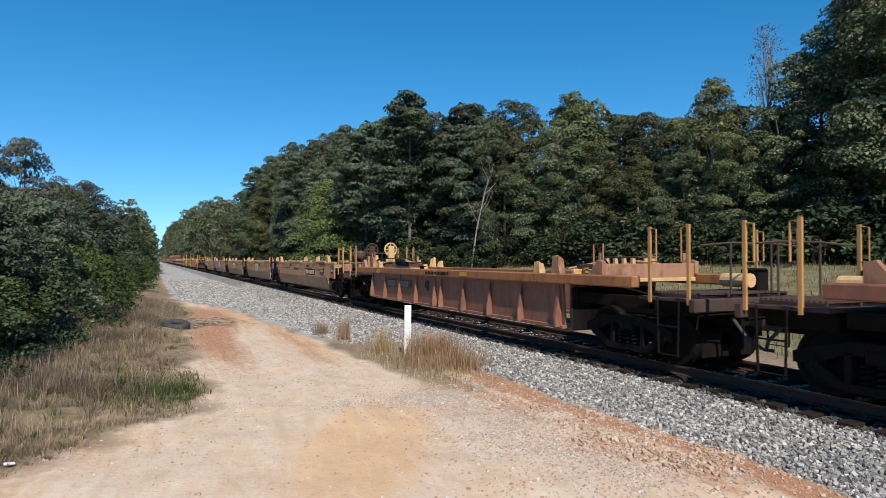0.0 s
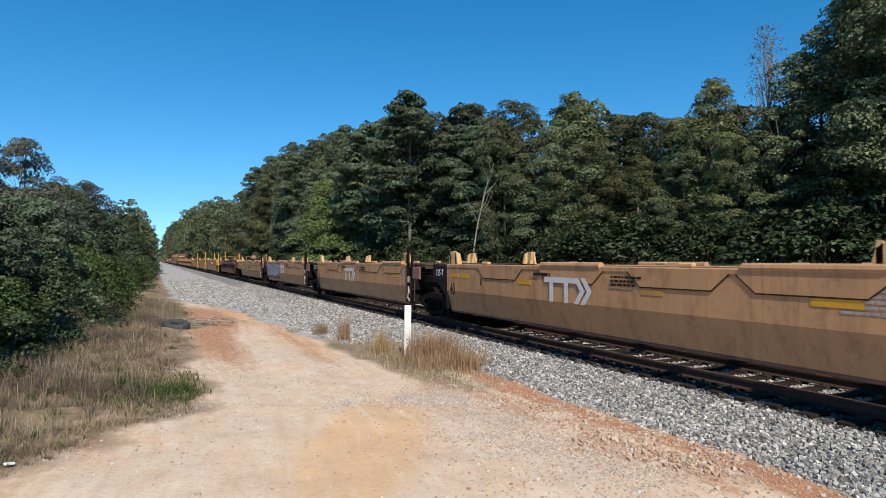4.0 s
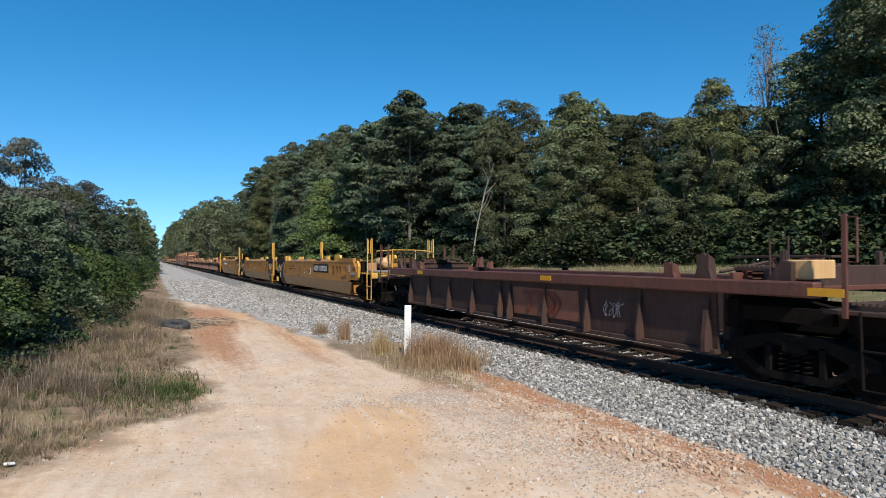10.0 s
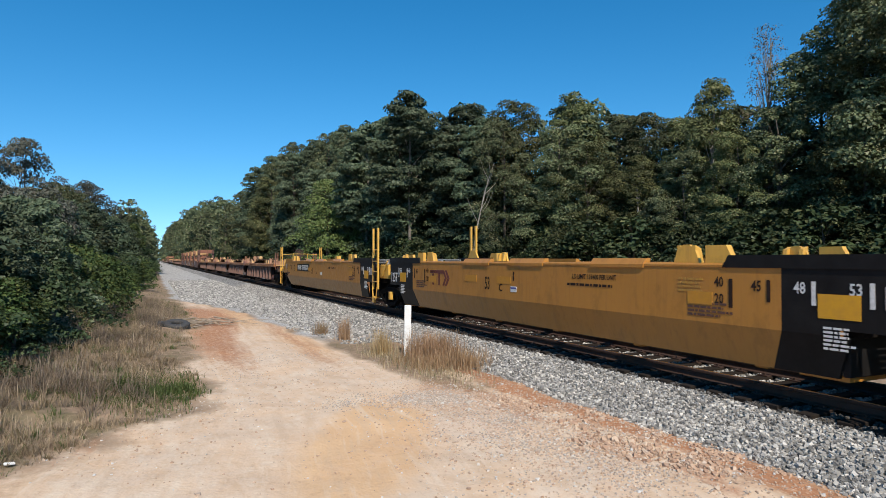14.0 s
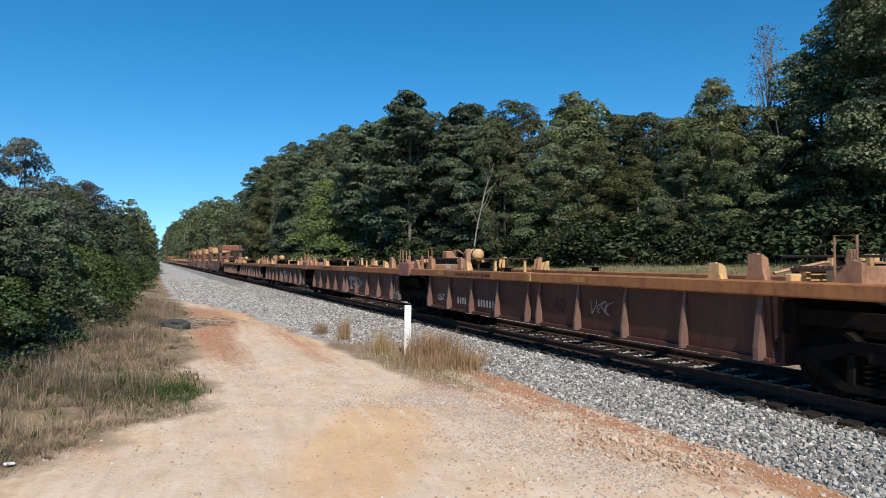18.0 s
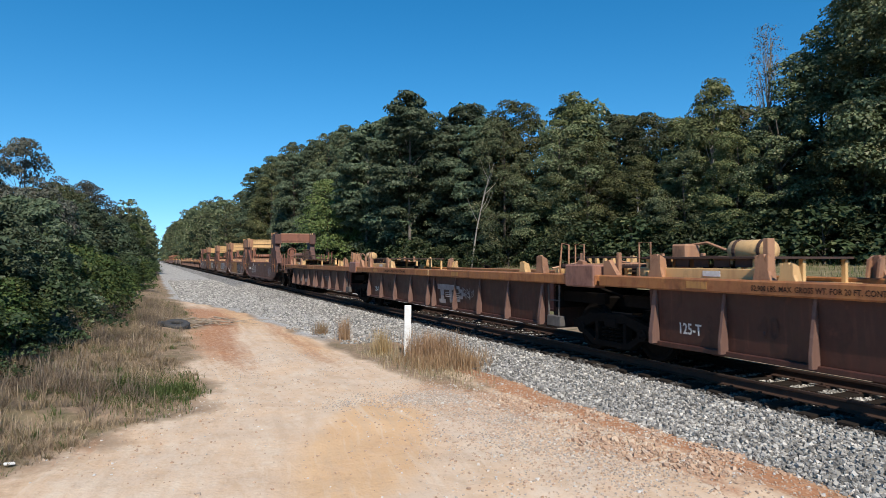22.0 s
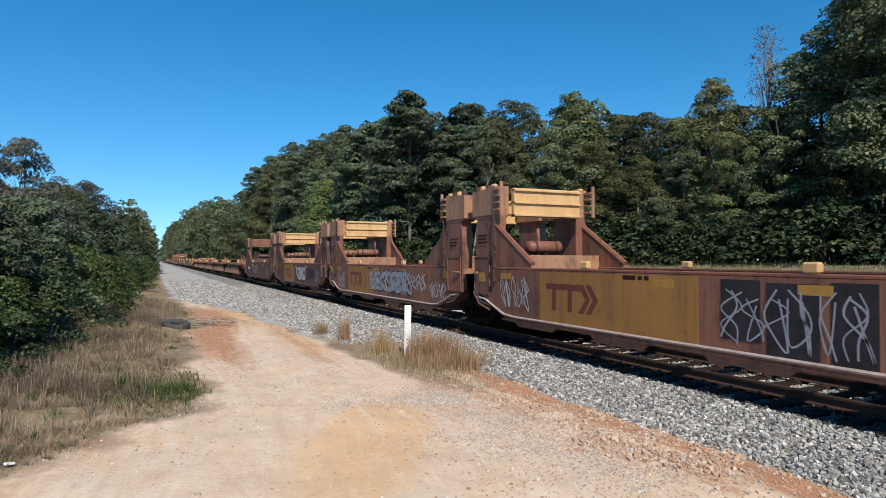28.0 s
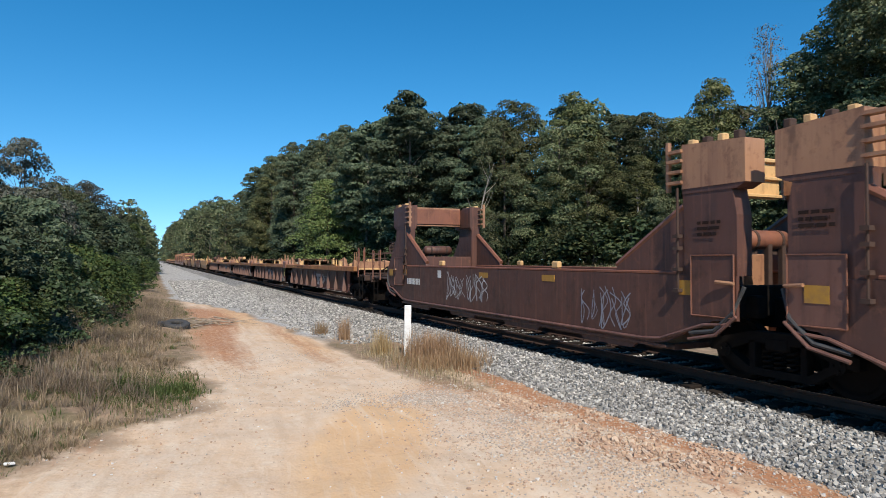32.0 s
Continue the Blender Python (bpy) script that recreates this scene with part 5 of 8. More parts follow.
def side_frame_mesh(s):
    f = Form()
    outer = [(-1.2, 0.62), (-1.2, 0.46), (-1.02, 0.44), (-0.55, 0.17), (0.55, 0.17), (1.02, 0.44), (1.2, 0.46), (1.2, 0.62), (0.95, 0.70), (0.4, 0.83), (-0.4, 0.83), (-0.95, 0.70)]
    x0, x1 = (-1.13, -0.97) if s < 0 else (0.97, 1.13)
    # upper arch, lower chord and columns, leaving the windows open
    f.prism([(-1.2, 0.62), (-1.2, 0.46), (-0.95, 0.46), (-0.45, 0.66), (0.45, 0.66), (0.95, 0.46), (1.2, 0.46), (1.2, 0.62), (0.95, 0.70), (0.4, 0.83), (-0.4, 0.83), (-0.95, 0.70)], 0, x0, x1)
    f.prism([(-1.0, 0.47), (-0.55, 0.17), (0.55, 0.17), (1.0, 0.47), (0.86, 0.50), (0.48, 0.28), (-0.48, 0.28), (-0.86, 0.50)], 0, x0, x1)
    for y in (-0.42, 0.42):
        f.box(x0, x1, y - 0.05, y + 0.05, 0.26, 0.70, 0.01)
    me = f.mesh("side_frame")
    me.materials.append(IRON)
    return me


SIDE_FRAMES = {s: side_frame_mesh(s) for s in (-1, 1)}


def spring_mesh():
    pts = [(0.075 * math.cos(2 * math.pi * k / 8), 0.075 * math.sin(2 * math.pi * k / 8), 0.28 + 0.30 * k / 32) for k in range(33)]
    me = Form().tube(pts, 0.018, 4).mesh("spring")
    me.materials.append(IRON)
    return me


SPRING = spring_mesh()


def bolster_mesh():
    f = Form().box(-1.14, 1.14, -0.2, 0.2, 0.56, 0.76, 0.03)
    f.lathe([(0.2, 0.76), (0.2, 0.86)], 2, (0, 0, 0), 16)
    for s in (-1, 1):
        f.box(0.55 * s - 0.06, 0.55 * s + 0.06, -0.62, 0.62, 0.42, 0.50)
        for y in (-0.38, 0.38):
            f.box(0.72 * s - 0.05, 0.72 * s + 0.05, y - 0.04, y + 0.04, 0.3, 0.6)
    me = f.mesh("bolster")
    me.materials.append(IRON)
    return me


BOLSTER = bolster_mesh()


def rigging_mesh():
    """Brake beams, push rods, levers and the guards between the wheels."""
    # also closes the gap, so no lit ground shows between the wheels
    f = Form()
    for s in (-1, 1):
        f.box(-0.72, 0.72, s * 0.42 - 0.05, s * 0.42 + 0.05, 0.22, 0.46, 0.02)
        f.box(-0.62, 0.62, s * 1.36 - 0.04, s * 1.36 + 0.04, 0.16, 0.62, 0.02)
        f.tube([(s * 0.25, -1.3, 0.5), (s * 0.25, 1.3, 0.5)], 0.03, 6)
        f.box(s * 0.5 - 0.03, s * 0.5 + 0.03, -1.3, 1.3, 0.30, 0.62, 0.01)
    f.box(-0.18, 0.18, -1.4, 1.4, 0.36, 0.70, 0.03)
    return f.mesh("brake_rigging")


RIGGING = rigging_mesh()


def add_truck(car, y, turning=True):
    """A two-axle truck under a car: side frames, bolster, springs and two wheelsets."""
    truck = part("truck", BOLSTER, IRON, car, "grimy cast-steel truck with shade darkened into its colour")
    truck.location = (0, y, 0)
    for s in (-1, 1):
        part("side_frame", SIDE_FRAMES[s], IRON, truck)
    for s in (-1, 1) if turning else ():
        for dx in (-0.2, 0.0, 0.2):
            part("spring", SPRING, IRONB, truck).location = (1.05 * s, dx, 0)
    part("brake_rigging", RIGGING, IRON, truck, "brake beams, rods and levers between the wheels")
    for dy in (-0.915, 0.915):
        w = part("wheelset", WHEELSET, WHEEL, truck, "steel wheels on an axle")
        w.location = (0, dy, WHEEL_R)
        if turning:
            WHEELSETS.append((w, dy))


def add_coupler(car, y, way):
    """Coupler, end sill, hose and uncoupling lever at a car's end; way -1 points to the front."""
    f = Form().box(-0.09, 0.09, y - way * 1.0, y - way * 0.25, 0.76, 0.96, 0.02)
    f.box(-0.16, 0.14, y - way * 0.30, y - way * 0.02, 0.72, 1.0, 0.04)
    f.prism([(-0.16, y - way * 0.12), (-0.2, y + way * 0.08), (-0.08, y + way * 0.12), (-0.02, y - way * 0.05)] if way > 0 else [(0.16, y - way * 0.12), (0.2, y + way * 0.08), (0.08, y + way * 0.12), (0.02, y - way * 0.05)], 2, 0.74, 0.98)
    part("coupler", f, IRONB, car, "rusty knuckle coupler")
    part("air_hose", Form().tube([(-0.4, y - way * 0.5, 0.9), (-0.42, y - way * 0.2, 0.6), (-0.25, y - way * 0.02, 0.42), (-0.1, y + way * 0.05, 0.4)], 0.03, 6), RUBBER, car, "black rubber air hose")
    part("uncoupling_lever", Form().tube([(0, y - way * 0.3, 1.02), (-0.6, y - way * 0.4, 1.0), (-1.25, y - way * 0.45, 0.98), (-1.3, y - way * 0.45, 0.75)], 0.014, 5), IRON, car)


def add_hoop(car, x, y0, y1, z0, z1, mat, name="grab_post", rung=0.02):
    """A tall hand-hold: a flat post with a round bar beside it."""
    f = Form().box(x - 0.02, x + 0.02, y0 - 0.034, y0 + 0.034, z0, z1, 0.005)
    f.tube([(x, y0, z1 - 0.62), (x, y1, z1 - 0.62), (x, y1, z1 - 0.05), (x, y0, z1 - 0.03)], rung * 0.75, 6)
    return part(name, f, mat, car)


def add_step(car, x, y, z0, z1, mat, w=0.45):
    """A stirrup step hanging below the deck."""
    f = Form().tube([(x, y - w / 2, z1), (x, y - w / 2 + 0.03, z0), (x, y + w / 2 - 0.03, z0), (x, y + w / 2, z1)], 0.022, 6)
    f.tube([(x, y - w / 2, (z0 + z1) / 2), (x, y + w / 2, (z0 + z1) / 2)], 0.016, 5)
    return part("step", f, mat, car)


def add_guide(car, x, y, z, mat, tall=0.34, ln=0.62):
    """A container guide on the top chord: two leaning cheeks with a sloped plate between."""
    s = 1 if x > 0 else -1
    ob = part("container_guide", Form().prism([(y - ln / 2, z), (y + ln / 2, z), (y + ln / 2 - 0.08, z + tall * 0.7), (y + ln * 0.12, z + tall), (y - ln * 0.12, z + tall), (y - ln / 2 + 0.08, z + tall * 0.7)], 0, x - 0.03, x + 0.03), mat, car, "chalky painted container guide")
    part("guide_plate", Form().prism([(x + s * 0.03, z), (x - s * 0.16, z), (x - s * 0.10, z + tall * 0.8), (x + s * 0.03, z + tall * 0.97)], 1, y - ln * 0.36, y - ln * 0.22), mat, ob)
    part("guide_plate", Form().prism([(x + s * 0.03, z), (x - s * 0.16, z), (x - s * 0.10, z + tall * 0.8), (x + s * 0.03, z + tall * 0.97)], 1, y + ln * 0.22, y + ln * 0.36), mat, ob)
    return ob


def add_tank(car, x, y, z, r, ln, mat, along="y"):
    """An air reservoir with domed ends, straps and feet."""
    prof = [(r * 0.25, -ln / 2), (r * 0.75, -ln / 2 + r * 0.15), (r, -ln / 2 + r * 0.45), (r, ln / 2 - r * 0.45), (r * 0.75, ln / 2 - r * 0.15), (r * 0.25, ln / 2)]
    tank = smooth(part("air_tank", Form().lathe(prof, 1 if along == "y" else 0, (x, y, z + r + 0.08), 18), mat, car, "painted air reservoir"))
    for k in (-0.28, 0.28):
        yy, xx = (y + k * ln, x) if along == "y" else (y, x + k * ln)
        part("strap", Form().lathe([(r + 0.012, -0.03), (r + 0.012, 0.03)], 1 if along == "y" else 0, (xx, yy, z + r + 0.08), 18), IRONB, tank)
        part("saddle", Form().box(xx - r * 0.7, xx + r * 0.7, yy - 0.04, yy + 0.04, z, z + r * 0.5), IRONB, tank)
    return tank


def add_brake_wheel(car, x, y, z, way, mat):
    w = Form()
    R = 0.28
    ring = [(x + R * math.cos(2 * math.pi * k / 20), y, z + R * math.sin(2 * math.pi * k / 20)) for k in range(21)]
    w.tube(ring, 0.036, 6, caps=False)
    w.lathe([(0.07, -0.05), (0.07, 0.05)], 1, (x, y, z), 12)
    for k in range(8):
        a = 2 * math.pi * k / 8
        w.tube([(x, y, z), (x + R * math.cos(a), y, z + R * math.sin(a))], 0.026, 5)
    part("brake_wheel", w, mat, car, "spoked hand-brake wheel")
    part("brake_stand", Form().box(x - 0.14, x + 0.14, y - way * 0.06 - 0.08, y - way * 0.06 + 0.08, z - 0.75, z + 0.16, 0.02), mat, car)


def add_walkway(car, y0, y1, z, mat, half=1.15, rails=True):
    """A perforated walkway across the car on two beams."""
    f = Form()
    for x in (-half, -half / 3, half / 3, half):
        f.box(x - 0.02, x + 0.02, y0, y1, z - 0.05, z + 0.001)
    k = y0
    while k < y1 - 0.02:
        f.box(-half, half, k, k + 0.035, z, z + 0.03)
        k += 0.085
    ob = part("walkway", f, mat, car, "slatted steel walkway")
    if rails:
        b = Form()
        for yy in (y0 + 0.04, y1 - 0.04):
            b.box(-half, half, yy - 0.03, yy + 0.03, z - 0.16, z - 0.05)
        part("beam", b, mat, ob)
    return ob


def box_logo(car, x, y, z, h, mat):
    """The maker's mark as plain shapes: a long cap over two stems, and two chevrons."""
    f = Form()
    for k in (0, 1):
        yy = y + h * (1.25 - 1.0 * k)
        f.box(x - 0.002, x + 0.002, yy - h * 0.13, yy + h * 0.13, z - h / 2, z + h * 0.28)
    f.box(x - 0.002, x + 0.002, y - h * 0.45, y + h * 1.75, z + h * 0.28, z + h / 2)
    for k in (0, 1):
        c = y - h * (0.62 + 0.42 * k)
        f.prism([(c + h * 0.36, z + h / 2), (c + h * 0.08, z + h / 2), (c - h * 0.32, z), (c - h * 0.04, z)], 0, x - 0.003, x + 0.001)
        f.prism([(c - h * 0.04, z - 0.001), (c - h * 0.32, z - 0.001), (c + h * 0.08, z - h / 2), (c + h * 0.36, z - h / 2)], 0, x - 0.003, x + 0.001)
    return part("logo", f, mat, car, "large painted maker's mark")


def scribble(car, x, y, z, w, h, mat, seed, stroke=0.05, loops=7, name="graffiti", label="spray-painted loops and strokes"):
    """Spray-paint scrawl: a row of made-up signs, each of two or three bent strokes, that spell nothing."""
    r = random.Random(seed)
    f = Form()
    for k in range(loops):
        cy = y + w / 2 - (k + 0.5) * w / loops
        lw, lean = w / loops * 0.55, r.uniform(-0.15, 0.15)
        hh = h * r.uniform(0.75, 1.05)
        for stroke_no in range(r.choice((2, 2, 3))):
            knots = [(r.choice((-0.9, -0.5, 0, 0.5, 0.9)), (0.5 - j / 3) * r.uniform(0.8, 1.15)) for j in range(4)]
            if r.random() < 0.4:
                knots.append(knots[0])
            pts = []
            for j in range(len(knots) - 1):
                p0, p1, p2, p3 = knots[max(0, j - 1)], knots[j], knots[j + 1], knots[min(len(knots) - 1, j + 2)]
                for q in range(5):
                    t = q / 5
                    c = [0.5 * (2 * p1[i] + (p2[i] - p0[i]) * t + (2 * p0[i] - 5 * p1[i] + 4 * p2[i] - p3[i]) * t * t + (3 * p1[i] - p0[i] - 3 * p2[i] + p3[i]) * t ** 3) for i in (0, 1)]
                    pts.append((cy + lw * (c[0] + lean * c[1]), z + hh * c[1]))
            f.ribbon(pts, stroke * r.uniform(0.6, 1.1), x - 0.0004 * k - 0.0001 * stroke_no)
    return part(name, f, mat, car, label)


def throw_up(car, x, y, z, w, h, fill, line, seed, count=5, fat=0.24, rim=0.035):
    """Fat rounded spray-painted forms with an outline; abstract bends that spell nothing."""
    r = random.Random(seed)
    for k in range(count):
        cy, cw = y + w / 2 - (k + 0.5) * w / count, w / count * 0.85
        hh, tip = h / 2 * r.uniform(0.8, 1.0) - fat / 2, r.uniform(-0.3, 0.3)
        a, b, u, v = r.choice((2, 3)), r.choice((1, 2, 3)), r.uniform(0, 6.28), r.uniform(0, 6.28)
        pts = []
        for q in range(34):
            t = 6.28 * q / 36
            c = (math.sin(a * t + u), math.cos(b * t + v))
            pts.append((cy - cw * (c[0] + tip * c[1]), z + hh * c[1]))
        for mat, wide, deep in ((line, fat + 2 * rim, 0.0), (fill, fat, 0.0016)):
            f = Form()
            f.ribbon(pts, wide, x - deep - 0.0032 * k)
            f.v = [(p[0] - 0.00002 * i, p[1], p[2]) for i, p in enumerate(f.v)]
            part("graffiti", f, mat, car, "fat rounded spray-painted form")


def blob(car, x, y, z, w, h, mat, seed, lumps_n=6, label="broad spray-painted patch"):
    r = random.Random(seed)
    pts = []
    for k in range(48):
        a = 2 * math.pi * k / 48
        q = 1 + 0.13 * math.sin(lumps_n * a + seed) + 0.05 * math.sin(11 * a)
        c, s = math.cos(a), math.sin(a)
        pts.append((y + w / 2 * q * math.copysign(abs(c) ** 0.6, c), z + h / 2 * q * math.copysign(abs(s) ** 0.6, s)))
    f = Form().add([(x, *p) for p in pts], [tuple(range(48))])
    return part("graffiti", f, mat, car, label)


def strip(car, x, y, z, w, h, mat=None):
    return part("reflector", Form().box(x - 0.003, x + 0.003, y - w / 2, y + w / 2, z - h / 2, z + h / 2), mat or REFLECT, car, "yellow reflective strip")


def begin_car(kind, y0, y1, label, group):
    car = tagged(new("well_car"), label, "freight car", group)
    car["length"] = y1 - y0
    car.location = (TRACK_X, (y0 + y1) / 2, RAIL_Z)
    CARS.append((car, (y0 + y1) / 2))
    return car, (y1 - y0) / 2


def crossbearers(car, a0, a1, n, mat, half, z0=0.40):
    for k in range(n):
        y = a0 + (a1 - a0) * (k + 0.5) / n
        part("crossbearer", Form().box(-half, half, y - 0.12, y + 0.12, z0 - 0.06, z0 + 0.1, 0.02), mat, car)
    for k in (-1, 1):
        y = (a0 + 0.35) if k < 0 else (a1 - 0.35)
        part("well_floor", Form().box(-half, half, y - 0.35, y + 0.35, z0 - 0.05, z0 + 0.04), mat, car)


def end_frame(car, y_end, y_well, mat, dark, z_top, low=0.8, half=1.28):
    """The closed end of the well and the gooseneck frame over the truck; y_end is the joint's side."""
    s = 1 if y_end > y_well else -1
    part("well_end", Form().box(-half, half, y_well - 0.05, y_well + 0.05, 0.38, z_top - 0.12, 0.01), mat, car)
    f = Form().box(-0.32, 0.32, min(y_well, y_end), max(y_well, y_end), low, z_top - 0.5, 0.03)
    f.box(-half, half, y_well + s * 0.1 - 0.12, y_well + s * 0.1 + 0.12, low + 0.05, z_top - 0.3, 0.02)
    yy = (y_well + y_end) / 2
    for x in (-0.95, 0.95):
        f.prism([(min(y_well, y_end), z_top - 0.62), (max(y_well, y_end), z_top - 0.62), (max(y_well, y_end), z_top - 0.4), (min(y_well, y_end), z_top - 0.4)], 0, x - 0.06, x + 0.06)
    part("end_frame", f, dark, car, "grimy gooseneck frame over the truck, shade in its colour")
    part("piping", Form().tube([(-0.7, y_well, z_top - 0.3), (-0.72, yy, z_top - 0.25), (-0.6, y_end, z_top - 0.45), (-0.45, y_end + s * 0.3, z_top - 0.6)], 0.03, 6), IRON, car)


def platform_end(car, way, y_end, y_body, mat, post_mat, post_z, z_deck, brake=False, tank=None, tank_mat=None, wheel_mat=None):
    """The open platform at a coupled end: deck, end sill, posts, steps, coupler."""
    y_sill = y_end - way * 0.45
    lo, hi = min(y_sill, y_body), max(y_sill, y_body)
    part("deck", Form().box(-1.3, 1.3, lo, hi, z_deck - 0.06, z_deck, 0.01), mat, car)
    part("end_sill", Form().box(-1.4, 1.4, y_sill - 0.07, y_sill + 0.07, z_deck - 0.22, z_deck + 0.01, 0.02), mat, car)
    # near-black block under the deck carries the shade there
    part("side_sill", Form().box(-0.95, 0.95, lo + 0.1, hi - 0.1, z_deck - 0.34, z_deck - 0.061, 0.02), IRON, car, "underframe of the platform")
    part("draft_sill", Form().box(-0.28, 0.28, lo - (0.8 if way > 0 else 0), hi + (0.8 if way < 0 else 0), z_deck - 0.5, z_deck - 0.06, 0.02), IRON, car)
    for s in (-1, 1):
        a, b = y_sill - way * 0.1, y_sill - way * (0.68 if post_z > 2.7 else 1.0)
        add_hoop(car, 1.36 * s, a, a - way * 0.16, z_deck - 0.1, post_z, post_mat)
        add_hoop(car, 1.36 * s, b, b + way * 0.16, z_deck - 0.1, post_z, post_mat)
        add_step(car, 1.38 * s, (a + b) / 2, 0.28, z_deck, post_mat if post_z > 2.7 else IRON, 0.58 if post_z > 2.7 else 0.5)
    add_coupler(car, y_end, way)
    f = Form().tube([(-1.2, y_sill, z_deck + 0.9), (-0.5, y_sill, z_deck + 0.95), (0.5, y_sill, z_deck + 0.95), (1.2, y_sill, z_deck + 0.9)], 0.02, 6)
    f.tube([(0.5, y_sill, z_deck), (0.5, y_sill, z_deck + 0.95)], 0.02, 6)
    f.tube([(-0.5, y_sill, z_deck), (-0.5, y_sill, z_deck + 0.95)], 0.02, 6)
    part("end_rail", f, mat, car)
    add_walkway(car, lo + 0.15, hi - 0.15, z_deck + 0.06, GALV if post_z > 2.7 else IRONB, 1.1, False)
    ym = (y_sill + y_body) / 2
    part("brake_cylinder", Form().lathe([(0.13, -0.3), (0.13, 0.3)], 1, (0.45, ym, z_deck + 0.28), 12), tank_mat or IRONB, car)
    part("valve", Form().box(0.75, 1.05, ym - 0.2, ym + 0.2, z_deck + 0.05, z_deck + 0.5, 0.03), IRON, car)
    if brake:
        add_brake_wheel(car, 0.3, y_sill - way * 0.85, z_deck + 1.12, way, wheel_mat or IRONB)
        part("gear_case", Form().box(0.1, 0.62, y_sill - way * 0.8 - 0.22, y_sill - way * 0.8 + 0.22, z_deck + 0.1, z_deck + 0.62, 0.05).tube([(0.5, y_sill - way * 0.7, z_deck + 0.6), (0.75, y_sill - way * 0.9, z_deck + 0.7), (0.95, y_sill - way * 1.1, z_deck + 0.2)], 0.035, 6).tube([(-0.6, y_sill - way * 0.4, z_deck + 0.1), (-0.2, y_sill - way * 0.5, z_deck + 0.35), (0.2, y_sill - way * 0.6, z_deck + 0.3)], 0.03, 6), IRON, car, "dark brake gear")
    if tank:
        part("equipment_box", Form().box(-1.05, -0.65, y_body + way * 0.15 - 0.2, y_body + way * 0.15 + 0.2, z_deck, z_deck + 0.42, 0.03), BUFF, car, "rusty tan equipment box")
        add_tank(car, -0.1, y_body - way * 0.5, tank, 0.24, 1.3, tank_mat)


def wells(L2, front, rear, joint_in, couple_in):
    """The well's two ends."""
    return -L2 + (couple_in if front == "c" else joint_in), L2 - (couple_in if rear == "c" else joint_in)


def trucks_for(car, L2, front, rear, turning=True, front_in=2.35, rear_in=2.35):
    if front == "c":
        add_truck(car, -L2 + front_in, turning)
    add_truck(car, L2 - rear_in if rear == "c" else L2, turning)


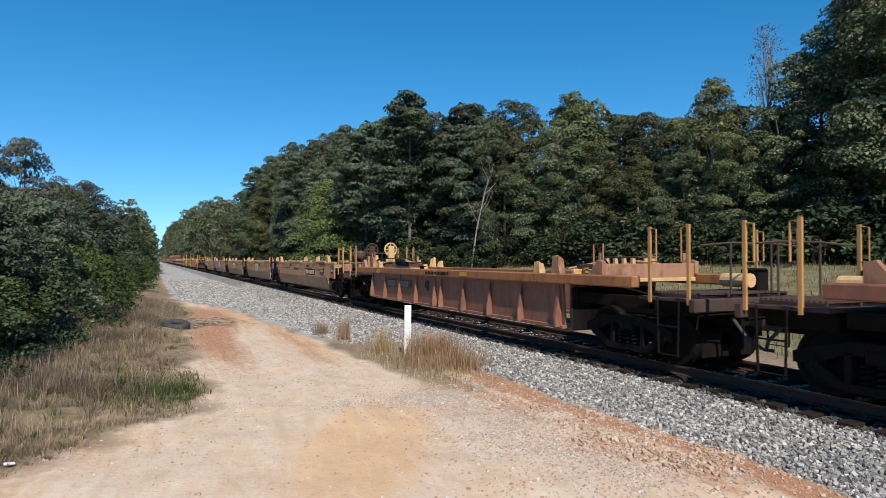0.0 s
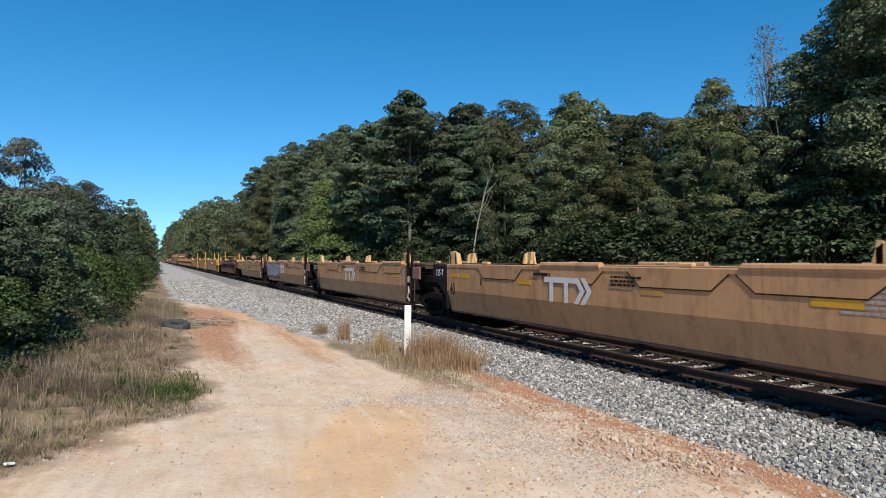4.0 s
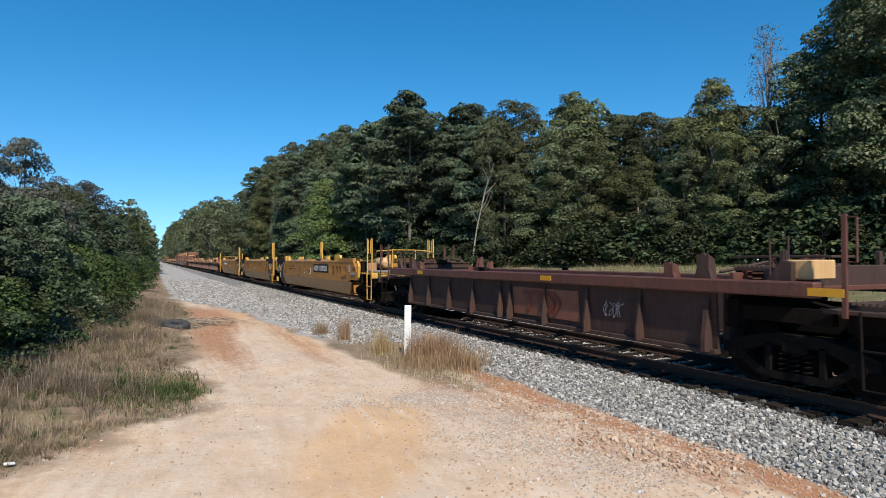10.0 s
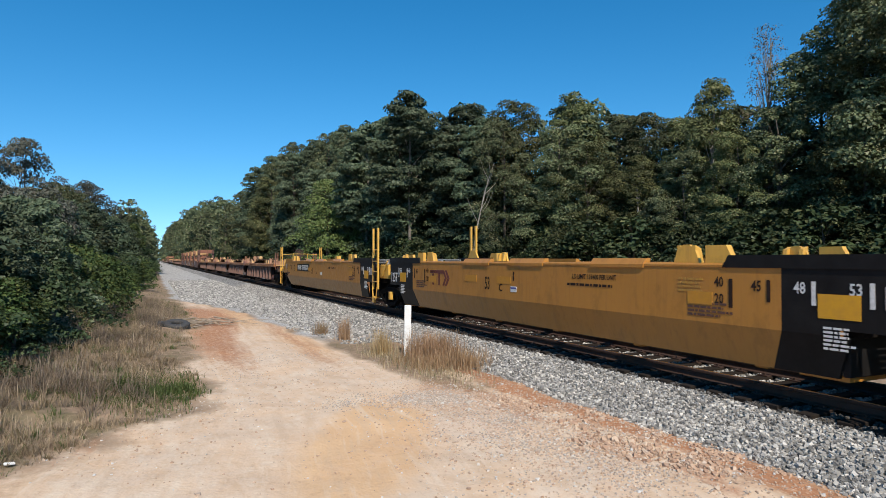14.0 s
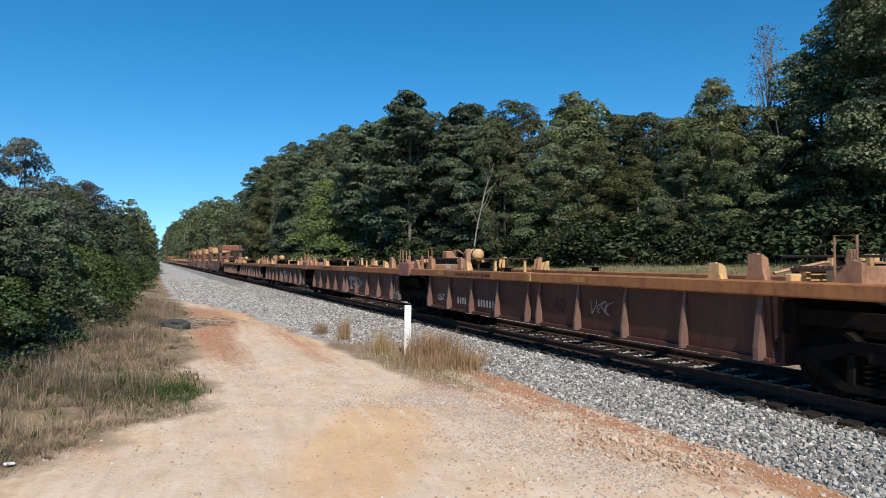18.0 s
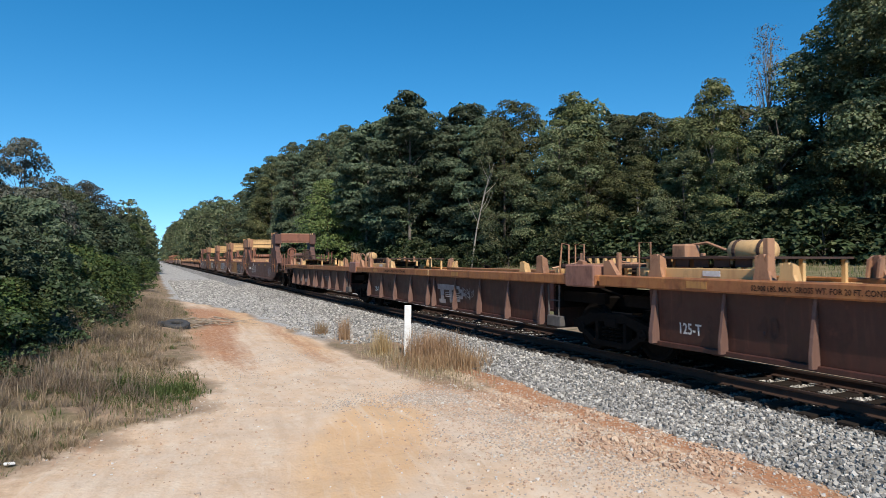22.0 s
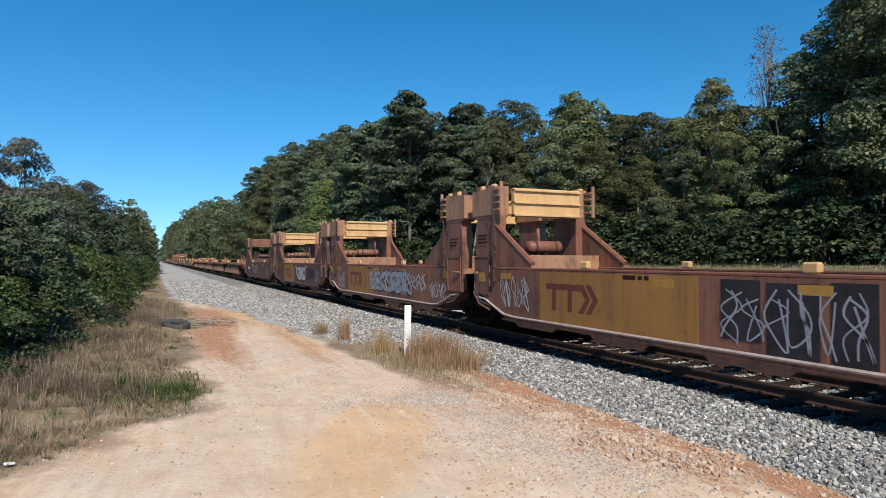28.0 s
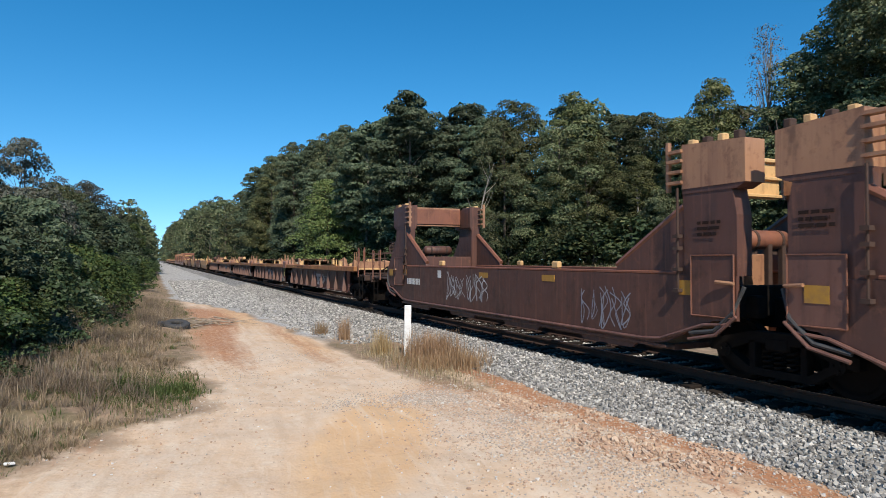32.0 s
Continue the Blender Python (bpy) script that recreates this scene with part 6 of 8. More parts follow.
# ---- smooth-sided car
def smooth_car(y0, y1, front, rear, paint=None, marks=None, turning=True, detail=True):
    paint = paint or TAN
    car, L2 = begin_car("smooth", y0, y1, "empty faded tan smooth-sided container well car", "well cars of the passing train")
    a, b = wells(L2, front, rear, 1.72, 3.5)
    zt, zb, zm = 1.78, 0.42, 1.00
    ua, ub = (a if front != "c" else -L2 + 1.85), (b if rear != "c" else L2 - 1.85)
    for s in (-1, 1):
        f = Form()
        f.prism([(ua, zm), (ub, zm), (ub, zt - 0.1), (ua, zt - 0.1)], 0, s * HW, s * (HW - 0.05))
        # the lower skirt leans in
        q = [(s * HW, a, zm), (s * HW, b, zm), (s * (HW - 0.17), b, zb), (s * (HW - 0.17), a, zb)]
        p = [(x - s * 0.05, y, z) for x, y, z in q]
        F = [(0, 1, 2, 3), (7, 6, 5, 4), (0, 4, 5, 1), (1, 5, 6, 2), (2, 6, 7, 3), (3, 7, 4, 0)]
        f.add(q + p, F if s > 0 else [t[::-1] for t in F])
        part("side_wall", f, paint, car)
        part("top_chord", Form().box(s * (HW + 0.015), s * (HW - 0.13), ua, ub, zt - 0.11, zt, 0.02), paint, car)
        part("bottom_rail", Form().box(s * (HW - 0.16), s * (HW - 0.28), a, b, zb - 0.05, zb + 0.0, 0.01), WORN, car)
        n = 4
        for k in range(n):
            y = max(a + 1.3, a + (b - a) * (k + 0.62) / (n + 0.3) - 1.1)
            w = 1.15
            part("hatch_plate", Form().prism([(y - w, zt - 0.08), (y + w, zt - 0.08), (y + w - 0.35, zt - 0.36), (y - w + 0.35, zt - 0.36)], 0, s * (HW + 0.016), s * HW), paint, car, "trapezoid patch plate below the chord")
            if detail:
                part("weld_line", Form().ribbon([(y - w, zt - 0.09), (y - w + 0.35, zt - 0.365), (y + w - 0.35, zt - 0.365), (y + w, zt - 0.09)], 0.022, s * (HW + 0.018)), INK, car)
            if k in (0, 2) and detail:
                part("roll_plate", Form().tube([(s * (HW - 0.03), y - w * 0.9, zt + 0.01), (s * (HW - 0.03), y + w * 0.9, zt + 0.01)], 0.075, 10), paint, car, "rounded cap on the chord")
            if detail:
                part("lashing_lug", Form().box(s * (HW - 0.11), s * HW, y - 0.75 + k * 0.5 - 0.16, y - 0.75 + k * 0.5 + 0.16, zt, zt + 0.075, 0.02), CREAM, car)
        for y in (a + 0.25, b - 0.25):
            add_guide(car, s * (HW - 0.12), y, zt, CREAM, 0.38, 0.6)
    crossbearers(car, a, b, 5, paint, 1.2)
    for way, kind, yw in ((-1, front, a), (1, rear, b)):
        ye = way * L2
        if kind == "c":
            end_frame(car, yw + way * 1.65, yw, paint, IRON, zt, 0.8)
            for s in (-1, 1):
                part("end_panel", Form().box(s * (HW + 0.012), s * (HW - 0.05), yw + way * 0.9, yw + way * 1.64, zt - 0.72, zt - 0.02, 0.02), BUFF, car, "rusty equipment panel")
                part("placard", Form().box(s * (HW + 0.018), s * (HW + 0.011), yw + way * 1.05, yw + way * 1.45, zt - 0.55, zt - 0.2), BLACKP, car, "black stencilled placard")
                small_print(4, 0.3, 0.035, WHITEP, car, s * (HW + 0.021), yw + way * 1.25, zt - 0.27, 3)
            platform_end(car, way, ye, yw + way * 1.65, NIGHT if way < 0 else BUFF, OLDYELLOW, 2.48, 1.28, True, zt + 0.02, DARKBROWN if way < 0 else BUFF)
        else:
            end_frame(car, ye - way * 0.3, yw, BLACKP, IRON, zt, 0.8)
            if way > 0:
                for s in (-1, 1):
                    part("end_panel", Form().box(s * (HW - 0.005), s * (HW - 0.06), yw, yw + 1.05, zt - 0.50, zt - 0.05, 0.01), BLACKP, car, "black-painted gooseneck panel")
                    part("panel_edge", Form().box(s * HW, s * (HW - 0.10), yw - 0.02, yw + 0.06, 0.45, zt - 0.06, 0.01), BLACKP, car)
                stencil("125-T", 0.27, WHITEP, car, -HW - 0.001, yw + 0.52, zt - 0.27, 0.85)
                part("gusset", Form().prism([(yw, 1.28), (yw + 1.0, 1.28), (yw + 0.55, 1.12), (yw, 0.75)], 0, -HW + 0.02, -HW + 0.06), BLACKP, car, "black-painted gusset plate")
                add_walkway(car, yw + 0.1, yw + 1.2, zt - 0.02, IRONB)
            else:
                for s in (-1, 1):
                    part("end_panel", Form().box(s * (HW - 0.02), s * (HW - 0.08), yw - 1.25, yw - 0.62, zt - 0.52, zt - 0.12, 0.02), RUSTPLATE, car, "rust-stained gooseneck panel")
                    part("panel_edge", Form().box(s * HW, s * (HW - 0.10), yw - 0.05, yw + 0.02, 0.45, zt - 0.06, 0.01), DARKBROWN, car)
                for y in (yw - 0.20, yw - 0.55):
                    part("grab_post", Form().box(-HW + 0.005, -HW + 0.075, y - 0.035, y + 0.035, 0.55, 2.32), IRON, car, "dark steel hand-hold post")
                for k in range(4):
                    part("rung", Form().tube([(-HW + 0.02, yw - 0.20, 0.6 + k * 0.4), (-HW + 0.02, yw - 0.55, 0.6 + k * 0.4)], 0.014, 5), IRON, car)
                add_step(car, -HW + 0.03, yw - 0.62, 0.5, 1.3, IRONB, 0.4)
                part("air_hose", Form().tube([(-HW + 0.02, yw - 0.3, 1.0), (-HW - 0.01, yw - 0.36, 0.78), (-HW - 0.01, yw - 0.26, 0.62), (-HW + 0.03, yw - 0.42, 0.50)], 0.035, 6), GREYP, car, "grey looped hose")
                part("release_box", Form().box(-HW + 0.0, -HW + 0.09, yw - 0.32, yw - 0.16, 1.12, 1.34, 0.02), GREYP, car)
                add_walkway(car, yw - 1.1, yw - 0.1, zt - 0.02, IRONB)
    x = -HW - 0.005
    near = b
    strip(car, x, near - 0.55, zt - 0.32, 0.5, 0.12)
    strip(car, x, near - 1.2, zt - 0.33, 0.45, 0.12)
    for k in (0.33, 0.66):
        strip(car, x, a + (b - a) * k, zt - 0.40 - 0.05 * (k < 0.4), 0.55, 0.11, OLDYELLOW if k < 0.5 else None)
    strip(car, x, a + 0.9, zt - 0.42, 0.7, 0.14)
    if marks:
        marks(car, x, a, b, zt)
    trucks_for(car, L2, front, rear, turning)
    return car


PIPEPALE = plain("pale_dusty_steel_pipe", (0.50, 0.41, 0.36), (0.30, 0.22, 0.19), 5.0, 0.6)
STEPGREY = plain("dirty_grey_paint", (0.12, 0.107, 0.10), (0.06, 0.052, 0.048), 6.0, 0.8)


# ---- ribbed low car
def ribbed_car(y0, y1, front, rear, chord=None, body=None, marks=None, turning=True, detail=True, tank="", posts=None, patch=REFLECT, front_in=3.55, rear_in=3.55, brake="front"):
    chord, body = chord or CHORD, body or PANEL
    # ribs take the sunlit tone, panels the shaded one
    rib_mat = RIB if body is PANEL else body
    fit, fit_dark = (NIGHTCHORD, NIGHT) if body is NIGHT else (CREAM, BUFF)
    car, L2 = begin_car("ribbed", y0, y1, "empty rust-brown ribbed container well car", "well cars of the passing train")
    a, b = wells(L2, front, rear, 1.72, 3.55)
    a += 0.23 if front == "a" else front_in - 3.55
    b += 0.40 if rear == "a" else 3.55 - rear_in
    zt, zb = 1.61, 0.46
    ca, cb = (-L2 + (1.8 if front == "c" else 0.05)), (L2 - ((1.8 if rear_in > 3 else 0.3) if rear == "c" else 0.05))
    n = 8
    for s in (-1, 1):
        part("top_chord", Form().box(s * HW, s * (HW - 0.20), ca, cb, zt - 0.22, zt, 0.025), chord, car, "heavy rust-streaked top chord")
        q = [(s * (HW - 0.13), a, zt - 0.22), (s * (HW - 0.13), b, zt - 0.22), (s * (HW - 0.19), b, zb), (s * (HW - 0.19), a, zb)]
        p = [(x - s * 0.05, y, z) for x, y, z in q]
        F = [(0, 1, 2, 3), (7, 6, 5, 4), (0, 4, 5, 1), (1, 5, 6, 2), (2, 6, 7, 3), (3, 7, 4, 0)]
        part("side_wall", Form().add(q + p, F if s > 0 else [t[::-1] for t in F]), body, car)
        part("bottom_rail", Form().box(s * (HW - 0.12), s * (HW - 0.28), a, b, zb - 0.06, zb + 0.02, 0.01), body, car)
        seg = ((b - a) / 2 - 0.39) / 4
        ys = [(a + b) / 2 + s2 * (0.24 + seg * k) for k in range(5) for s2 in (-1, 1)]
        for y in ys:
            wide = 0.05 if a + 1 < y < b - 1 else 0.09
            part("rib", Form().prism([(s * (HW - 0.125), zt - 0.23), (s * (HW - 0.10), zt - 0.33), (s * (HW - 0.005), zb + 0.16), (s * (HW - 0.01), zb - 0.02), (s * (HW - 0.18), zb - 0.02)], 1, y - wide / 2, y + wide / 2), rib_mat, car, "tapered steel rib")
        for y, kind in ((a + 0.2, front), (b - 0.2, rear)):
            deep = y > 0 and body is PANEL
            add_guide(car, s * (HW - 0.1), y, zt, fit_dark if s < 0 else fit, 0.40, 0.34)
            if deep:
                add_guide(car, s * (HW - 0.1), y - 2.15, zt, fit_dark, 0.38, 0.30)
            add_guide(car, s * (HW - 0.1), y + (0.75 if y < 0 else -2.55 if deep else -0.75), zt, fit, 0.26, 0.28)
        part("lashing_lug", Form().box(s * (HW - 0.16), s * (HW - 0.02), b - (b - a) * 0.42, b - (b - a) * 0.42 + 0.34, zt + 0.07, zt + 0.10), IRON, car)
        part("lug_foot", Form().box(s * (HW - 0.12), s * (HW - 0.06), b - (b - a) * 0.42 + 0.05, b - (b - a) * 0.42 + 0.29, zt, zt + 0.07), IRON, car)
    crossbearers(car, a, b, 5, body, 1.1)
    for way, kind, yw in ((-1, front, a), (1, rear, b)):
        ye = way * L2
        end_frame(car, ye - way * ((1.85 if way < 0 or rear_in > 3 else 0.6) if kind == "c" else 0.3), yw, body, IRON, zt, 0.78, 1.1)
        if kind == "c":
            platform_end(car, way, ye, ye - way * (1.8 if way < 0 or rear_in > 3 else 1.3), IRONB, posts or CHORDB, 2.42 if posts is None else 2.5, 1.25, (brake == "front") == (way < 0) and brake != "", None, fit, fit if brake == "rear" else None)
        # cream fittings on the end of the car
        lo, hi = min(yw, yw + way * 1.3), max(yw, yw + way * 1.3)
        reach = 2.2 if way > 0 and body is PANEL else 0.0
        part("end_plate", Form().box(-1.22, 1.22, lo - reach, hi, zt - 0.16, zt - 0.08, 0.01), fit, car, "chalky cream end plate")
        if reach and detail:
            side = part("side_plate", Form().box(-HW + 0.20, -HW + 0.24, yw - reach, yw - 0.2, zt - 0.08, zt + 0.16, 0.01), fit, car, "pale cream side plate of the end deck")
            part("notice", Form().box(-HW + 0.194, -HW + 0.199, yw - 1.5, yw - 1.15, zt + 0.03, zt + 0.12), WHITEP, side)
            shelf = part("shelf", Form().box(-1.15, 1.15, yw - reach + 0.1, yw + 0.4, zt + 0.31, zt + 0.35, 0.006), IRONB, car, "brown perforated shelf over the end deck")
            for x in (-1.05, 0.0, 1.05):
                for yy in (yw - reach + 0.2, yw - 0.9, yw + 0.3):
                    part("shelf_leg", Form().box(x - 0.035, x + 0.035, yy - 0.035, yy + 0.035, zt - 0.08, zt + 0.31), fit, shelf)
            for k in range(5):
                part("shelf_screen", Form().box(-1.12 + 0.03, -1.06, yw - reach + 0.25 + 0.42 * k, yw - reach + 0.55 + 0.42 * k, zt + 0.18, zt + 0.31), NIGHT, shelf)
        for s in (-1, 1):
            part("bracket", Form().prism([(yw + way * 0.9, zt), (yw + way * 1.3, zt), (yw + way * 1.3, zt + 0.26), (yw + way * 1.15, zt + 0.3)], 0, s * 1.3, s * 1.2), fit_dark, car)
        if detail:
            add_walkway(car, lo + 0.1, hi - 0.1, zt + 0.18, IRONB, 1.0)
            for s in (-1, 1):
                part("walkway_leg", Form().box(s * 0.95, s * 0.85, lo + 0.2, lo + 0.3, zt - 0.08, zt + 0.16), fit, car)
                part("walkway_leg", Form().box(s * 0.95, s * 0.85, hi - 0.3, hi - 0.2, zt - 0.08, zt + 0.16), fit, car)
        if detail:
            # pale cross members, perforated screens and pipes of the end
            for k, z1 in ((0.22, 0.10), (1.22, 0.22)):
                part("cross_member", Form().box(-1.22, 1.22, yw + way * k - 0.05, yw + way * k + 0.05, zt - 0.12, zt + z1, 0.012), fit if k < 1 else fit_dark, car, "chalky cream cross member")
            for x0 in (-0.95, -0.2, 0.55):
                screen = part("screen", Form().box(x0, x0 + 0.5, yw + way * 0.72 - 0.015, yw + way * 0.72 + 0.015, zt - 0.08, zt + 0.14), fit_dark, car, "perforated end screen")
                holes = Form()
                for hx in range(5):
                    for hz in range(3):
                        holes.box(x0 + 0.05 + 0.09 * hx, x0 + 0.10 + 0.09 * hx, yw + way * 0.72 - 0.0175, yw + way * 0.72 + 0.0175, zt - 0.055 + 0.062 * hz, zt - 0.02 + 0.062 * hz)
                part("perforation", holes, IRON, screen)
            part("pipe", Form().tube([(-1.1, yw - way * 0.1, zt + 0.1), (-0.4, yw + way * 0.2, zt + 0.26), (0.4, yw + way * 0.5, zt + 0.26), (1.05, yw + way * 0.6, zt + 0.12)], 0.028, 6), fit_dark, car)
            for s in (-1, 1):
                part("stanchion", Form().box(s * 1.12 - 0.04, s * 1.12 + 0.04, yw + way * 1.05 - 0.04, yw + way * 1.05 + 0.04, zt - 0.1, zt + 0.44, 0.01), fit_dark, car)
        if detail:
            # a long plank walkway on short cream posts, with clutter under it
            y0, y1 = (yw + 0.1, yw + 1.2) if way > 0 else (yw - 1.2, yw - 0.1)
            part("plank", Form().box(-0.28, 0.28, y0 - 0.7 * (way > 0), y1 + 0.7 * (way < 0), zt + 0.33, zt + 0.37, 0.005), IRONB, car, "weathered brown walkway plank")
            for k in range(4):
                yy = y0 + (y1 - y0) * (k + 0.5) / 4
                part("post", Form().box(-0.34, -0.26, yy - 0.035, yy + 0.035, zt - 0.08, zt + 0.33), fit, car)
            part("junction_box", Form().box(-1.05, -0.72, y0 + 0.15, y0 + 0.55, zt - 0.08, zt + 0.16, 0.02), fit, car)
            part("junction_box", Form().box(0.15, 0.6, y0 + 0.3, y0 + 0.8, zt - 0.08, zt + 0.24, 0.02), fit_dark, car)
            part("hose", Form().tube([(-0.9, y0 + 0.4, zt + 0.15), (-0.6, y0 + 0.7, zt + 0.30), (-0.2, y0 + 0.8, zt + 0.05), (0.5, y1, zt + 0.2)], 0.02, 6), IRON, car)
            part("grab_rail", Form().tube([(-1.15, y0 + 0.05, zt - 0.05), (-1.15, y0 + 0.05, zt + 0.62), (-1.15, y0 + 0.35, zt + 0.62), (-1.15, y0 + 0.35, zt - 0.05)], 0.016, 6), fit_dark, car)
        if (tank == "rear" and way > 0) or (tank == "front" and way < 0):
            yt = yw + way * (-1.45 if way > 0 else 0.9)
            add_tank(car, -0.45, yt, zt + 0.19, 0.18, 0.85, fit)
            part("bracket", Form().box(-1.1, -0.95, yt - way * 0.75 - 0.05, yt - way * 0.75 + 0.05, zt, zt + 0.62, 0.01), fit_dark, car)
            part("valve", Form().box(-0.9, -0.55, yt + 1.0, yt + 1.35, zt + 0.1, zt + 0.58, 0.03).tube([(-0.7, yt + 1.2, zt + 0.55), (-0.6, yt + 0.8, zt + 0.6), (-0.55, yt + 0.4, zt + 0.45)], 0.025, 6), fit_dark, car)
        if way < 0 and kind != "c":
            ye = -L2
            add_step(car, -HW + 0.12, a - 0.30, zb + 0.2, zt - 0.25, STEPGREY, 0.42)
            part("step_plate", Form().box(-HW + 0.06, -HW + 0.2, a - 0.62, a - 0.1, zb - 0.02, zb + 0.22, 0.02), STEPGREY, car)
            part("end_ladder", Form().tube([(-HW + 0.2, ye + 1.2, zt), (-HW + 0.2, ye + 1.2, zt + 0.62), (-HW + 0.2, ye + 1.45, zt + 0.66), (-HW + 0.2, ye + 1.55, zt)], 0.02, 6), fit_dark, car)
            part("end_block", Form().box(-HW - 0.02, -HW + 0.3, ye + 0.08, ye + 1.05, zt - 0.26, zt + 0.2, 0.03), RUSTPLATE, car, "rust-stained overlapping end block")
            part("end_block", Form().box(HW - 0.3, HW + 0.02, ye + 0.08, ye + 1.05, zt - 0.26, zt + 0.2, 0.03), RUSTPLATE, car, "rust-stained overlapping end block")
    x = -HW - 0.004
    for y in (a + (b - a) * 0.35, b - 1.2):
        strip(car, x, y, zt - 0.11, 0.42, 0.11, patch if body is not PANEL else OLDYELLOW)
    part("clean_mark", Form().box(x - 0.003, x + 0.003, (a + b) / 2 - 0.04, (a + b) / 2 + 0.04, zt - 0.2, zt - 0.02), fit, car)
    if marks:
        marks(car, x, a, b, zt)
    trucks_for(car, L2, front, rear, turning, 2.35, 2.35 if rear_in > 3 else 1.25)
    return car


# ---- long golden car
def long_car(y0, y1, front, rear, marks=None, turning=True):
    car, L2 = begin_car("long", y0, y1, "empty clean golden-yellow smooth-sided long container well car", "well cars of the passing train")
    a, b = wells(L2, front, rear, 1.95, 3.9)
    ua, ub = -L2 + (2.35 if front == "c" else 0.85), L2 - (2.35 if rear == "c" else 1.0)
    zt, zb, zm = 1.86, 0.35, 0.92
    for s in (-1, 1):
        lo = [(ua, 1.02), (a - (0.55 if front == "c" else 0.35), 1.02), (a, zm)]
        hi = [(b, zm), (b + (0.55 if rear == "c" else 0.35), 1.02), (ub, 1.02)]

        def skirt(y_a, y_b, ra=None, rb=None):
            # leaning skirt with its ends raked
            ra = ra if ra is not None else 0.75 if front == "c" and y_a == a else 0.25
            rb = rb if rb is not None else 0.75 if rear == "c" and y_b == b else 0.25
            q = [(s * HW, y_a - ra, zm), (s * HW, y_b + rb, zm), (s * (HW - 0.165), y_b, zb), (s * (HW - 0.165), y_a, zb)]
            p = [(x - s * 0.05, y, z) for x, y, z in q]
            F = [(0, 1, 2, 3), (7, 6, 5, 4), (0, 4, 5, 1), (1, 5, 6, 2), (2, 6, 7, 3), (3, 7, 4, 0)]
            return Form().add(q + p, F if s > 0 else [t[::-1] for t in F])
        spans = []
        ga, gb = (ua if front == "c" else -L2 + 2.75), (ub if rear == "c" else L2 - 3.2)
        upper = Form().prism([(ga, zm), (gb, zm), (gb, zt - 0.05), (ga, zt - 0.05)] if front != "c" and rear != "c" else
                             ([(ga, 1.02), (a - 0.55, 1.02), (a - 0.25, zm), (gb, zm), (gb, zt - 0.05), (ga + 0.5, zt - 0.05), (ga, 1.35)] if front == "c" else
                              [(ga, zm), (b + 0.25, zm), (b + 0.55, 1.02), (gb + 0.35, 1.10), (gb + 0.35, 1.25), (gb - 0.45, zt - 0.05), (ga, zt - 0.05)]), 0, s * HW, s * (HW - 0.05))
        wall = part("side_wall", upper, GOLD, car)
        sk = skirt(max(a, ga) if front == "c" else ga + 0.25, min(b, gb) if rear == "c" else gb - 0.25)
        part("side_skirt", sk, GOLD, car)
        if front != "c":
            part("end_wall", Form().prism([(ua, 1.0), (a, 1.0), (a, zm), (ga - 0.001, zm), (ga - 0.001, zt - 0.05), (ua, zt - 0.05)], 0, s * HW, s * (HW - 0.05)), BLACKP, car, "black-painted end of the side wall")
            f = skirt(a + 0.1, ga + 0.249, 0.25, -0.251)
            part("end_skirt", f, BLACKP, car, "black-painted end of the side wall")
        if rear != "c":
            part("end_wall", Form().prism([(ub, 1.0), (b, 1.0), (b, zm), (gb + 0.001, zm), (gb + 0.001, zt - 0.05), (ub, zt - 0.05)], 0, s * HW, s * (HW - 0.05)), BLACKP, car, "black-painted end of the side wall")
            f = skirt(gb - 0.249, b - 0.1, -0.251, 0.25)
            part("end_skirt", f, BLACKP, car, "black-painted end of the side wall")
        part("top_chord", Form().box(s * (HW + 0.012), s * (HW - 0.14), ga + (0.5 if front == "c" else 0), gb - (0.5 if rear == "c" else 0), zt - 0.09, zt, 0.03), GOLD, car)
        for way, ye in ((-1, ua), (1, ub)):
            e = front if way < 0 else rear
            y_in = ye - way * 2.9
            ye = ye - way * (0.52 if e == "c" else 0.0)
            capm = GOLD if e == "c" else BLACKP
            part("chord_cap", Form().prism([(ye, zt - 0.07), (ye, zt + 0.12), (y_in + way * 0.12, zt + 0.12), (y_in, zt - 0.07)], 0, s * (HW + 0.02), s * (HW - 0.13)), capm, car, "raised cap over the end of the chord")
        for y in (ua + 3.7, ub - 3.5):
            add_guide(car, s * (HW - 0.1), y, zt, YELLOW, 0.30, 0.55)
            part("guide_block", Form().prism([(y - 1.0, zt), (y - 0.45, zt), (y - 0.45, zt + 0.28), (y - 0.85, zt + 0.28)] if y < 0 else [(y + 0.45, zt), (y + 1.0, zt), (y + 0.85, zt + 0.28), (y + 0.45, zt + 0.28)], 0, s * (HW - 0.02), s * (HW - 0.13)), YELLOW, car)
        for k in (0.3, 0.48, 0.62):
            y = ua + (ub - ua) * k
            part("roll_plate", Form().prism([(s * (HW + 0.03), zt - 0.09), (s * (HW + 0.03), zt - 0.03), (s * (HW - 0.05), zt + 0.08), (s * (HW - 0.15), zt + 0.08), (s * (HW - 0.15), zt - 0.09)], 1, y - 0.75, y + 0.75), GOLD, car, "folded cap on the chord")
    crossbearers(car, a, b, 6, GOLD, 1.22, 0.36)
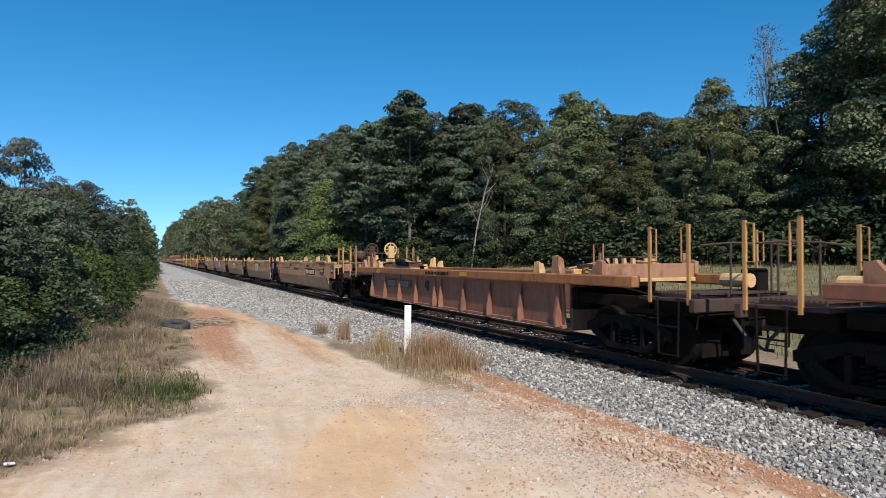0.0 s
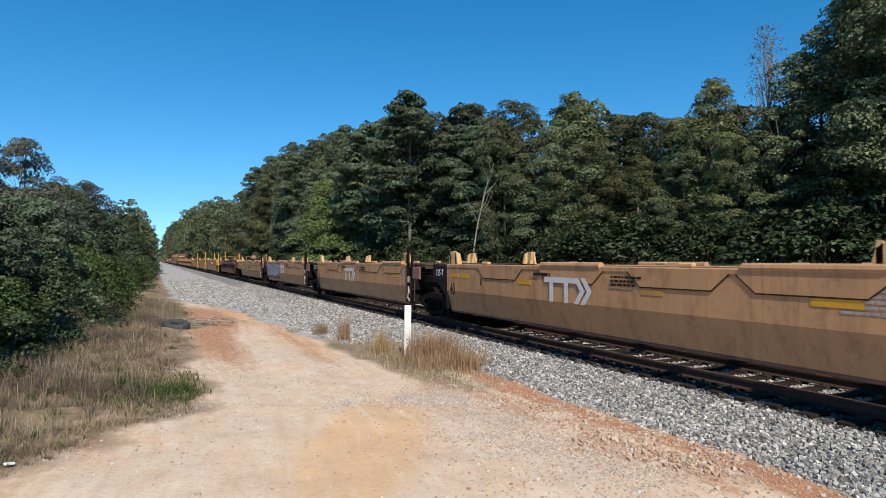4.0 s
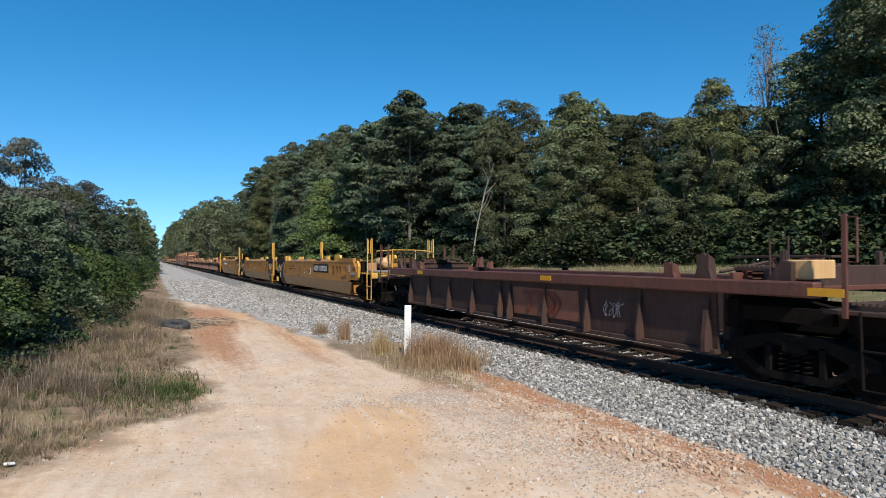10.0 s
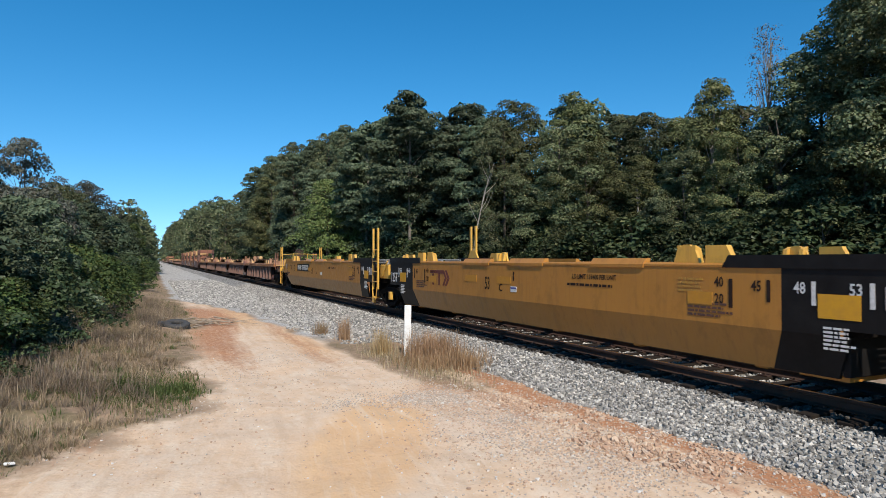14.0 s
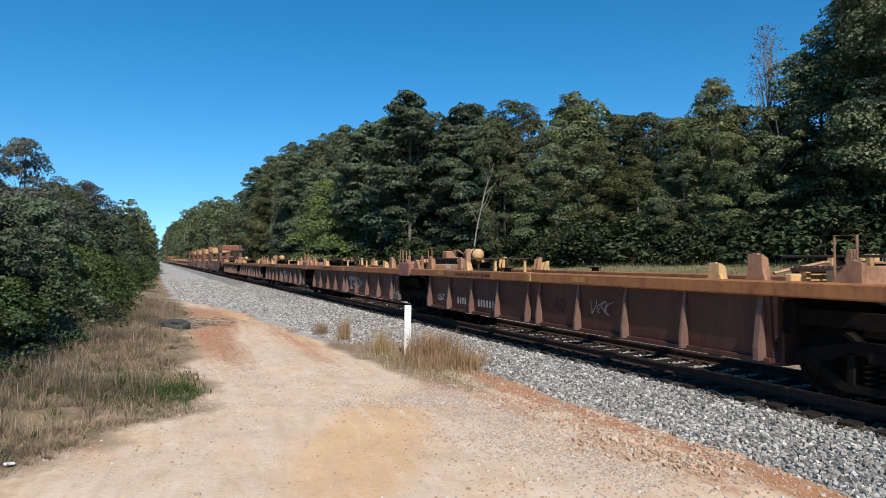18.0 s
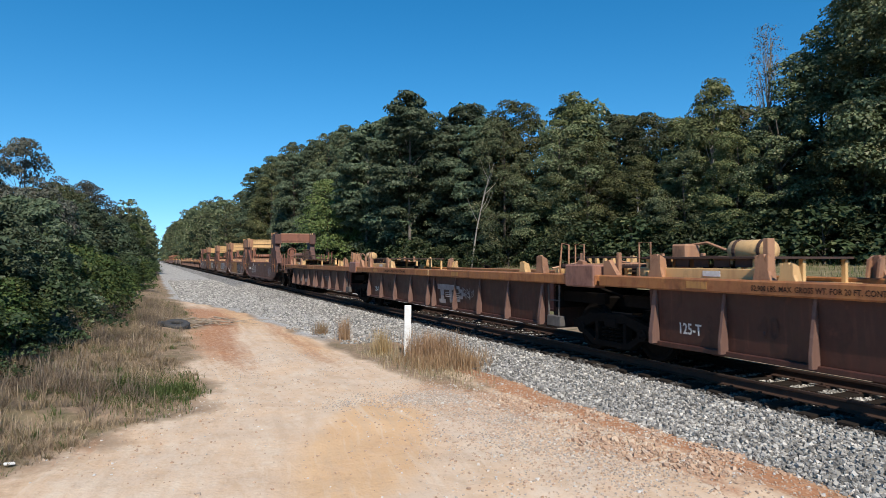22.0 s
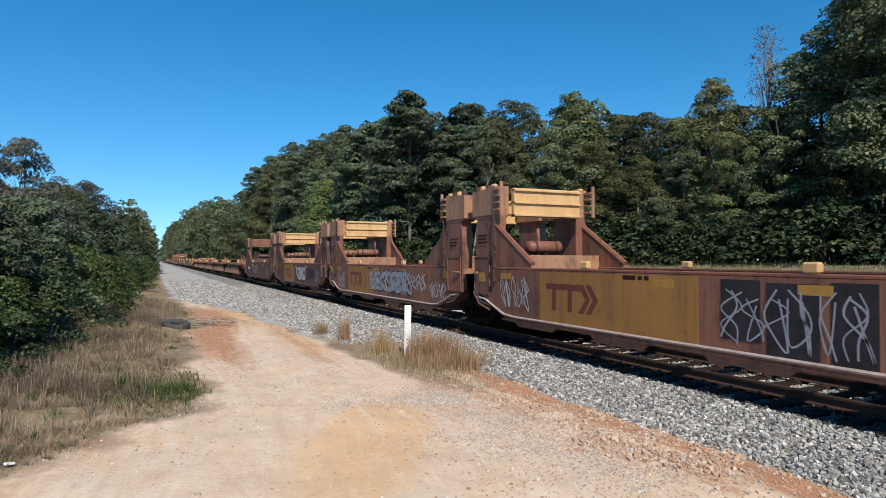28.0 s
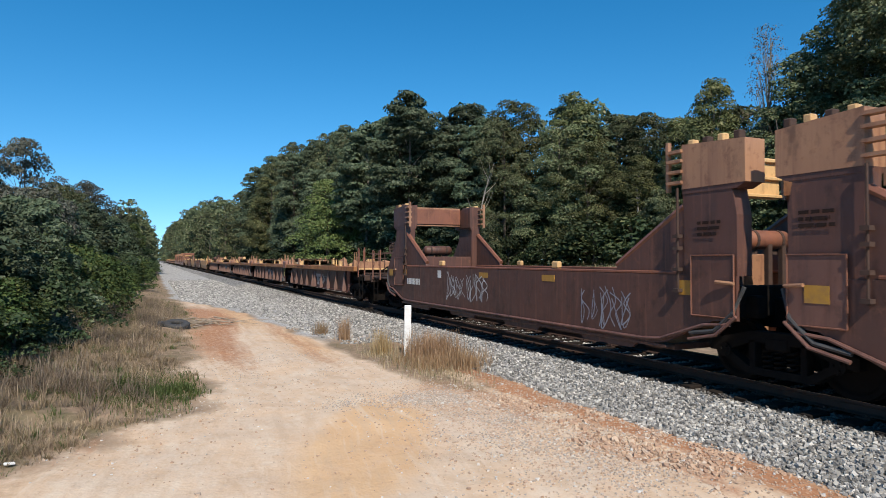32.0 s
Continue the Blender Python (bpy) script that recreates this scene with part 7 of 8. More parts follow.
    for way, kind, yw in ((-1, front, a), (1, rear, b)):
        ye = way * L2
        if kind == "c":
            end_frame(car, ye - way * 2.3, yw, GOLD, IRON, zt, 0.85)
            platform_end(car, way, ye, ye - way * 2.35, YELLOW, YELLOW, 2.78, 1.36, False, 1.45 if way < 0 else None, CREAM)
            part("brake_rigging", Form().box(-1.3, -0.9, ye - way * 2.2 - 0.12, ye - way * 2.2 + 0.12, 0.9, 1.85, 0.04), IRON, car, "dark brake gear")
            for s in (-1, 1):
                part("corner_brace", Form().prism([(ye - way * 2.35, zt), (ye - way * 2.1, zt - 0.25), (ye - way * 2.2, 1.15), (ye - way * 2.35, 1.02)], 0, s * HW, s * (HW - 0.1)), YELLOW, car)
        else:
            end_frame(car, ye - way * 0.25, yw, BLACKP, IRON, zt, 0.85)
            add_walkway(car, min(ye - way * 0.15, ye - way * 1.5), max(ye - way * 0.15, ye - way * 1.5), zt + 0.03, GALV, 1.2)
            if way < 0:
                for y in (-L2 + 0.47, -L2 + 1.05):
                    part("grab_post", Form().box(-HW - 0.02, -HW + 0.05, y - 0.055, y + 0.055, 0.75, 3.15, 0.01), YELLOW, car, "tall yellow hand-hold post")
                for z in (1.05, 1.45, 1.85, 2.3):
                    part("rung", Form().tube([(-HW - 0.03, -L2 + 0.47, z), (-HW - 0.03, -L2 + 1.05, z)], 0.016, 6), YELLOW, car)
                part("step", Form().tube([(-HW - 0.02, -L2 + 0.47, 0.85), (-HW - 0.02, -L2 + 0.62, 0.40), (-HW - 0.02, -L2 + 0.95, 0.40), (-HW - 0.02, -L2 + 1.05, 0.85)], 0.025, 6), YELLOW, car)
                part("end_box", Form().box(-1.3, -0.5, -L2 - 0.35, -L2 + 0.60, 1.18, 1.72, 0.03), YELLOW, car, "yellow equipment box")
                part("box_pipe", Form().tube([(-1.32, -L2 - 0.30, 1.85), (-1.34, -L2 - 0.05, 1.55), (-1.34, -L2 + 0.15, 1.30), (-1.30, -L2 + 0.5, 1.22)], 0.03, 6), YELLOW, car)
                part("foot_block", Form().box(-HW - 0.03, -HW + 0.06, -L2 + 0.85, -L2 + 1.1, 0.22, 0.46, 0.015), YELLOW, car)
            else:
                for y in (L2 - 1.9, L2 - 2.3):
                    part("grab_post", Form().box(HW - 0.05, HW + 0.02, y - 0.055, y + 0.055, zt, 3.15, 0.01), YELLOW, car, "tall yellow hand-hold post")
                part("post_foot", Form().prism([(L2 - 2.6, zt), (L2 - 1.7, zt), (L2 - 1.9, zt + 0.4), (L2 - 2.3, zt + 0.4)], 0, HW - 0.06, HW), YELLOW, car)
                part("skid", Form().box(-HW - 0.005, -HW + 0.12, ub + 0.02, ub + 0.2, 0.42, 0.72, 0.02), YELLOW, car)
    x = -HW - 0.005
    for way, kind in ((-1, front), (1, rear)):
        ye = way * L2
        if kind != "c":
            far_out, mid_out, inner, patch_at = (1.90, 2.70, 3.38, 2.30) if way > 0 else (1.51, 2.27, 2.95, 1.93)
            for at, tx, ink in ((far_out, "53", WHITEP), (mid_out, "48", WHITEP), (inner, "45", INK)):
                y = ye - way * at
                part("tick", Form().box(x - 0.002, x + 0.002, y - 0.03, y + 0.03, 1.30, 1.62), ink, car, "painted measuring tick")
                stencil(tx, 0.22, ink, car, x, y - way * 0.2, 1.52, 0.8)
            strip(car, x, ye - way * patch_at, 1.30, 0.56, 0.32)
            small_print(3, 0.42, 0.03, WHITEP, car, x, ye - way * patch_at, 1.02, 5)
            small_print(3, 0.42, 0.03, WHITEP, car, x, ye - way * patch_at, 0.86, 6)
            if way > 0:
                stencil("125T", 0.46, WHITEP, car, x, ye - 1.42, 1.26, 0.72)
            else:
                part("placard", Form().box(x - 0.003, x + 0.003, ye + 1.12, ye + 1.36, 1.3, 1.58), GREYP, car, "small grey placard")
        else:
            for k, tx in ((3.46, "53"), (4.27, "48"), (4.74, "45")) if way > 0 else ((4.14, "53"), (4.94, "48"), (5.41, "45")):
                y = ye - way * k
                part("tick", Form().box(x - 0.002, x + 0.002, y - 0.03, y + 0.03, 1.30, 1.60), INK, car, "dark measuring tick")
                stencil(tx, 0.18, INK, car, x, y - way * 0.2, 1.54, 0.8)
            strip(car, x, ye - way * (3.9 if way > 0 else 4.55), 1.29, 0.62, 0.28, AMBER)
            part("placard", Form().box(x - 0.003, x + 0.003, ye - way * (3.18 if way > 0 else 3.56) - 0.13, ye - way * (3.18 if way > 0 else 3.56) + 0.13, 1.36, 1.66), GREYP, car, "small grey placard")
        k = ye - way * ((4.25 if way > 0 else 3.6) if kind != "c" else 5.52 if way > 0 else 6.21)
        part("tick", Form().box(x - 0.002, x + 0.002, k - 0.035, k + 0.035, 1.18, 1.62), INK, car, "dark measuring tick")
        stencil("40", 0.22, INK, car, x, k - way * 0.22, 1.56, 0.8)
        stencil("20", 0.22, INK, car, x, k - way * 0.22, 1.30, 0.8)
        small_print(4, 0.6, 0.035, DULLREF, car, x, k - way * 0.75, 1.60, 9)
        small_print(4, 0.9, 0.035, DARKBROWN, car, x, ye - way * (4.0 if kind != "c" else 3.75 if way > 0 else 4.35), 1.22, 12)
        strip(car, x, k - way * 0.60, 1.30, 0.5, 0.20, AMBER)
    if marks:
        marks(car, x, a, b, zt, L2)
    trucks_for(car, L2, front, rear, turning)
    return car


# ---- car with high bulkheads
def bulkhead_car(y0, y1, front, rear, marks=None, turning=True, shade=0):
    car, L2 = begin_car("bulkhead", y0, y1, "rust-brown container well car with tall end bulkheads", "well cars of the passing train")
    fa, ra = 0.42 if front != "c" else 2.95, 0.42 if rear != "c" else 2.6
    ua, ub = -L2 + fa, L2 - ra
    a, b = ua + 1.45, ub - 1.45
    zt, zb = 1.66, 0.46
    body = BROWN if shade == 0 else DARKBROWN
    for s in (-1, 1):
        part("side_wall", Form().prism([(ua, 0.98), (ua + 0.45, 0.95), (a, zb + 0.05), (a + 0.3, zb), (b - 0.3, zb), (b, zb + 0.05), (ub - 0.45, 0.95), (ub, 0.98), (ub, zt), (ua, zt)], 0, s * HW, s * (HW - 0.06)), body, car)
        part("top_chord", Form().box(s * (HW - 0.005), s * (HW - 0.16), ua + 1.2, ub - 1.2, zt, zt + 0.06, 0.015), CHORDB, car)
        pipe = [(s * (HW + 0.03), ua + 0.1, 0.92), (s * (HW + 0.03), ua + 0.6, 0.88), (s * (HW + 0.03), a + 0.1, zb + 0.10), (s * (HW + 0.03), a + 0.6, zb + 0.06), (s * (HW + 0.03), b - 0.6, zb + 0.06), (s * (HW + 0.03), b - 0.1, zb + 0.10), (s * (HW + 0.03), ub - 0.6, 0.88), (s * (HW + 0.03), ub - 0.1, 0.92)]
        part("pipe", Form().tube(pipe, 0.03, 6), PIPEPALE if shade == 0 else WORN, car, "dusty air pipe along the sill")
        part("bottom_rail", Form().box(s * (HW + 0.01), s * (HW - 0.22), a, b, zb - 0.06, zb - 0.001, 0.01), body, car)
        for k in range(4):
            y = a + (b - a) * (k + 0.5) / 4
            part("sill_plate", Form().prism([(y - 0.9, zb - 0.02), (y + 0.9, zb - 0.02), (y + 0.7, zb - 0.16), (y - 0.7, zb - 0.16)], 0, s * (HW - 0.02), s * (HW - 0.08)), body, car)
        for y in (a + 3.3, b - 3.3):
            part("lashing_lug", Form().box(s * (HW - 0.12), s * HW, y - 0.13, y + 0.13, zt + 0.06, zt + 0.22, 0.03), CREAM, car)
        for way, yu, kind in ((-1, ua, front), (1, ub, rear)):
            foot = 0.8 if kind == "c" else 0.0
            ye = yu - way * foot
            # upright: lower post, flared upper box, brace to the side sill
            w = 1.05
            up = part("upright", Form().prism([(ye + way * foot, zt), (ye - way * w, zt), (ye - way * w, 2.7), (ye - way * (w + 0.02), 3.0), (ye - way * 0.08, 3.0), (ye - way * 0.0, 2.6)], 0, s * (HW - 0.02), s * (HW - 0.34)), body, car, "tall rusty bulkhead upright")
            part("upper_box", Form().prism([(ye + way * 0.17, 3.08), (ye - way * (w + 0.02), 3.08), (ye - way * (w + 0.02), 3.82), (ye + way * 0.17, 3.74)], 0, s * HW, s * (HW - 0.42)), BUFF if (front if way < 0 else rear) != "c" else body, up, "faded upper box of the bulkhead")
            part("flare", Form().prism([(ye, 3.0), (ye - way * (w + 0.02), 3.0), (ye - way * (w + 0.02), 3.079), (ye + way * 0.17, 3.079)], 0, s * (HW - 0.01), s * (HW - 0.38)), body, up)
            part("brace", Form().prism([(ye - way * w, 2.75), (ye - way * w, zt), (ye - way * (w + 1.75), zt), (ye - way * (w + 1.65), zt + 0.14)], 0, s * (HW - 0.03), s * (HW - 0.13)), body, up, "sloping brace")
            part("brace_flange", Form().tube([(s * (HW - 0.08), ye - way * (w + 0.02), 2.8), (s * (HW - 0.08), ye - way * (w + 1.7), zt + 0.15)], 0.07, 6), CHORDB, up)
            if s < 0:
                panel = part("door_panel", Form().box(-HW - 0.03, -HW - 0.001, ye - way * 0.85, ye - way * 0.02, 1.02, 1.98, 0.012), WORN if (way > 0) else body, car, "riveted cover panel at the car's end")
                part("panel_rim", Form().tube([(-HW - 0.035, ye - way * 0.85, 1.02), (-HW - 0.035, ye - way * 0.85, 1.98), (-HW - 0.035, ye - way * 0.02, 1.98), (-HW - 0.035, ye - way * 0.02, 1.02), (-HW - 0.035, ye - way * 0.85, 1.02)], 0.014, 5), BROWN, panel)
                rod = Form().tube([(-HW - 0.05, ye - way * 1.12, 1.35), (-HW - 0.05, ye - way * 1.12, 3.1)], 0.022, 6)
                for z in (1.4, 1.75, 2.1, 2.3):
                    rod.box(-HW - 0.11, -HW + 0.0, ye - way * 1.12 - 0.06, ye - way * 1.12 + 0.06, z - 0.03, z + 0.03)
                part("lock_rod", rod, IRONB, car, "locking rod with handles")
                part("lock_handle", Form().tube([(-HW - 0.06, ye - way * 0.0, 1.55), (-HW - 0.1, ye - way * 0.3, 1.57)], 0.03, 6), BUFF, car)
            hinge = Form()
            for z in (3.2, 3.38, 3.56, 3.72):
                hinge.box(s * (HW + 0.05), s * (HW - 0.1), ye - way * (w + 0.32), ye - way * (w + 0.0), z - 0.025, z + 0.025)
            hinge.box(s * (HW + 0.02), s * (HW - 0.05), ye - way * (w + 0.36), ye - way * (w + 0.30), 3.05, 3.9)
            part("hinge", hinge, BUFF, up)
            for k in range(4) if turning else ():
                part("stop", Form().box(s * (HW - 0.02), s * (HW - 0.16), ye - way * (0.0 + 0.3 * k) - 0.06, ye - way * (0.0 + 0.3 * k) + 0.06, 3.74, 3.88, 0.015), CREAM if k % 2 else IRONB, up)
    crossbearers(car, a, b, 5, body, 1.25)
    for way, ye, kind in ((-1, ua, front), (1, ub, rear)):
        yb = ye - way * (1.25 if kind != "c" else 0.9)
        beam = part("crossbeam", Form().box(-HW + 0.42, HW - 0.42, yb - (0.10 if kind != "c" else 0.2), yb + (0.06 if kind != "c" else 0.2), 3.02 if kind != "c" else 3.2, 3.76, 0.02), CREAM if kind != "c" else CHORDB, car, "pale cross beam between the uprights")
        for z in (3.06, 3.38, 3.70) if kind != "c" else (3.17, 3.79):
            part("flange", Form().box(-HW + 0.42, HW - 0.42, yb - 0.16, yb + 0.12, z - 0.03, z + 0.03, 0.01), CREAM if kind != "c" else BUFF, beam)
        part("well_end", Form().box(-1.38, 1.38, ye - way * 1.72 - 0.05, ye - way * 1.72 + 0.05, 0.4, 2.02, 0.02), BUFF if kind != "c" else body, car, "rusty panel closing the well")
        f = Form().box(-0.35, 0.35, min(ye + way * 0.15, ye - way * 1.7), max(ye + way * 0.15, ye - way * 1.7), 0.82, 1.3, 0.03)
        for x in (-0.9, 0.9):
            f.box(x - 0.1, x + 0.1, min(ye, ye - way * 1.7), max(ye, ye - way * 1.7), 1.0, 1.35, 0.02)
        f.box(-1.3, 1.3, ye - way * 0.3 - 0.1, ye - way * 0.3 + 0.1, 1.0, 1.5, 0.02)
        part("end_frame", f, IRON, car, "grimy gooseneck frame over the truck, shade in its colour")
        for x in (-0.5, 0.2, 0.55):
            part("strut", Form().box(x - 0.05, x + 0.05, ye - way * 0.75 - 0.05, ye - way * 0.75 + 0.05, 1.3, 2.25, 0.01), IRONB, car)
        add_tank(car, 0.2, ye - way * 0.85, 2.0, 0.17, 1.1, CHORDB if kind != "c" else DARKBROWN, "x")
        part("air_hose", Form().tube([(-HW - 0.02, ye - way * 0.9, 0.72), (-HW - 0.03, ye - way * 0.4, 0.8), (-HW - 0.02, ye - way * 0.05, 1.1), (-HW + 0.05, ye + way * 0.1, 1.5)], 0.035, 6), RUBBER, car, "looped rubber hose")
        part("air_hose", Form().tube([(-HW - 0.05, ye - way * 0.9, 0.62), (-HW - 0.06, ye - way * 0.35, 0.74), (-HW - 0.04, ye + way * 0.02, 1.05)], 0.03, 6), WORN, car)
        if kind == "c":
            platform_end(car, way, way * L2, ye, IRONB, BROWN, 2.30, 1.22, way < 0, None, BUFF)
            if way < 0:
                add_brake_wheel(car, -0.45, ye - 0.3, 2.46, way, CHORDB)
    x = -HW - 0.005
    for y in (a + (b - a) * 0.28, a + (b - a) * 0.52, b - 0.2):
        strip(car, x, y, zt - 0.16, 0.5, 0.14, DULLREF)
    strip(car, x - 0.03, ub - 0.45, 1.45, 0.35, 0.24, DULLREF)
    strip(car, x, ua + 0.9, 1.45, 0.5, 0.24, DULLREF)
    small_print(3, 0.55, 0.05, INK, car, -HW - 0.004, ub - 0.45, 2.55, 3)
    small_print(3, 0.5, 0.05, INK, car, -HW - 0.004, ua + 0.5, 2.5, 4)
    if marks:
        marks(car, x, a, b, zt)
    trucks_for(car, L2, front, rear, turning, 2.8, 2.6)
    return car


# ---------------------------------------------------------------- painted marks, car by car
def number_panel(car, x, y, z, w, h, n, on=BLACKP, ink=WHITEP):
    p = part("number_panel", Form().box(x - 0.002, x + 0.002, y - w / 2, y + w / 2, z - h / 2, z + h / 2), on, car, "black panel with white painted characters")
    cw = w * 0.90 / (n + 1.2) * 0.68
    gap = w * 0.90 / (n + 1.2) * 0.32
    yy = y + w * 0.45
    for i in range(n):
        if i == 4:
            yy -= (cw + gap) * 0.8
        # an open-cornered bar for each character
        f = Form().box(x - 0.006, x - 0.003, yy - cw, yy - cw * 0.70, z - h * 0.32, z + h * 0.32)
        f.box(x - 0.006, x - 0.003, yy - cw * 0.30, yy, z - h * 0.32, z + h * 0.32)
        f.box(x - 0.006, x - 0.003, yy - cw * 0.72, yy - cw * 0.28, z + h * 0.20, z + h * 0.32)
        part("character", f, ink, p)
        yy -= cw + gap


def marks_a(car, x, a, b, zt):
    number_panel(car, x, a + (b - a) * 0.263, zt - 0.54, 2.25, 0.32, 10)
    stencil("A", 0.26, INK, car, x, a + (b - a) * 0.40, zt - 0.5)
    stencil("40", 0.5, INK, car, x, b - 0.4, zt - 0.74, 0.62)
    stencil("LD LMT 119800 PER UNIT", 0.13, INK, car, x, a + (b - a) * 0.55, zt - 0.46, 0.9)
    small_print(2, 0.9, 0.04, INK, car, x - 0.018, a + (b - a) * 0.30, zt - 0.18, 1)
    small_print(2, 0.6, 0.04, INK, car, x, a + (b - a) * 0.66, zt - 0.16, 2)
    small_print(6, 0.7, 0.035, GREYP, car, x, a + 0.5, zt - 0.3, 8)
    part("bracket_plate", Form().box(x - 0.03, x, a + 0.2, a + 1.3, zt - 0.16, zt + 0.06, 0.02).box(x - 0.02, x, a + 0.6, a + 1.2, zt - 0.62, zt - 0.5, 0.01), DARKBROWN, car, "rusty bracket on the wall")
    blob(car, x - 0.002, a + 0.85, zt - 0.42, 1.0, 0.5, BROWN, 5, 5, "rusty worn patch")


def marks_logo(letter):
    def put(car, x, a, b, zt):
        box_logo(car, x - 0.017, a + (b - a) * 0.60 - 1.05, zt - 0.52, 0.54, WHITEP)
        stencil(letter, 0.22, INK, car, x, b - (b - a) * 0.17, zt - 0.48)
        stencil("40", 0.5, INK, car, x, b - 0.4, zt - 0.74, 0.62)
        small_print(1, 0.7, 0.07, INK, car, x - 0.018, a + (b - a) * 0.60, zt - 0.2, 1)
        small_print(3, 0.9, 0.04, INK, car, x - 0.018, a + (b - a) * 0.38, zt - 0.2, 4)
        small_print(2, 0.6, 0.04, INK, car, x, b - 3.6, zt - 0.14, 7)
        small_print(5, 0.8, 0.04, GREYP, car, x, a + 0.45, zt - 0.25, 9)
    return put


def marks_graffiti(car, x, a, b, zt):
    marks_logo("C")(car, x, a, b, zt)
    throw_up(car, x - 0.004, b - 2.75, zt - 0.60, 4.3, 1.02, SPRAYS, SPRAYK, 12, 6, 0.24, 0.03)
    part("graffiti", Form().ribbon([(b - 0.4, zt - 0.45), (b - 0.9, zt - 0.7), (b - 1.3, zt - 1.05), (b - 2.2, zt - 1.1), (b - 3.3, zt - 1.15), (b - 4.3, zt - 1.1), (b - 5.1, zt - 1.2), (b - 5.7, zt - 1.0)], 0.06, x - 0.03), SPRAYK, car, "long black spray-painted sweep")


def marks_b(car, x, a, b, zt):
    number_panel(car, x, b - 2.6, zt - 0.55, 1.9, 0.26, 10)
    stencil("B", 0.28, INK, car, x, b - 3.85, zt - 0.55)
    part("frame_mark", Form().ribbon([(b - 4.15, zt - 0.4), (b - 4.55, zt - 0.4), (b - 4.55, zt - 0.7), (b - 4.15, zt - 0.7), (b - 4.15, zt - 0.4)], 0.02, x), INK, car)
    stencil("40", 0.5, INK, car, x, b - 0.35, zt - 0.7, 0.62)
    small_print(1, 1.1, 0.09, INK, car, x, b - 5.9, zt - 0.32, 4)
    small_print(1, 1.5, 0.08, INK, car, x, b - 6.2, zt - 0.56, 5)
    stencil("L 200-1", 0.12, INK, car, x, a + 2.3, zt - 0.62)
    small_print(1, 0.6, 0.14, INK, car, x, a + 2.2, zt - 0.82, 6)


def marks_single(car, x, a, b, zt):
    x = -HW + 0.12
    f = 0.075
    number_panel(car, -HW + 0.118, b - 3.1, 1.05, 2.4, 0.3, 10, DARKBROWN, GREYP)
    stencil("40", 0.5, INK, car, -HW + 0.118, (a + b) / 2 + 0.9, 1.05, 0.7)
    small_print(1, 1.9, 0.09, INK, car, -HW - 0.005, (a + b) / 2 - 0.2, zt - 0.12, 4)
    small_print(2, 0.25, 0.05, WHITEP, car, -HW - 0.005, b - 1.1, zt - 0.08, 4)


def marks_ribbed(kind):
    def put(car, x, a, b, zt):
        xin = -HW + 0.122
        seg = ((b - a) / 2 - 0.39) / 4
        m0 = (a + b) / 2
        mid = [m0 + 0.24 + seg * (3.5 - k) for k in range(4)] + [m0 - 0.24 - seg * (k + 0.5) for k in range(4)]

        def on_panel(text, size, mat, k, z, sq=0.8):
            d = (zt - 0.22 - z) / (zt - 0.22 - 0.46)
            return stencil(text, size, mat, car, xin + 0.06 * d, mid[k], z, sq, -0.065)
        if kind != "last":
            on_panel("125-T", 0.26, WHITEP, 0, 0.74)
        if kind in ("number", "last"):
            for k, n in ((1, 4), (2, 6)):
                bars(n, 0.085, 0.2, 0.075, GREYP, car, xin + 0.028, mid[k], 0.73, "character")
            on_panel("40", 0.46, NIGHT, 4, 0.90)
        else:
            on_panel("40", 0.46, NIGHT, 1, 0.90)
            # faded grey painted mark that runs over a rib
            f = Form()
            c0 = m0 - 1.45

            def slab(y_a, y_b, z0, z1):
                x0, x1 = (xin + 0.06 * (1.39 - z) / 0.93 - 0.012 for z in (z1, z0))
                f.add([(x0, y_a, z1), (x0, y_b, z1), (x1, y_b, z0), (x1, y_a, z0)], [(0, 1, 2, 3)])
            slab(c0 + 1.0, c0 - 0.2, 1.00, 1.16), slab(c0 + 0.80, c0 + 0.55, 0.70, 1.00), slab(c0 + 0.92, c0 + 0.45, 0.58, 0.70)
            slab(c0 + 0.16, c0 - 0.02, 0.62, 1.02)
            for q in range(5):
                t = q / 5
                slab(c0 - 0.30 - 0.9 * min(t, 0.8 - t), c0 - 0.56 - 0.9 * min(t, 0.8 - t), 1.04 - 0.46 * t, 1.14 - 0.46 * t)
            part("old_mark", f, GREYP, car, "faded grey painted mark")
            g = Form()
            for q in range(3):
                z = 0.80 + 0.06 * q
                xx = xin + 0.06 * (1.39 - z) / 0.93 - 0.02
                g.box(xx - 0.002, xx + 0.002, c0 - 0.6, c0 + 0.45, z - 0.012, z + 0.012)
            part("mark_stripes", g, GREYP, car)
        stencil("52,900 LBS. MAX. GROSS WT. FOR 20 FT. CONTAINER", 0.11, INK, car, x, b - (b - a) * 0.26, zt - 0.12, 0.82)
        scribble(car, xin + 0.015, mid[5], 0.95, 0.7, 0.3, GREYP, int(abs(mid[1]) * 10), 0.02, 3)
    return put


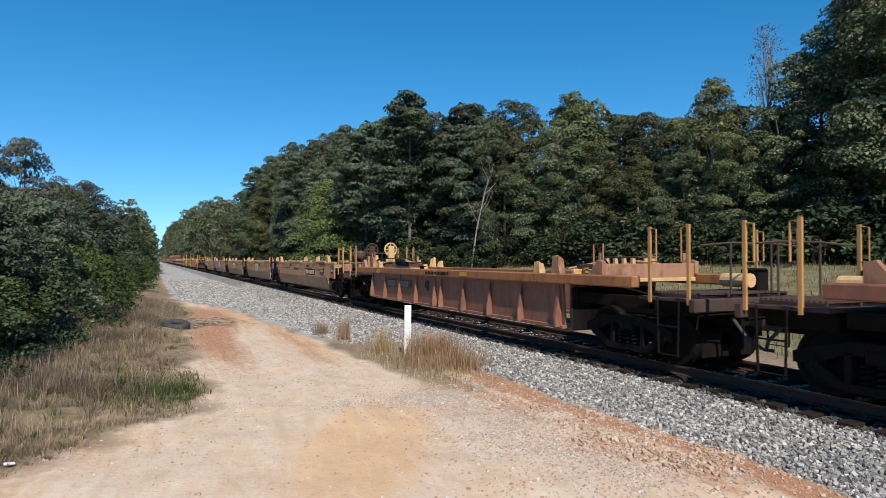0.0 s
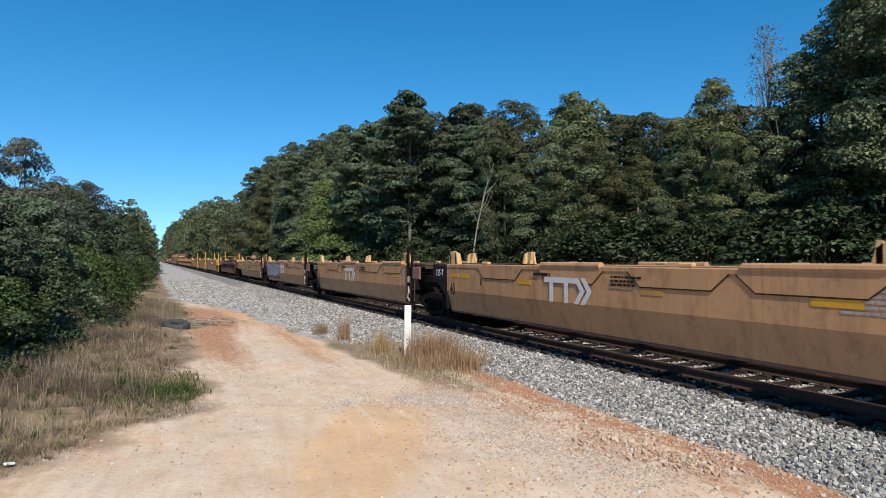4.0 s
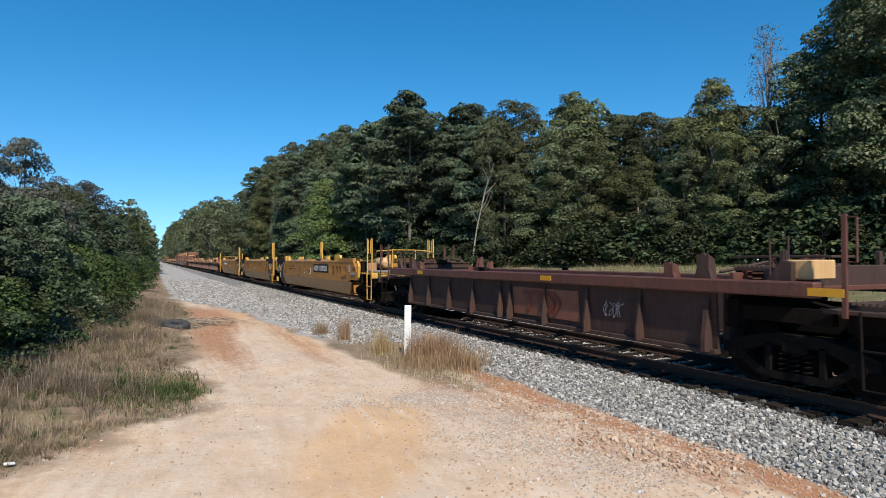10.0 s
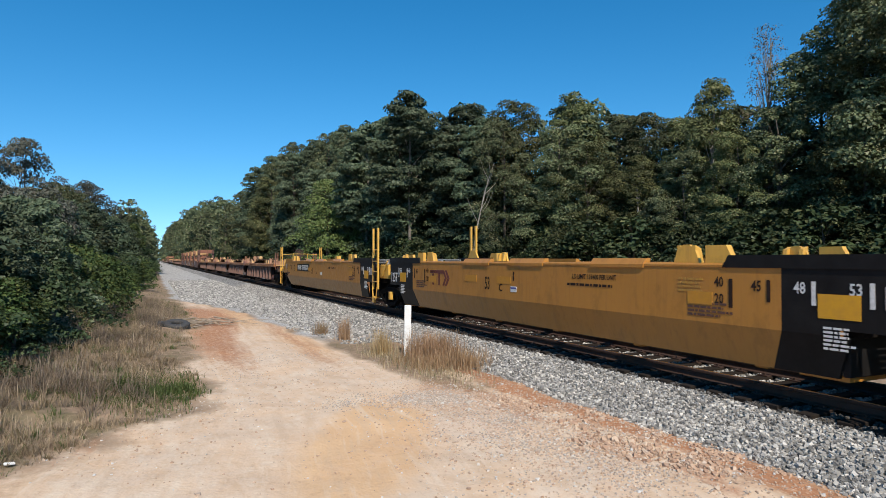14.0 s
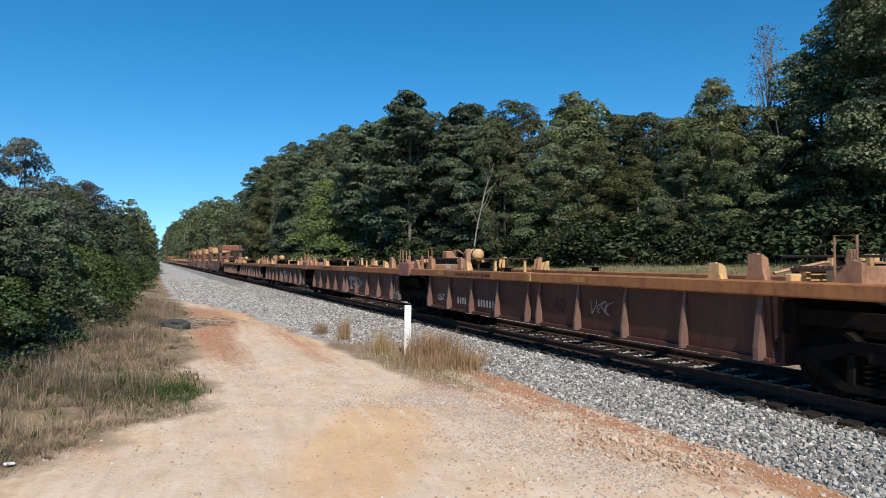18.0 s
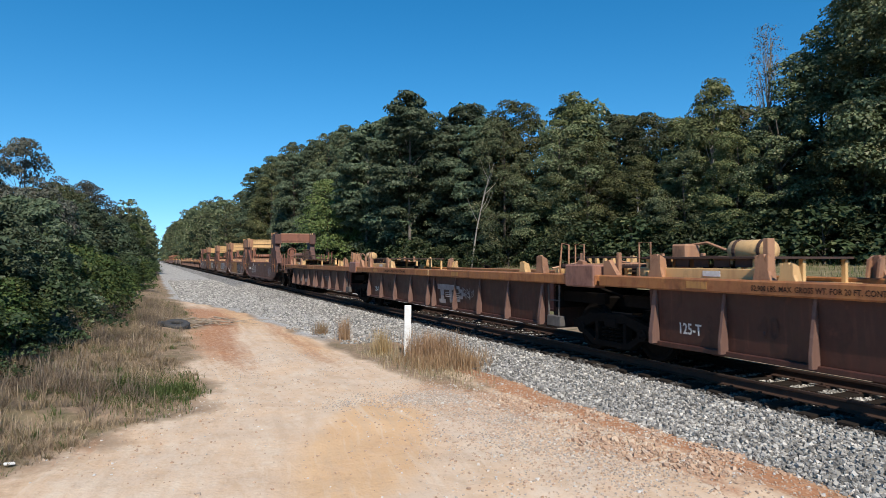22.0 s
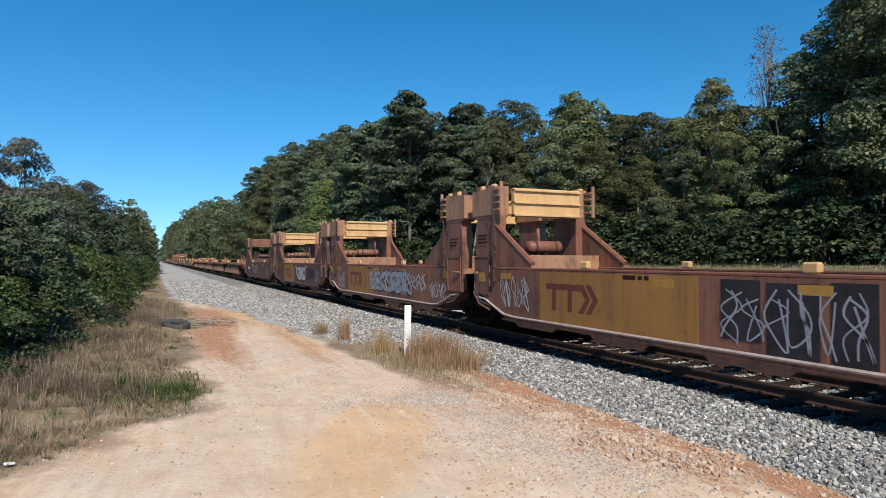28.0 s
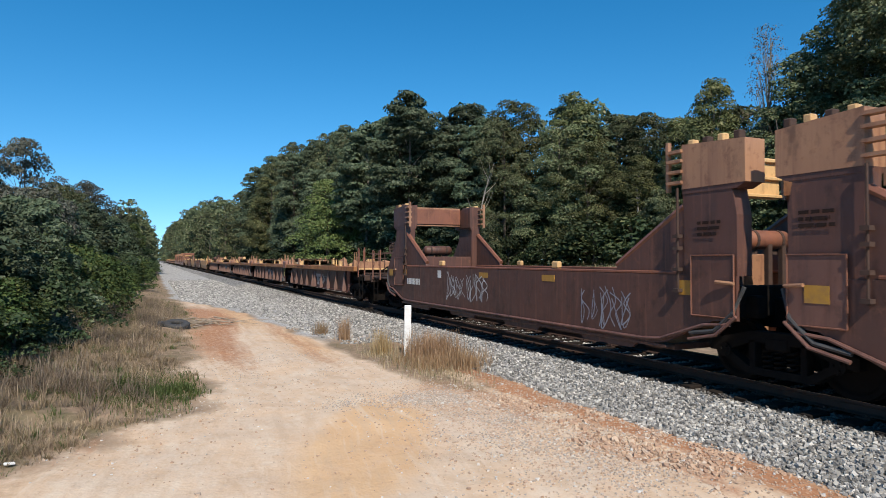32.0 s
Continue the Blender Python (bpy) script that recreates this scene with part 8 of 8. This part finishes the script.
def marks_dark(car, x, a, b, zt):
    part("equipment_box", Form().box(-HW + 0.25, -HW + 0.75, a - 1.55, a - 1.05, zt + 0.02, zt + 0.30, 0.02), CREAM, car, "cream-painted equipment box")
    strip(car, x, a - 1.9, zt - 0.13, 0.5, 0.11)
    xin = -HW + 0.118
    seg = ((b - a) / 2 - 0.39) / 4
    m0 = (a + b) / 2
    part("paint_patch", Form().add([(xin + 0.005, m0 - 0.35, 1.25), (xin + 0.005, m0 - 3.0, 1.25), (xin + 0.045, m0 - 3.0, 0.6), (xin + 0.045, m0 - 0.35, 0.6)], [(0, 1, 2, 3)]), CHORDB, car, "faded rusty painted patch")
    box_logo(car, xin + 0.008, m0 - 1.7, 0.95, 0.5, MAROON)
    scribble(car, xin + 0.02, m0 - 0.24 - seg * 2.5, 0.95, 0.6, 0.3, GREYP, 6, 0.02, 4)


def marks_53(letter, num):
    def put(car, x, a, b, zt, L2):
        stencil("53", 0.46, INK, car, x, L2 - 8.45, 1.28, 0.62)
        stencil(letter, 0.26, INK, car, x, L2 - 9.15, 1.2)
        yc = L2 - 9.78
        part("placard", Form().box(x - 0.003, x + 0.003, yc - 0.14, yc + 0.14, 1.12, 1.26), WHITEP, car, "small white placard")
        part("placard_bar", Form().box(x - 0.006, x - 0.003, yc - 0.13, yc + 0.13, 1.20, 1.235), BLUEP, car)
        part("tick", Form().box(x - 0.002, x + 0.002, yc - 0.03, yc + 0.03, 1.4, 1.62), INK, car, "dark measuring tick")
        for k in (8.2, 6.4):
            strip(car, x, L2 - k - 1.4 + 0.3 * (letter == "C"), 1.40, 0.7, 0.18, AMBER)
        if letter == "C":
            box_logo(car, x, L2 - 5.5, 1.36, 0.46, MAROON)
            stencil("LD LIMIT 119400 PER UNIT", 0.14, INK, car, x, -2.97, 1.56, 0.85)
            small_print(1, 1.6, 0.05, INK, car, x, -2.9, 1.40, 7)
        else:
            stencil("LD LIMIT 119400 PER UNIT", 0.15, INK, car, x, L2 - 6.0, 1.50, 0.85)
            small_print(1, 1.6, 0.05, INK, car, x, L2 - 6.0, 1.34, 7)
            # slogan round a red, white and blue cross
            yx = L2 - 7.45
            for m, w, d in ((BLUEP, 0.15, 0.0), (WHITEP, 0.09, 0.0015), (REDP, 0.055, 0.003)):
                part("cross_mark", Form().ribbon([(yx - 0.19, 1.58), (yx + 0.19, 1.22)], w, x - d).ribbon([(yx + 0.19, 1.58), (yx - 0.19, 1.22)], w, x - d - 0.0004), m, car, "painted cross of red, white and blue strokes")
            stencil("next", 0.12, MAROON, car, x, yx + 0.42, 1.47)
            stencil("load", 0.12, MAROON, car, x, yx + 0.42, 1.37)
            stencil("any", 0.12, MAROON, car, x, yx - 0.42, 1.45)
            stencil("road", 0.12, MAROON, car, x, yx - 0.42, 1.34)
            stencil("NON-INTERCHANGE CAR", 0.075, INK, car, x, yx - 0.75, 1.02, 0.9)
            stencil("SEE EQUIPMENT REGISTER", 0.075, INK, car, x, yx - 0.75, 0.93, 0.9)
            number_panel(car, x, num(L2), 1.46, 3.24, 0.42, 10)
            part("window_mark", Form().box(x - 0.003, x + 0.003, yc - 1.58, yc - 1.25, 1.10, 1.44), WHITEP, car, "white framed notice")
            part("window_pane", Form().box(x - 0.006, x - 0.003, yc - 1.55, yc - 1.43, 1.18, 1.41).box(x - 0.006, x - 0.003, yc - 1.40, yc - 1.28, 1.18, 1.41), BLACKP, car)
            part("frame_mark", Form().ribbon([(yc - 0.7, 1.32), (yc - 0.95, 1.32), (yc - 0.95, 1.02), (yc - 0.7, 1.02), (yc - 0.7, 1.32)], 0.02, x), INK, car)
    return put


def marks_53_front(car, x, a, b, zt, L2):
    marks_53("B", lambda h: -h + 8.77)(car, x, a, b, zt, L2)
    stencil("JWG33", 0.22, INK, car, x, -L2 + 2.75, 1.5, 0.75)
    part("holder", Form().box(x - 0.02, x, -L2 + 2.7, -L2 + 3.0, 1.22, 1.34).tube([(x - 0.02, -L2 + 2.5, 1.28), (x - 0.02, -L2 + 3.3, 1.28)], 0.018, 6), GALV, car)


def marks_53_rear(car, x, a, b, zt, L2):
    stencil("53", 0.46, INK, car, x, 0.6, 1.28, 0.62)
    stencil("A", 0.24, INK, car, x, -0.4, 1.2)
    part("placard", Form().box(x - 0.003, x + 0.003, -1.6, -1.3, 1.12, 1.26), WHITEP, car, "small white placard")
    number_panel(car, x, L2 - 8.13, 1.46, 3.24, 0.42, 10)
    strip(car, x, 1.3, 1.38, 0.6, 0.18, AMBER)
    small_print(3, 1.1, 0.06, INK, car, x, L2 - 3.3, 1.05, 3)
    stencil("LD LIMIT 119400 PER UNIT", 0.15, INK, car, x, -3.6, 1.50, 0.85)


def marks_bulk(num, seed, side="logo"):
    def put(car, x, a, b, zt):
        r = random.Random(seed)
        if side == "logo":
            reach = {1: 6.3, 2: 5.3, 3: 4.9}[seed]
            part("paint_patch", Form().box(x - 0.001, x + 0.003, b - reach, b - 1.7, 0.50, zt - 0.02), SHELL, car, "ochre panel with streaks")
            box_logo(car, x - 0.003, b - 3.0, 1.10, 0.58, MAROON)
            small_print(1, 1.0, 0.08, INK, car, x, b - 5.0, zt - 0.08, 2)
        if seed == 1:
            part("paint_patch", Form().box(x - 0.002, x + 0.002, b - 7.45, b - 6.75, 0.70, zt - 0.05), SPRAYK, car, "black sprayed block")
            part("paint_patch", Form().box(x - 0.002, x + 0.002, b - 8.35, b - 7.55, 0.55, zt - 0.08), SPRAYK, car, "black sprayed block")
            part("paint_patch", Form().box(x - 0.002, x + 0.002, b - 9.1, b - 8.5, 0.55, zt - 0.05), SPRAYK, car, "black sprayed block")
            scribble(car, x - 0.005, b - 7.9, 1.05, 2.3, 0.85, SPRAYS, 21, 0.035, 6)
            scribble(car, x - 0.006, b - 0.6, 1.1, 1.3, 0.85, SPRAYW, 22, 0.03, 5)
            scribble(car, x - 0.006, a + 0.6, 1.05, 2.9, 0.95, SPRAYK, 23, 0.05, 4)
            scribble(car, x - 0.009, a + 0.5, 1.05, 2.9, 0.95, SPRAYW, 24, 0.035, 5)
            scribble(car, -HW - 0.005, a - 0.95, 2.35, 0.7, 0.55, SPRAYW, 25, 0.03, 4)
        elif seed == 2:
            throw_up(car, x - 0.003, b - 7.2, 1.1, 4.2, 0.85, SPRAYS, SPRAYK, 30, 7, 0.15, 0.025)
            scribble(car, x - 0.03, b - 7.2, 1.1, 4.4, 0.95, SPRAYW, 32, 0.025, 7)
            scribble(car, x - 0.006, a + 1.9, 1.15, 1.6, 0.55, SPRAYW, 33, 0.05, 4)
            scribble(car, x - 0.006, a + 0.2, 0.95, 1.2, 0.5, SPRAYW, 34, 0.035, 6)
            scribble(car, x - 0.006, b - 0.6, 1.0, 1.2, 0.8, SPRAYW, 35, 0.03, 4)
        elif seed == 3:
            part("paint_patch", Form().box(x - 0.002, x + 0.002, b - 1.68, b - 0.6, 0.62, zt - 0.4), DARKBROWN, car, "dark overpainted patch")
            throw_up(car, x - 0.003, b - 6.9, 1.1, 2.1, 0.85, SPRAYW, SPRAYK, 41, 4, 0.16, 0.02)
            scribble(car, x - 0.006, a + 2.2, 1.1, 2.6, 0.6, SPRAYK, 42, 0.06, 6)
            scribble(car, x - 0.006, a + 0.6, 1.05, 0.9, 0.7, SPRAYS, 43, 0.03, 4)
        else:
            bars(9, 0.085, 0.2, 0.045, WHITEP, car, x, b - 1.1 if seed == 5 else b - 1.2, 1.18, "character")
            scribble(car, x - 0.005, b - 5.0 if seed == 5 else b - 3.4, 1.12, 2.6, 0.75, SPRAYW, 50 + seed, 0.03, 8)
            scribble(car, x - 0.005, a + 1.6, 1.0, 1.6, 0.8, SPRAYS, 60 + seed, 0.025, 5)
            part("placard", Form().box(x - 0.003, x + 0.003, b - 3.35, b - 3.1, 1.36, 1.58), WHITEP, car, "small white placard")
    return put


# ---------------------------------------------------------------- the consist, from the first car to pass
OFF = -3.66
J = [v + OFF for v in (-10.6, 10.96, 31.85, 50.4, 66.6, 82.9, 99.2, 117.0, 137.2, 159.65, 179.4, 201.45, 219.0, 234.95, 250.95, 267.2, 283.5, 302.85, 318.1, 333.55, 348.75, 367.3, 384.6, 400.5, 416.4, 432.3, 450.0)]
ribbed_car(J[0], J[1], "c", "c", CHORDB, DARKBROWN, None, True, True, "", OLDYELLOW)
ribbed_car(J[1], J[2], "c", "c", CHORD, SIENNA, marks_single, True, True, "", OLDYELLOW, front_in=4.15, brake="rear")
smooth_car(J[2], J[3], "c", "a", TAN, marks_a)
smooth_car(J[3], J[4], "a", "a", TAN, marks_logo("E"))
smooth_car(J[4], J[5], "a", "a", TAN, marks_logo("D"))
smooth_car(J[5], J[6], "a", "a", TAN, marks_graffiti)
smooth_car(J[6], J[7], "a", "c", TAN, marks_b)
ribbed_car(J[7], J[8], "c", "c", NIGHTCHORD, NIGHT, marks_dark, True, True, "", NIGHTCHORD, brake="")
long_car(J[8], J[9], "c", "a", marks_53_front)
long_car(J[9], J[10], "a", "a", marks_53("C", None))
long_car(J[10], J[11], "a", "c", marks_53_rear)
for i in range(5):
    ribbed_car(J[11 + i], J[12 + i], "c" if i == 0 else "a", "c" if i == 4 else "a", CHORD, PANEL, marks_ribbed(("number", "mark", "mark", "mark", "last")[i]), True, True, ("rear", "", "rear", "", "front")[i], front_in=3.8, rear_in=2.3)
for i in range(5):
    bulkhead_car(J[16 + i], J[17 + i], "c" if i == 0 else "a", "c" if i == 4 else "a", marks_bulk(0, (4, 1, 2, 3, 5)[i], "logo" if 0 < i < 4 else ""), True, 1 if i in (0, 3, 4) else 0)
for i in range(5):
    ribbed_car(J[21 + i], J[22 + i], "c" if i == 0 else "a", "c" if i == 4 else "a", CHORD, PANEL, marks_ribbed("mark"), True, True, ("", "", "rear", "", "front")[i])
# the rest of the train stays far away
y = J[26]
for kind in ("smooth", "bulkhead", "ribbed", "smooth"):
    for i in range(5):
        f, r_ = "c" if i == 0 else "a", "c" if i == 4 else "a"
        ln = 17.6 if i in (0, 4) else 15.9
        if kind == "smooth":
            smooth_car(y, y + ln, f, r_, BROWN if i % 2 else TAN, None, False, False)
        elif kind == "bulkhead":
            bulkhead_car(y, y + ln, f, r_, None, False)
        else:
            ribbed_car(y, y + ln, f, r_, CHORD, PANEL, None, False, False)
        y += ln


# ---------------------------------------------------------------- what moves
def motions():
    """The whole train rolls past at a slowly falling speed, its wheels turning."""
    times = [0, 3, 6, 9, 12, 15, 18, 21, 24, 27, 30, 32]
    for car, y0 in CARS:
        walk(car, [(t, pose(TRACK_X, y0 - travelled(t), RAIL_Z)) for t in times])
    ticks = [2 * k / FPS for k in range(16 * 30 + 1)]
    for w, dy in WHEELSETS:
        walk(w, [(t, pose(0, dy, WHEEL_R, math.degrees(travelled(t) / WHEEL_R))) for t in ticks])


motions()
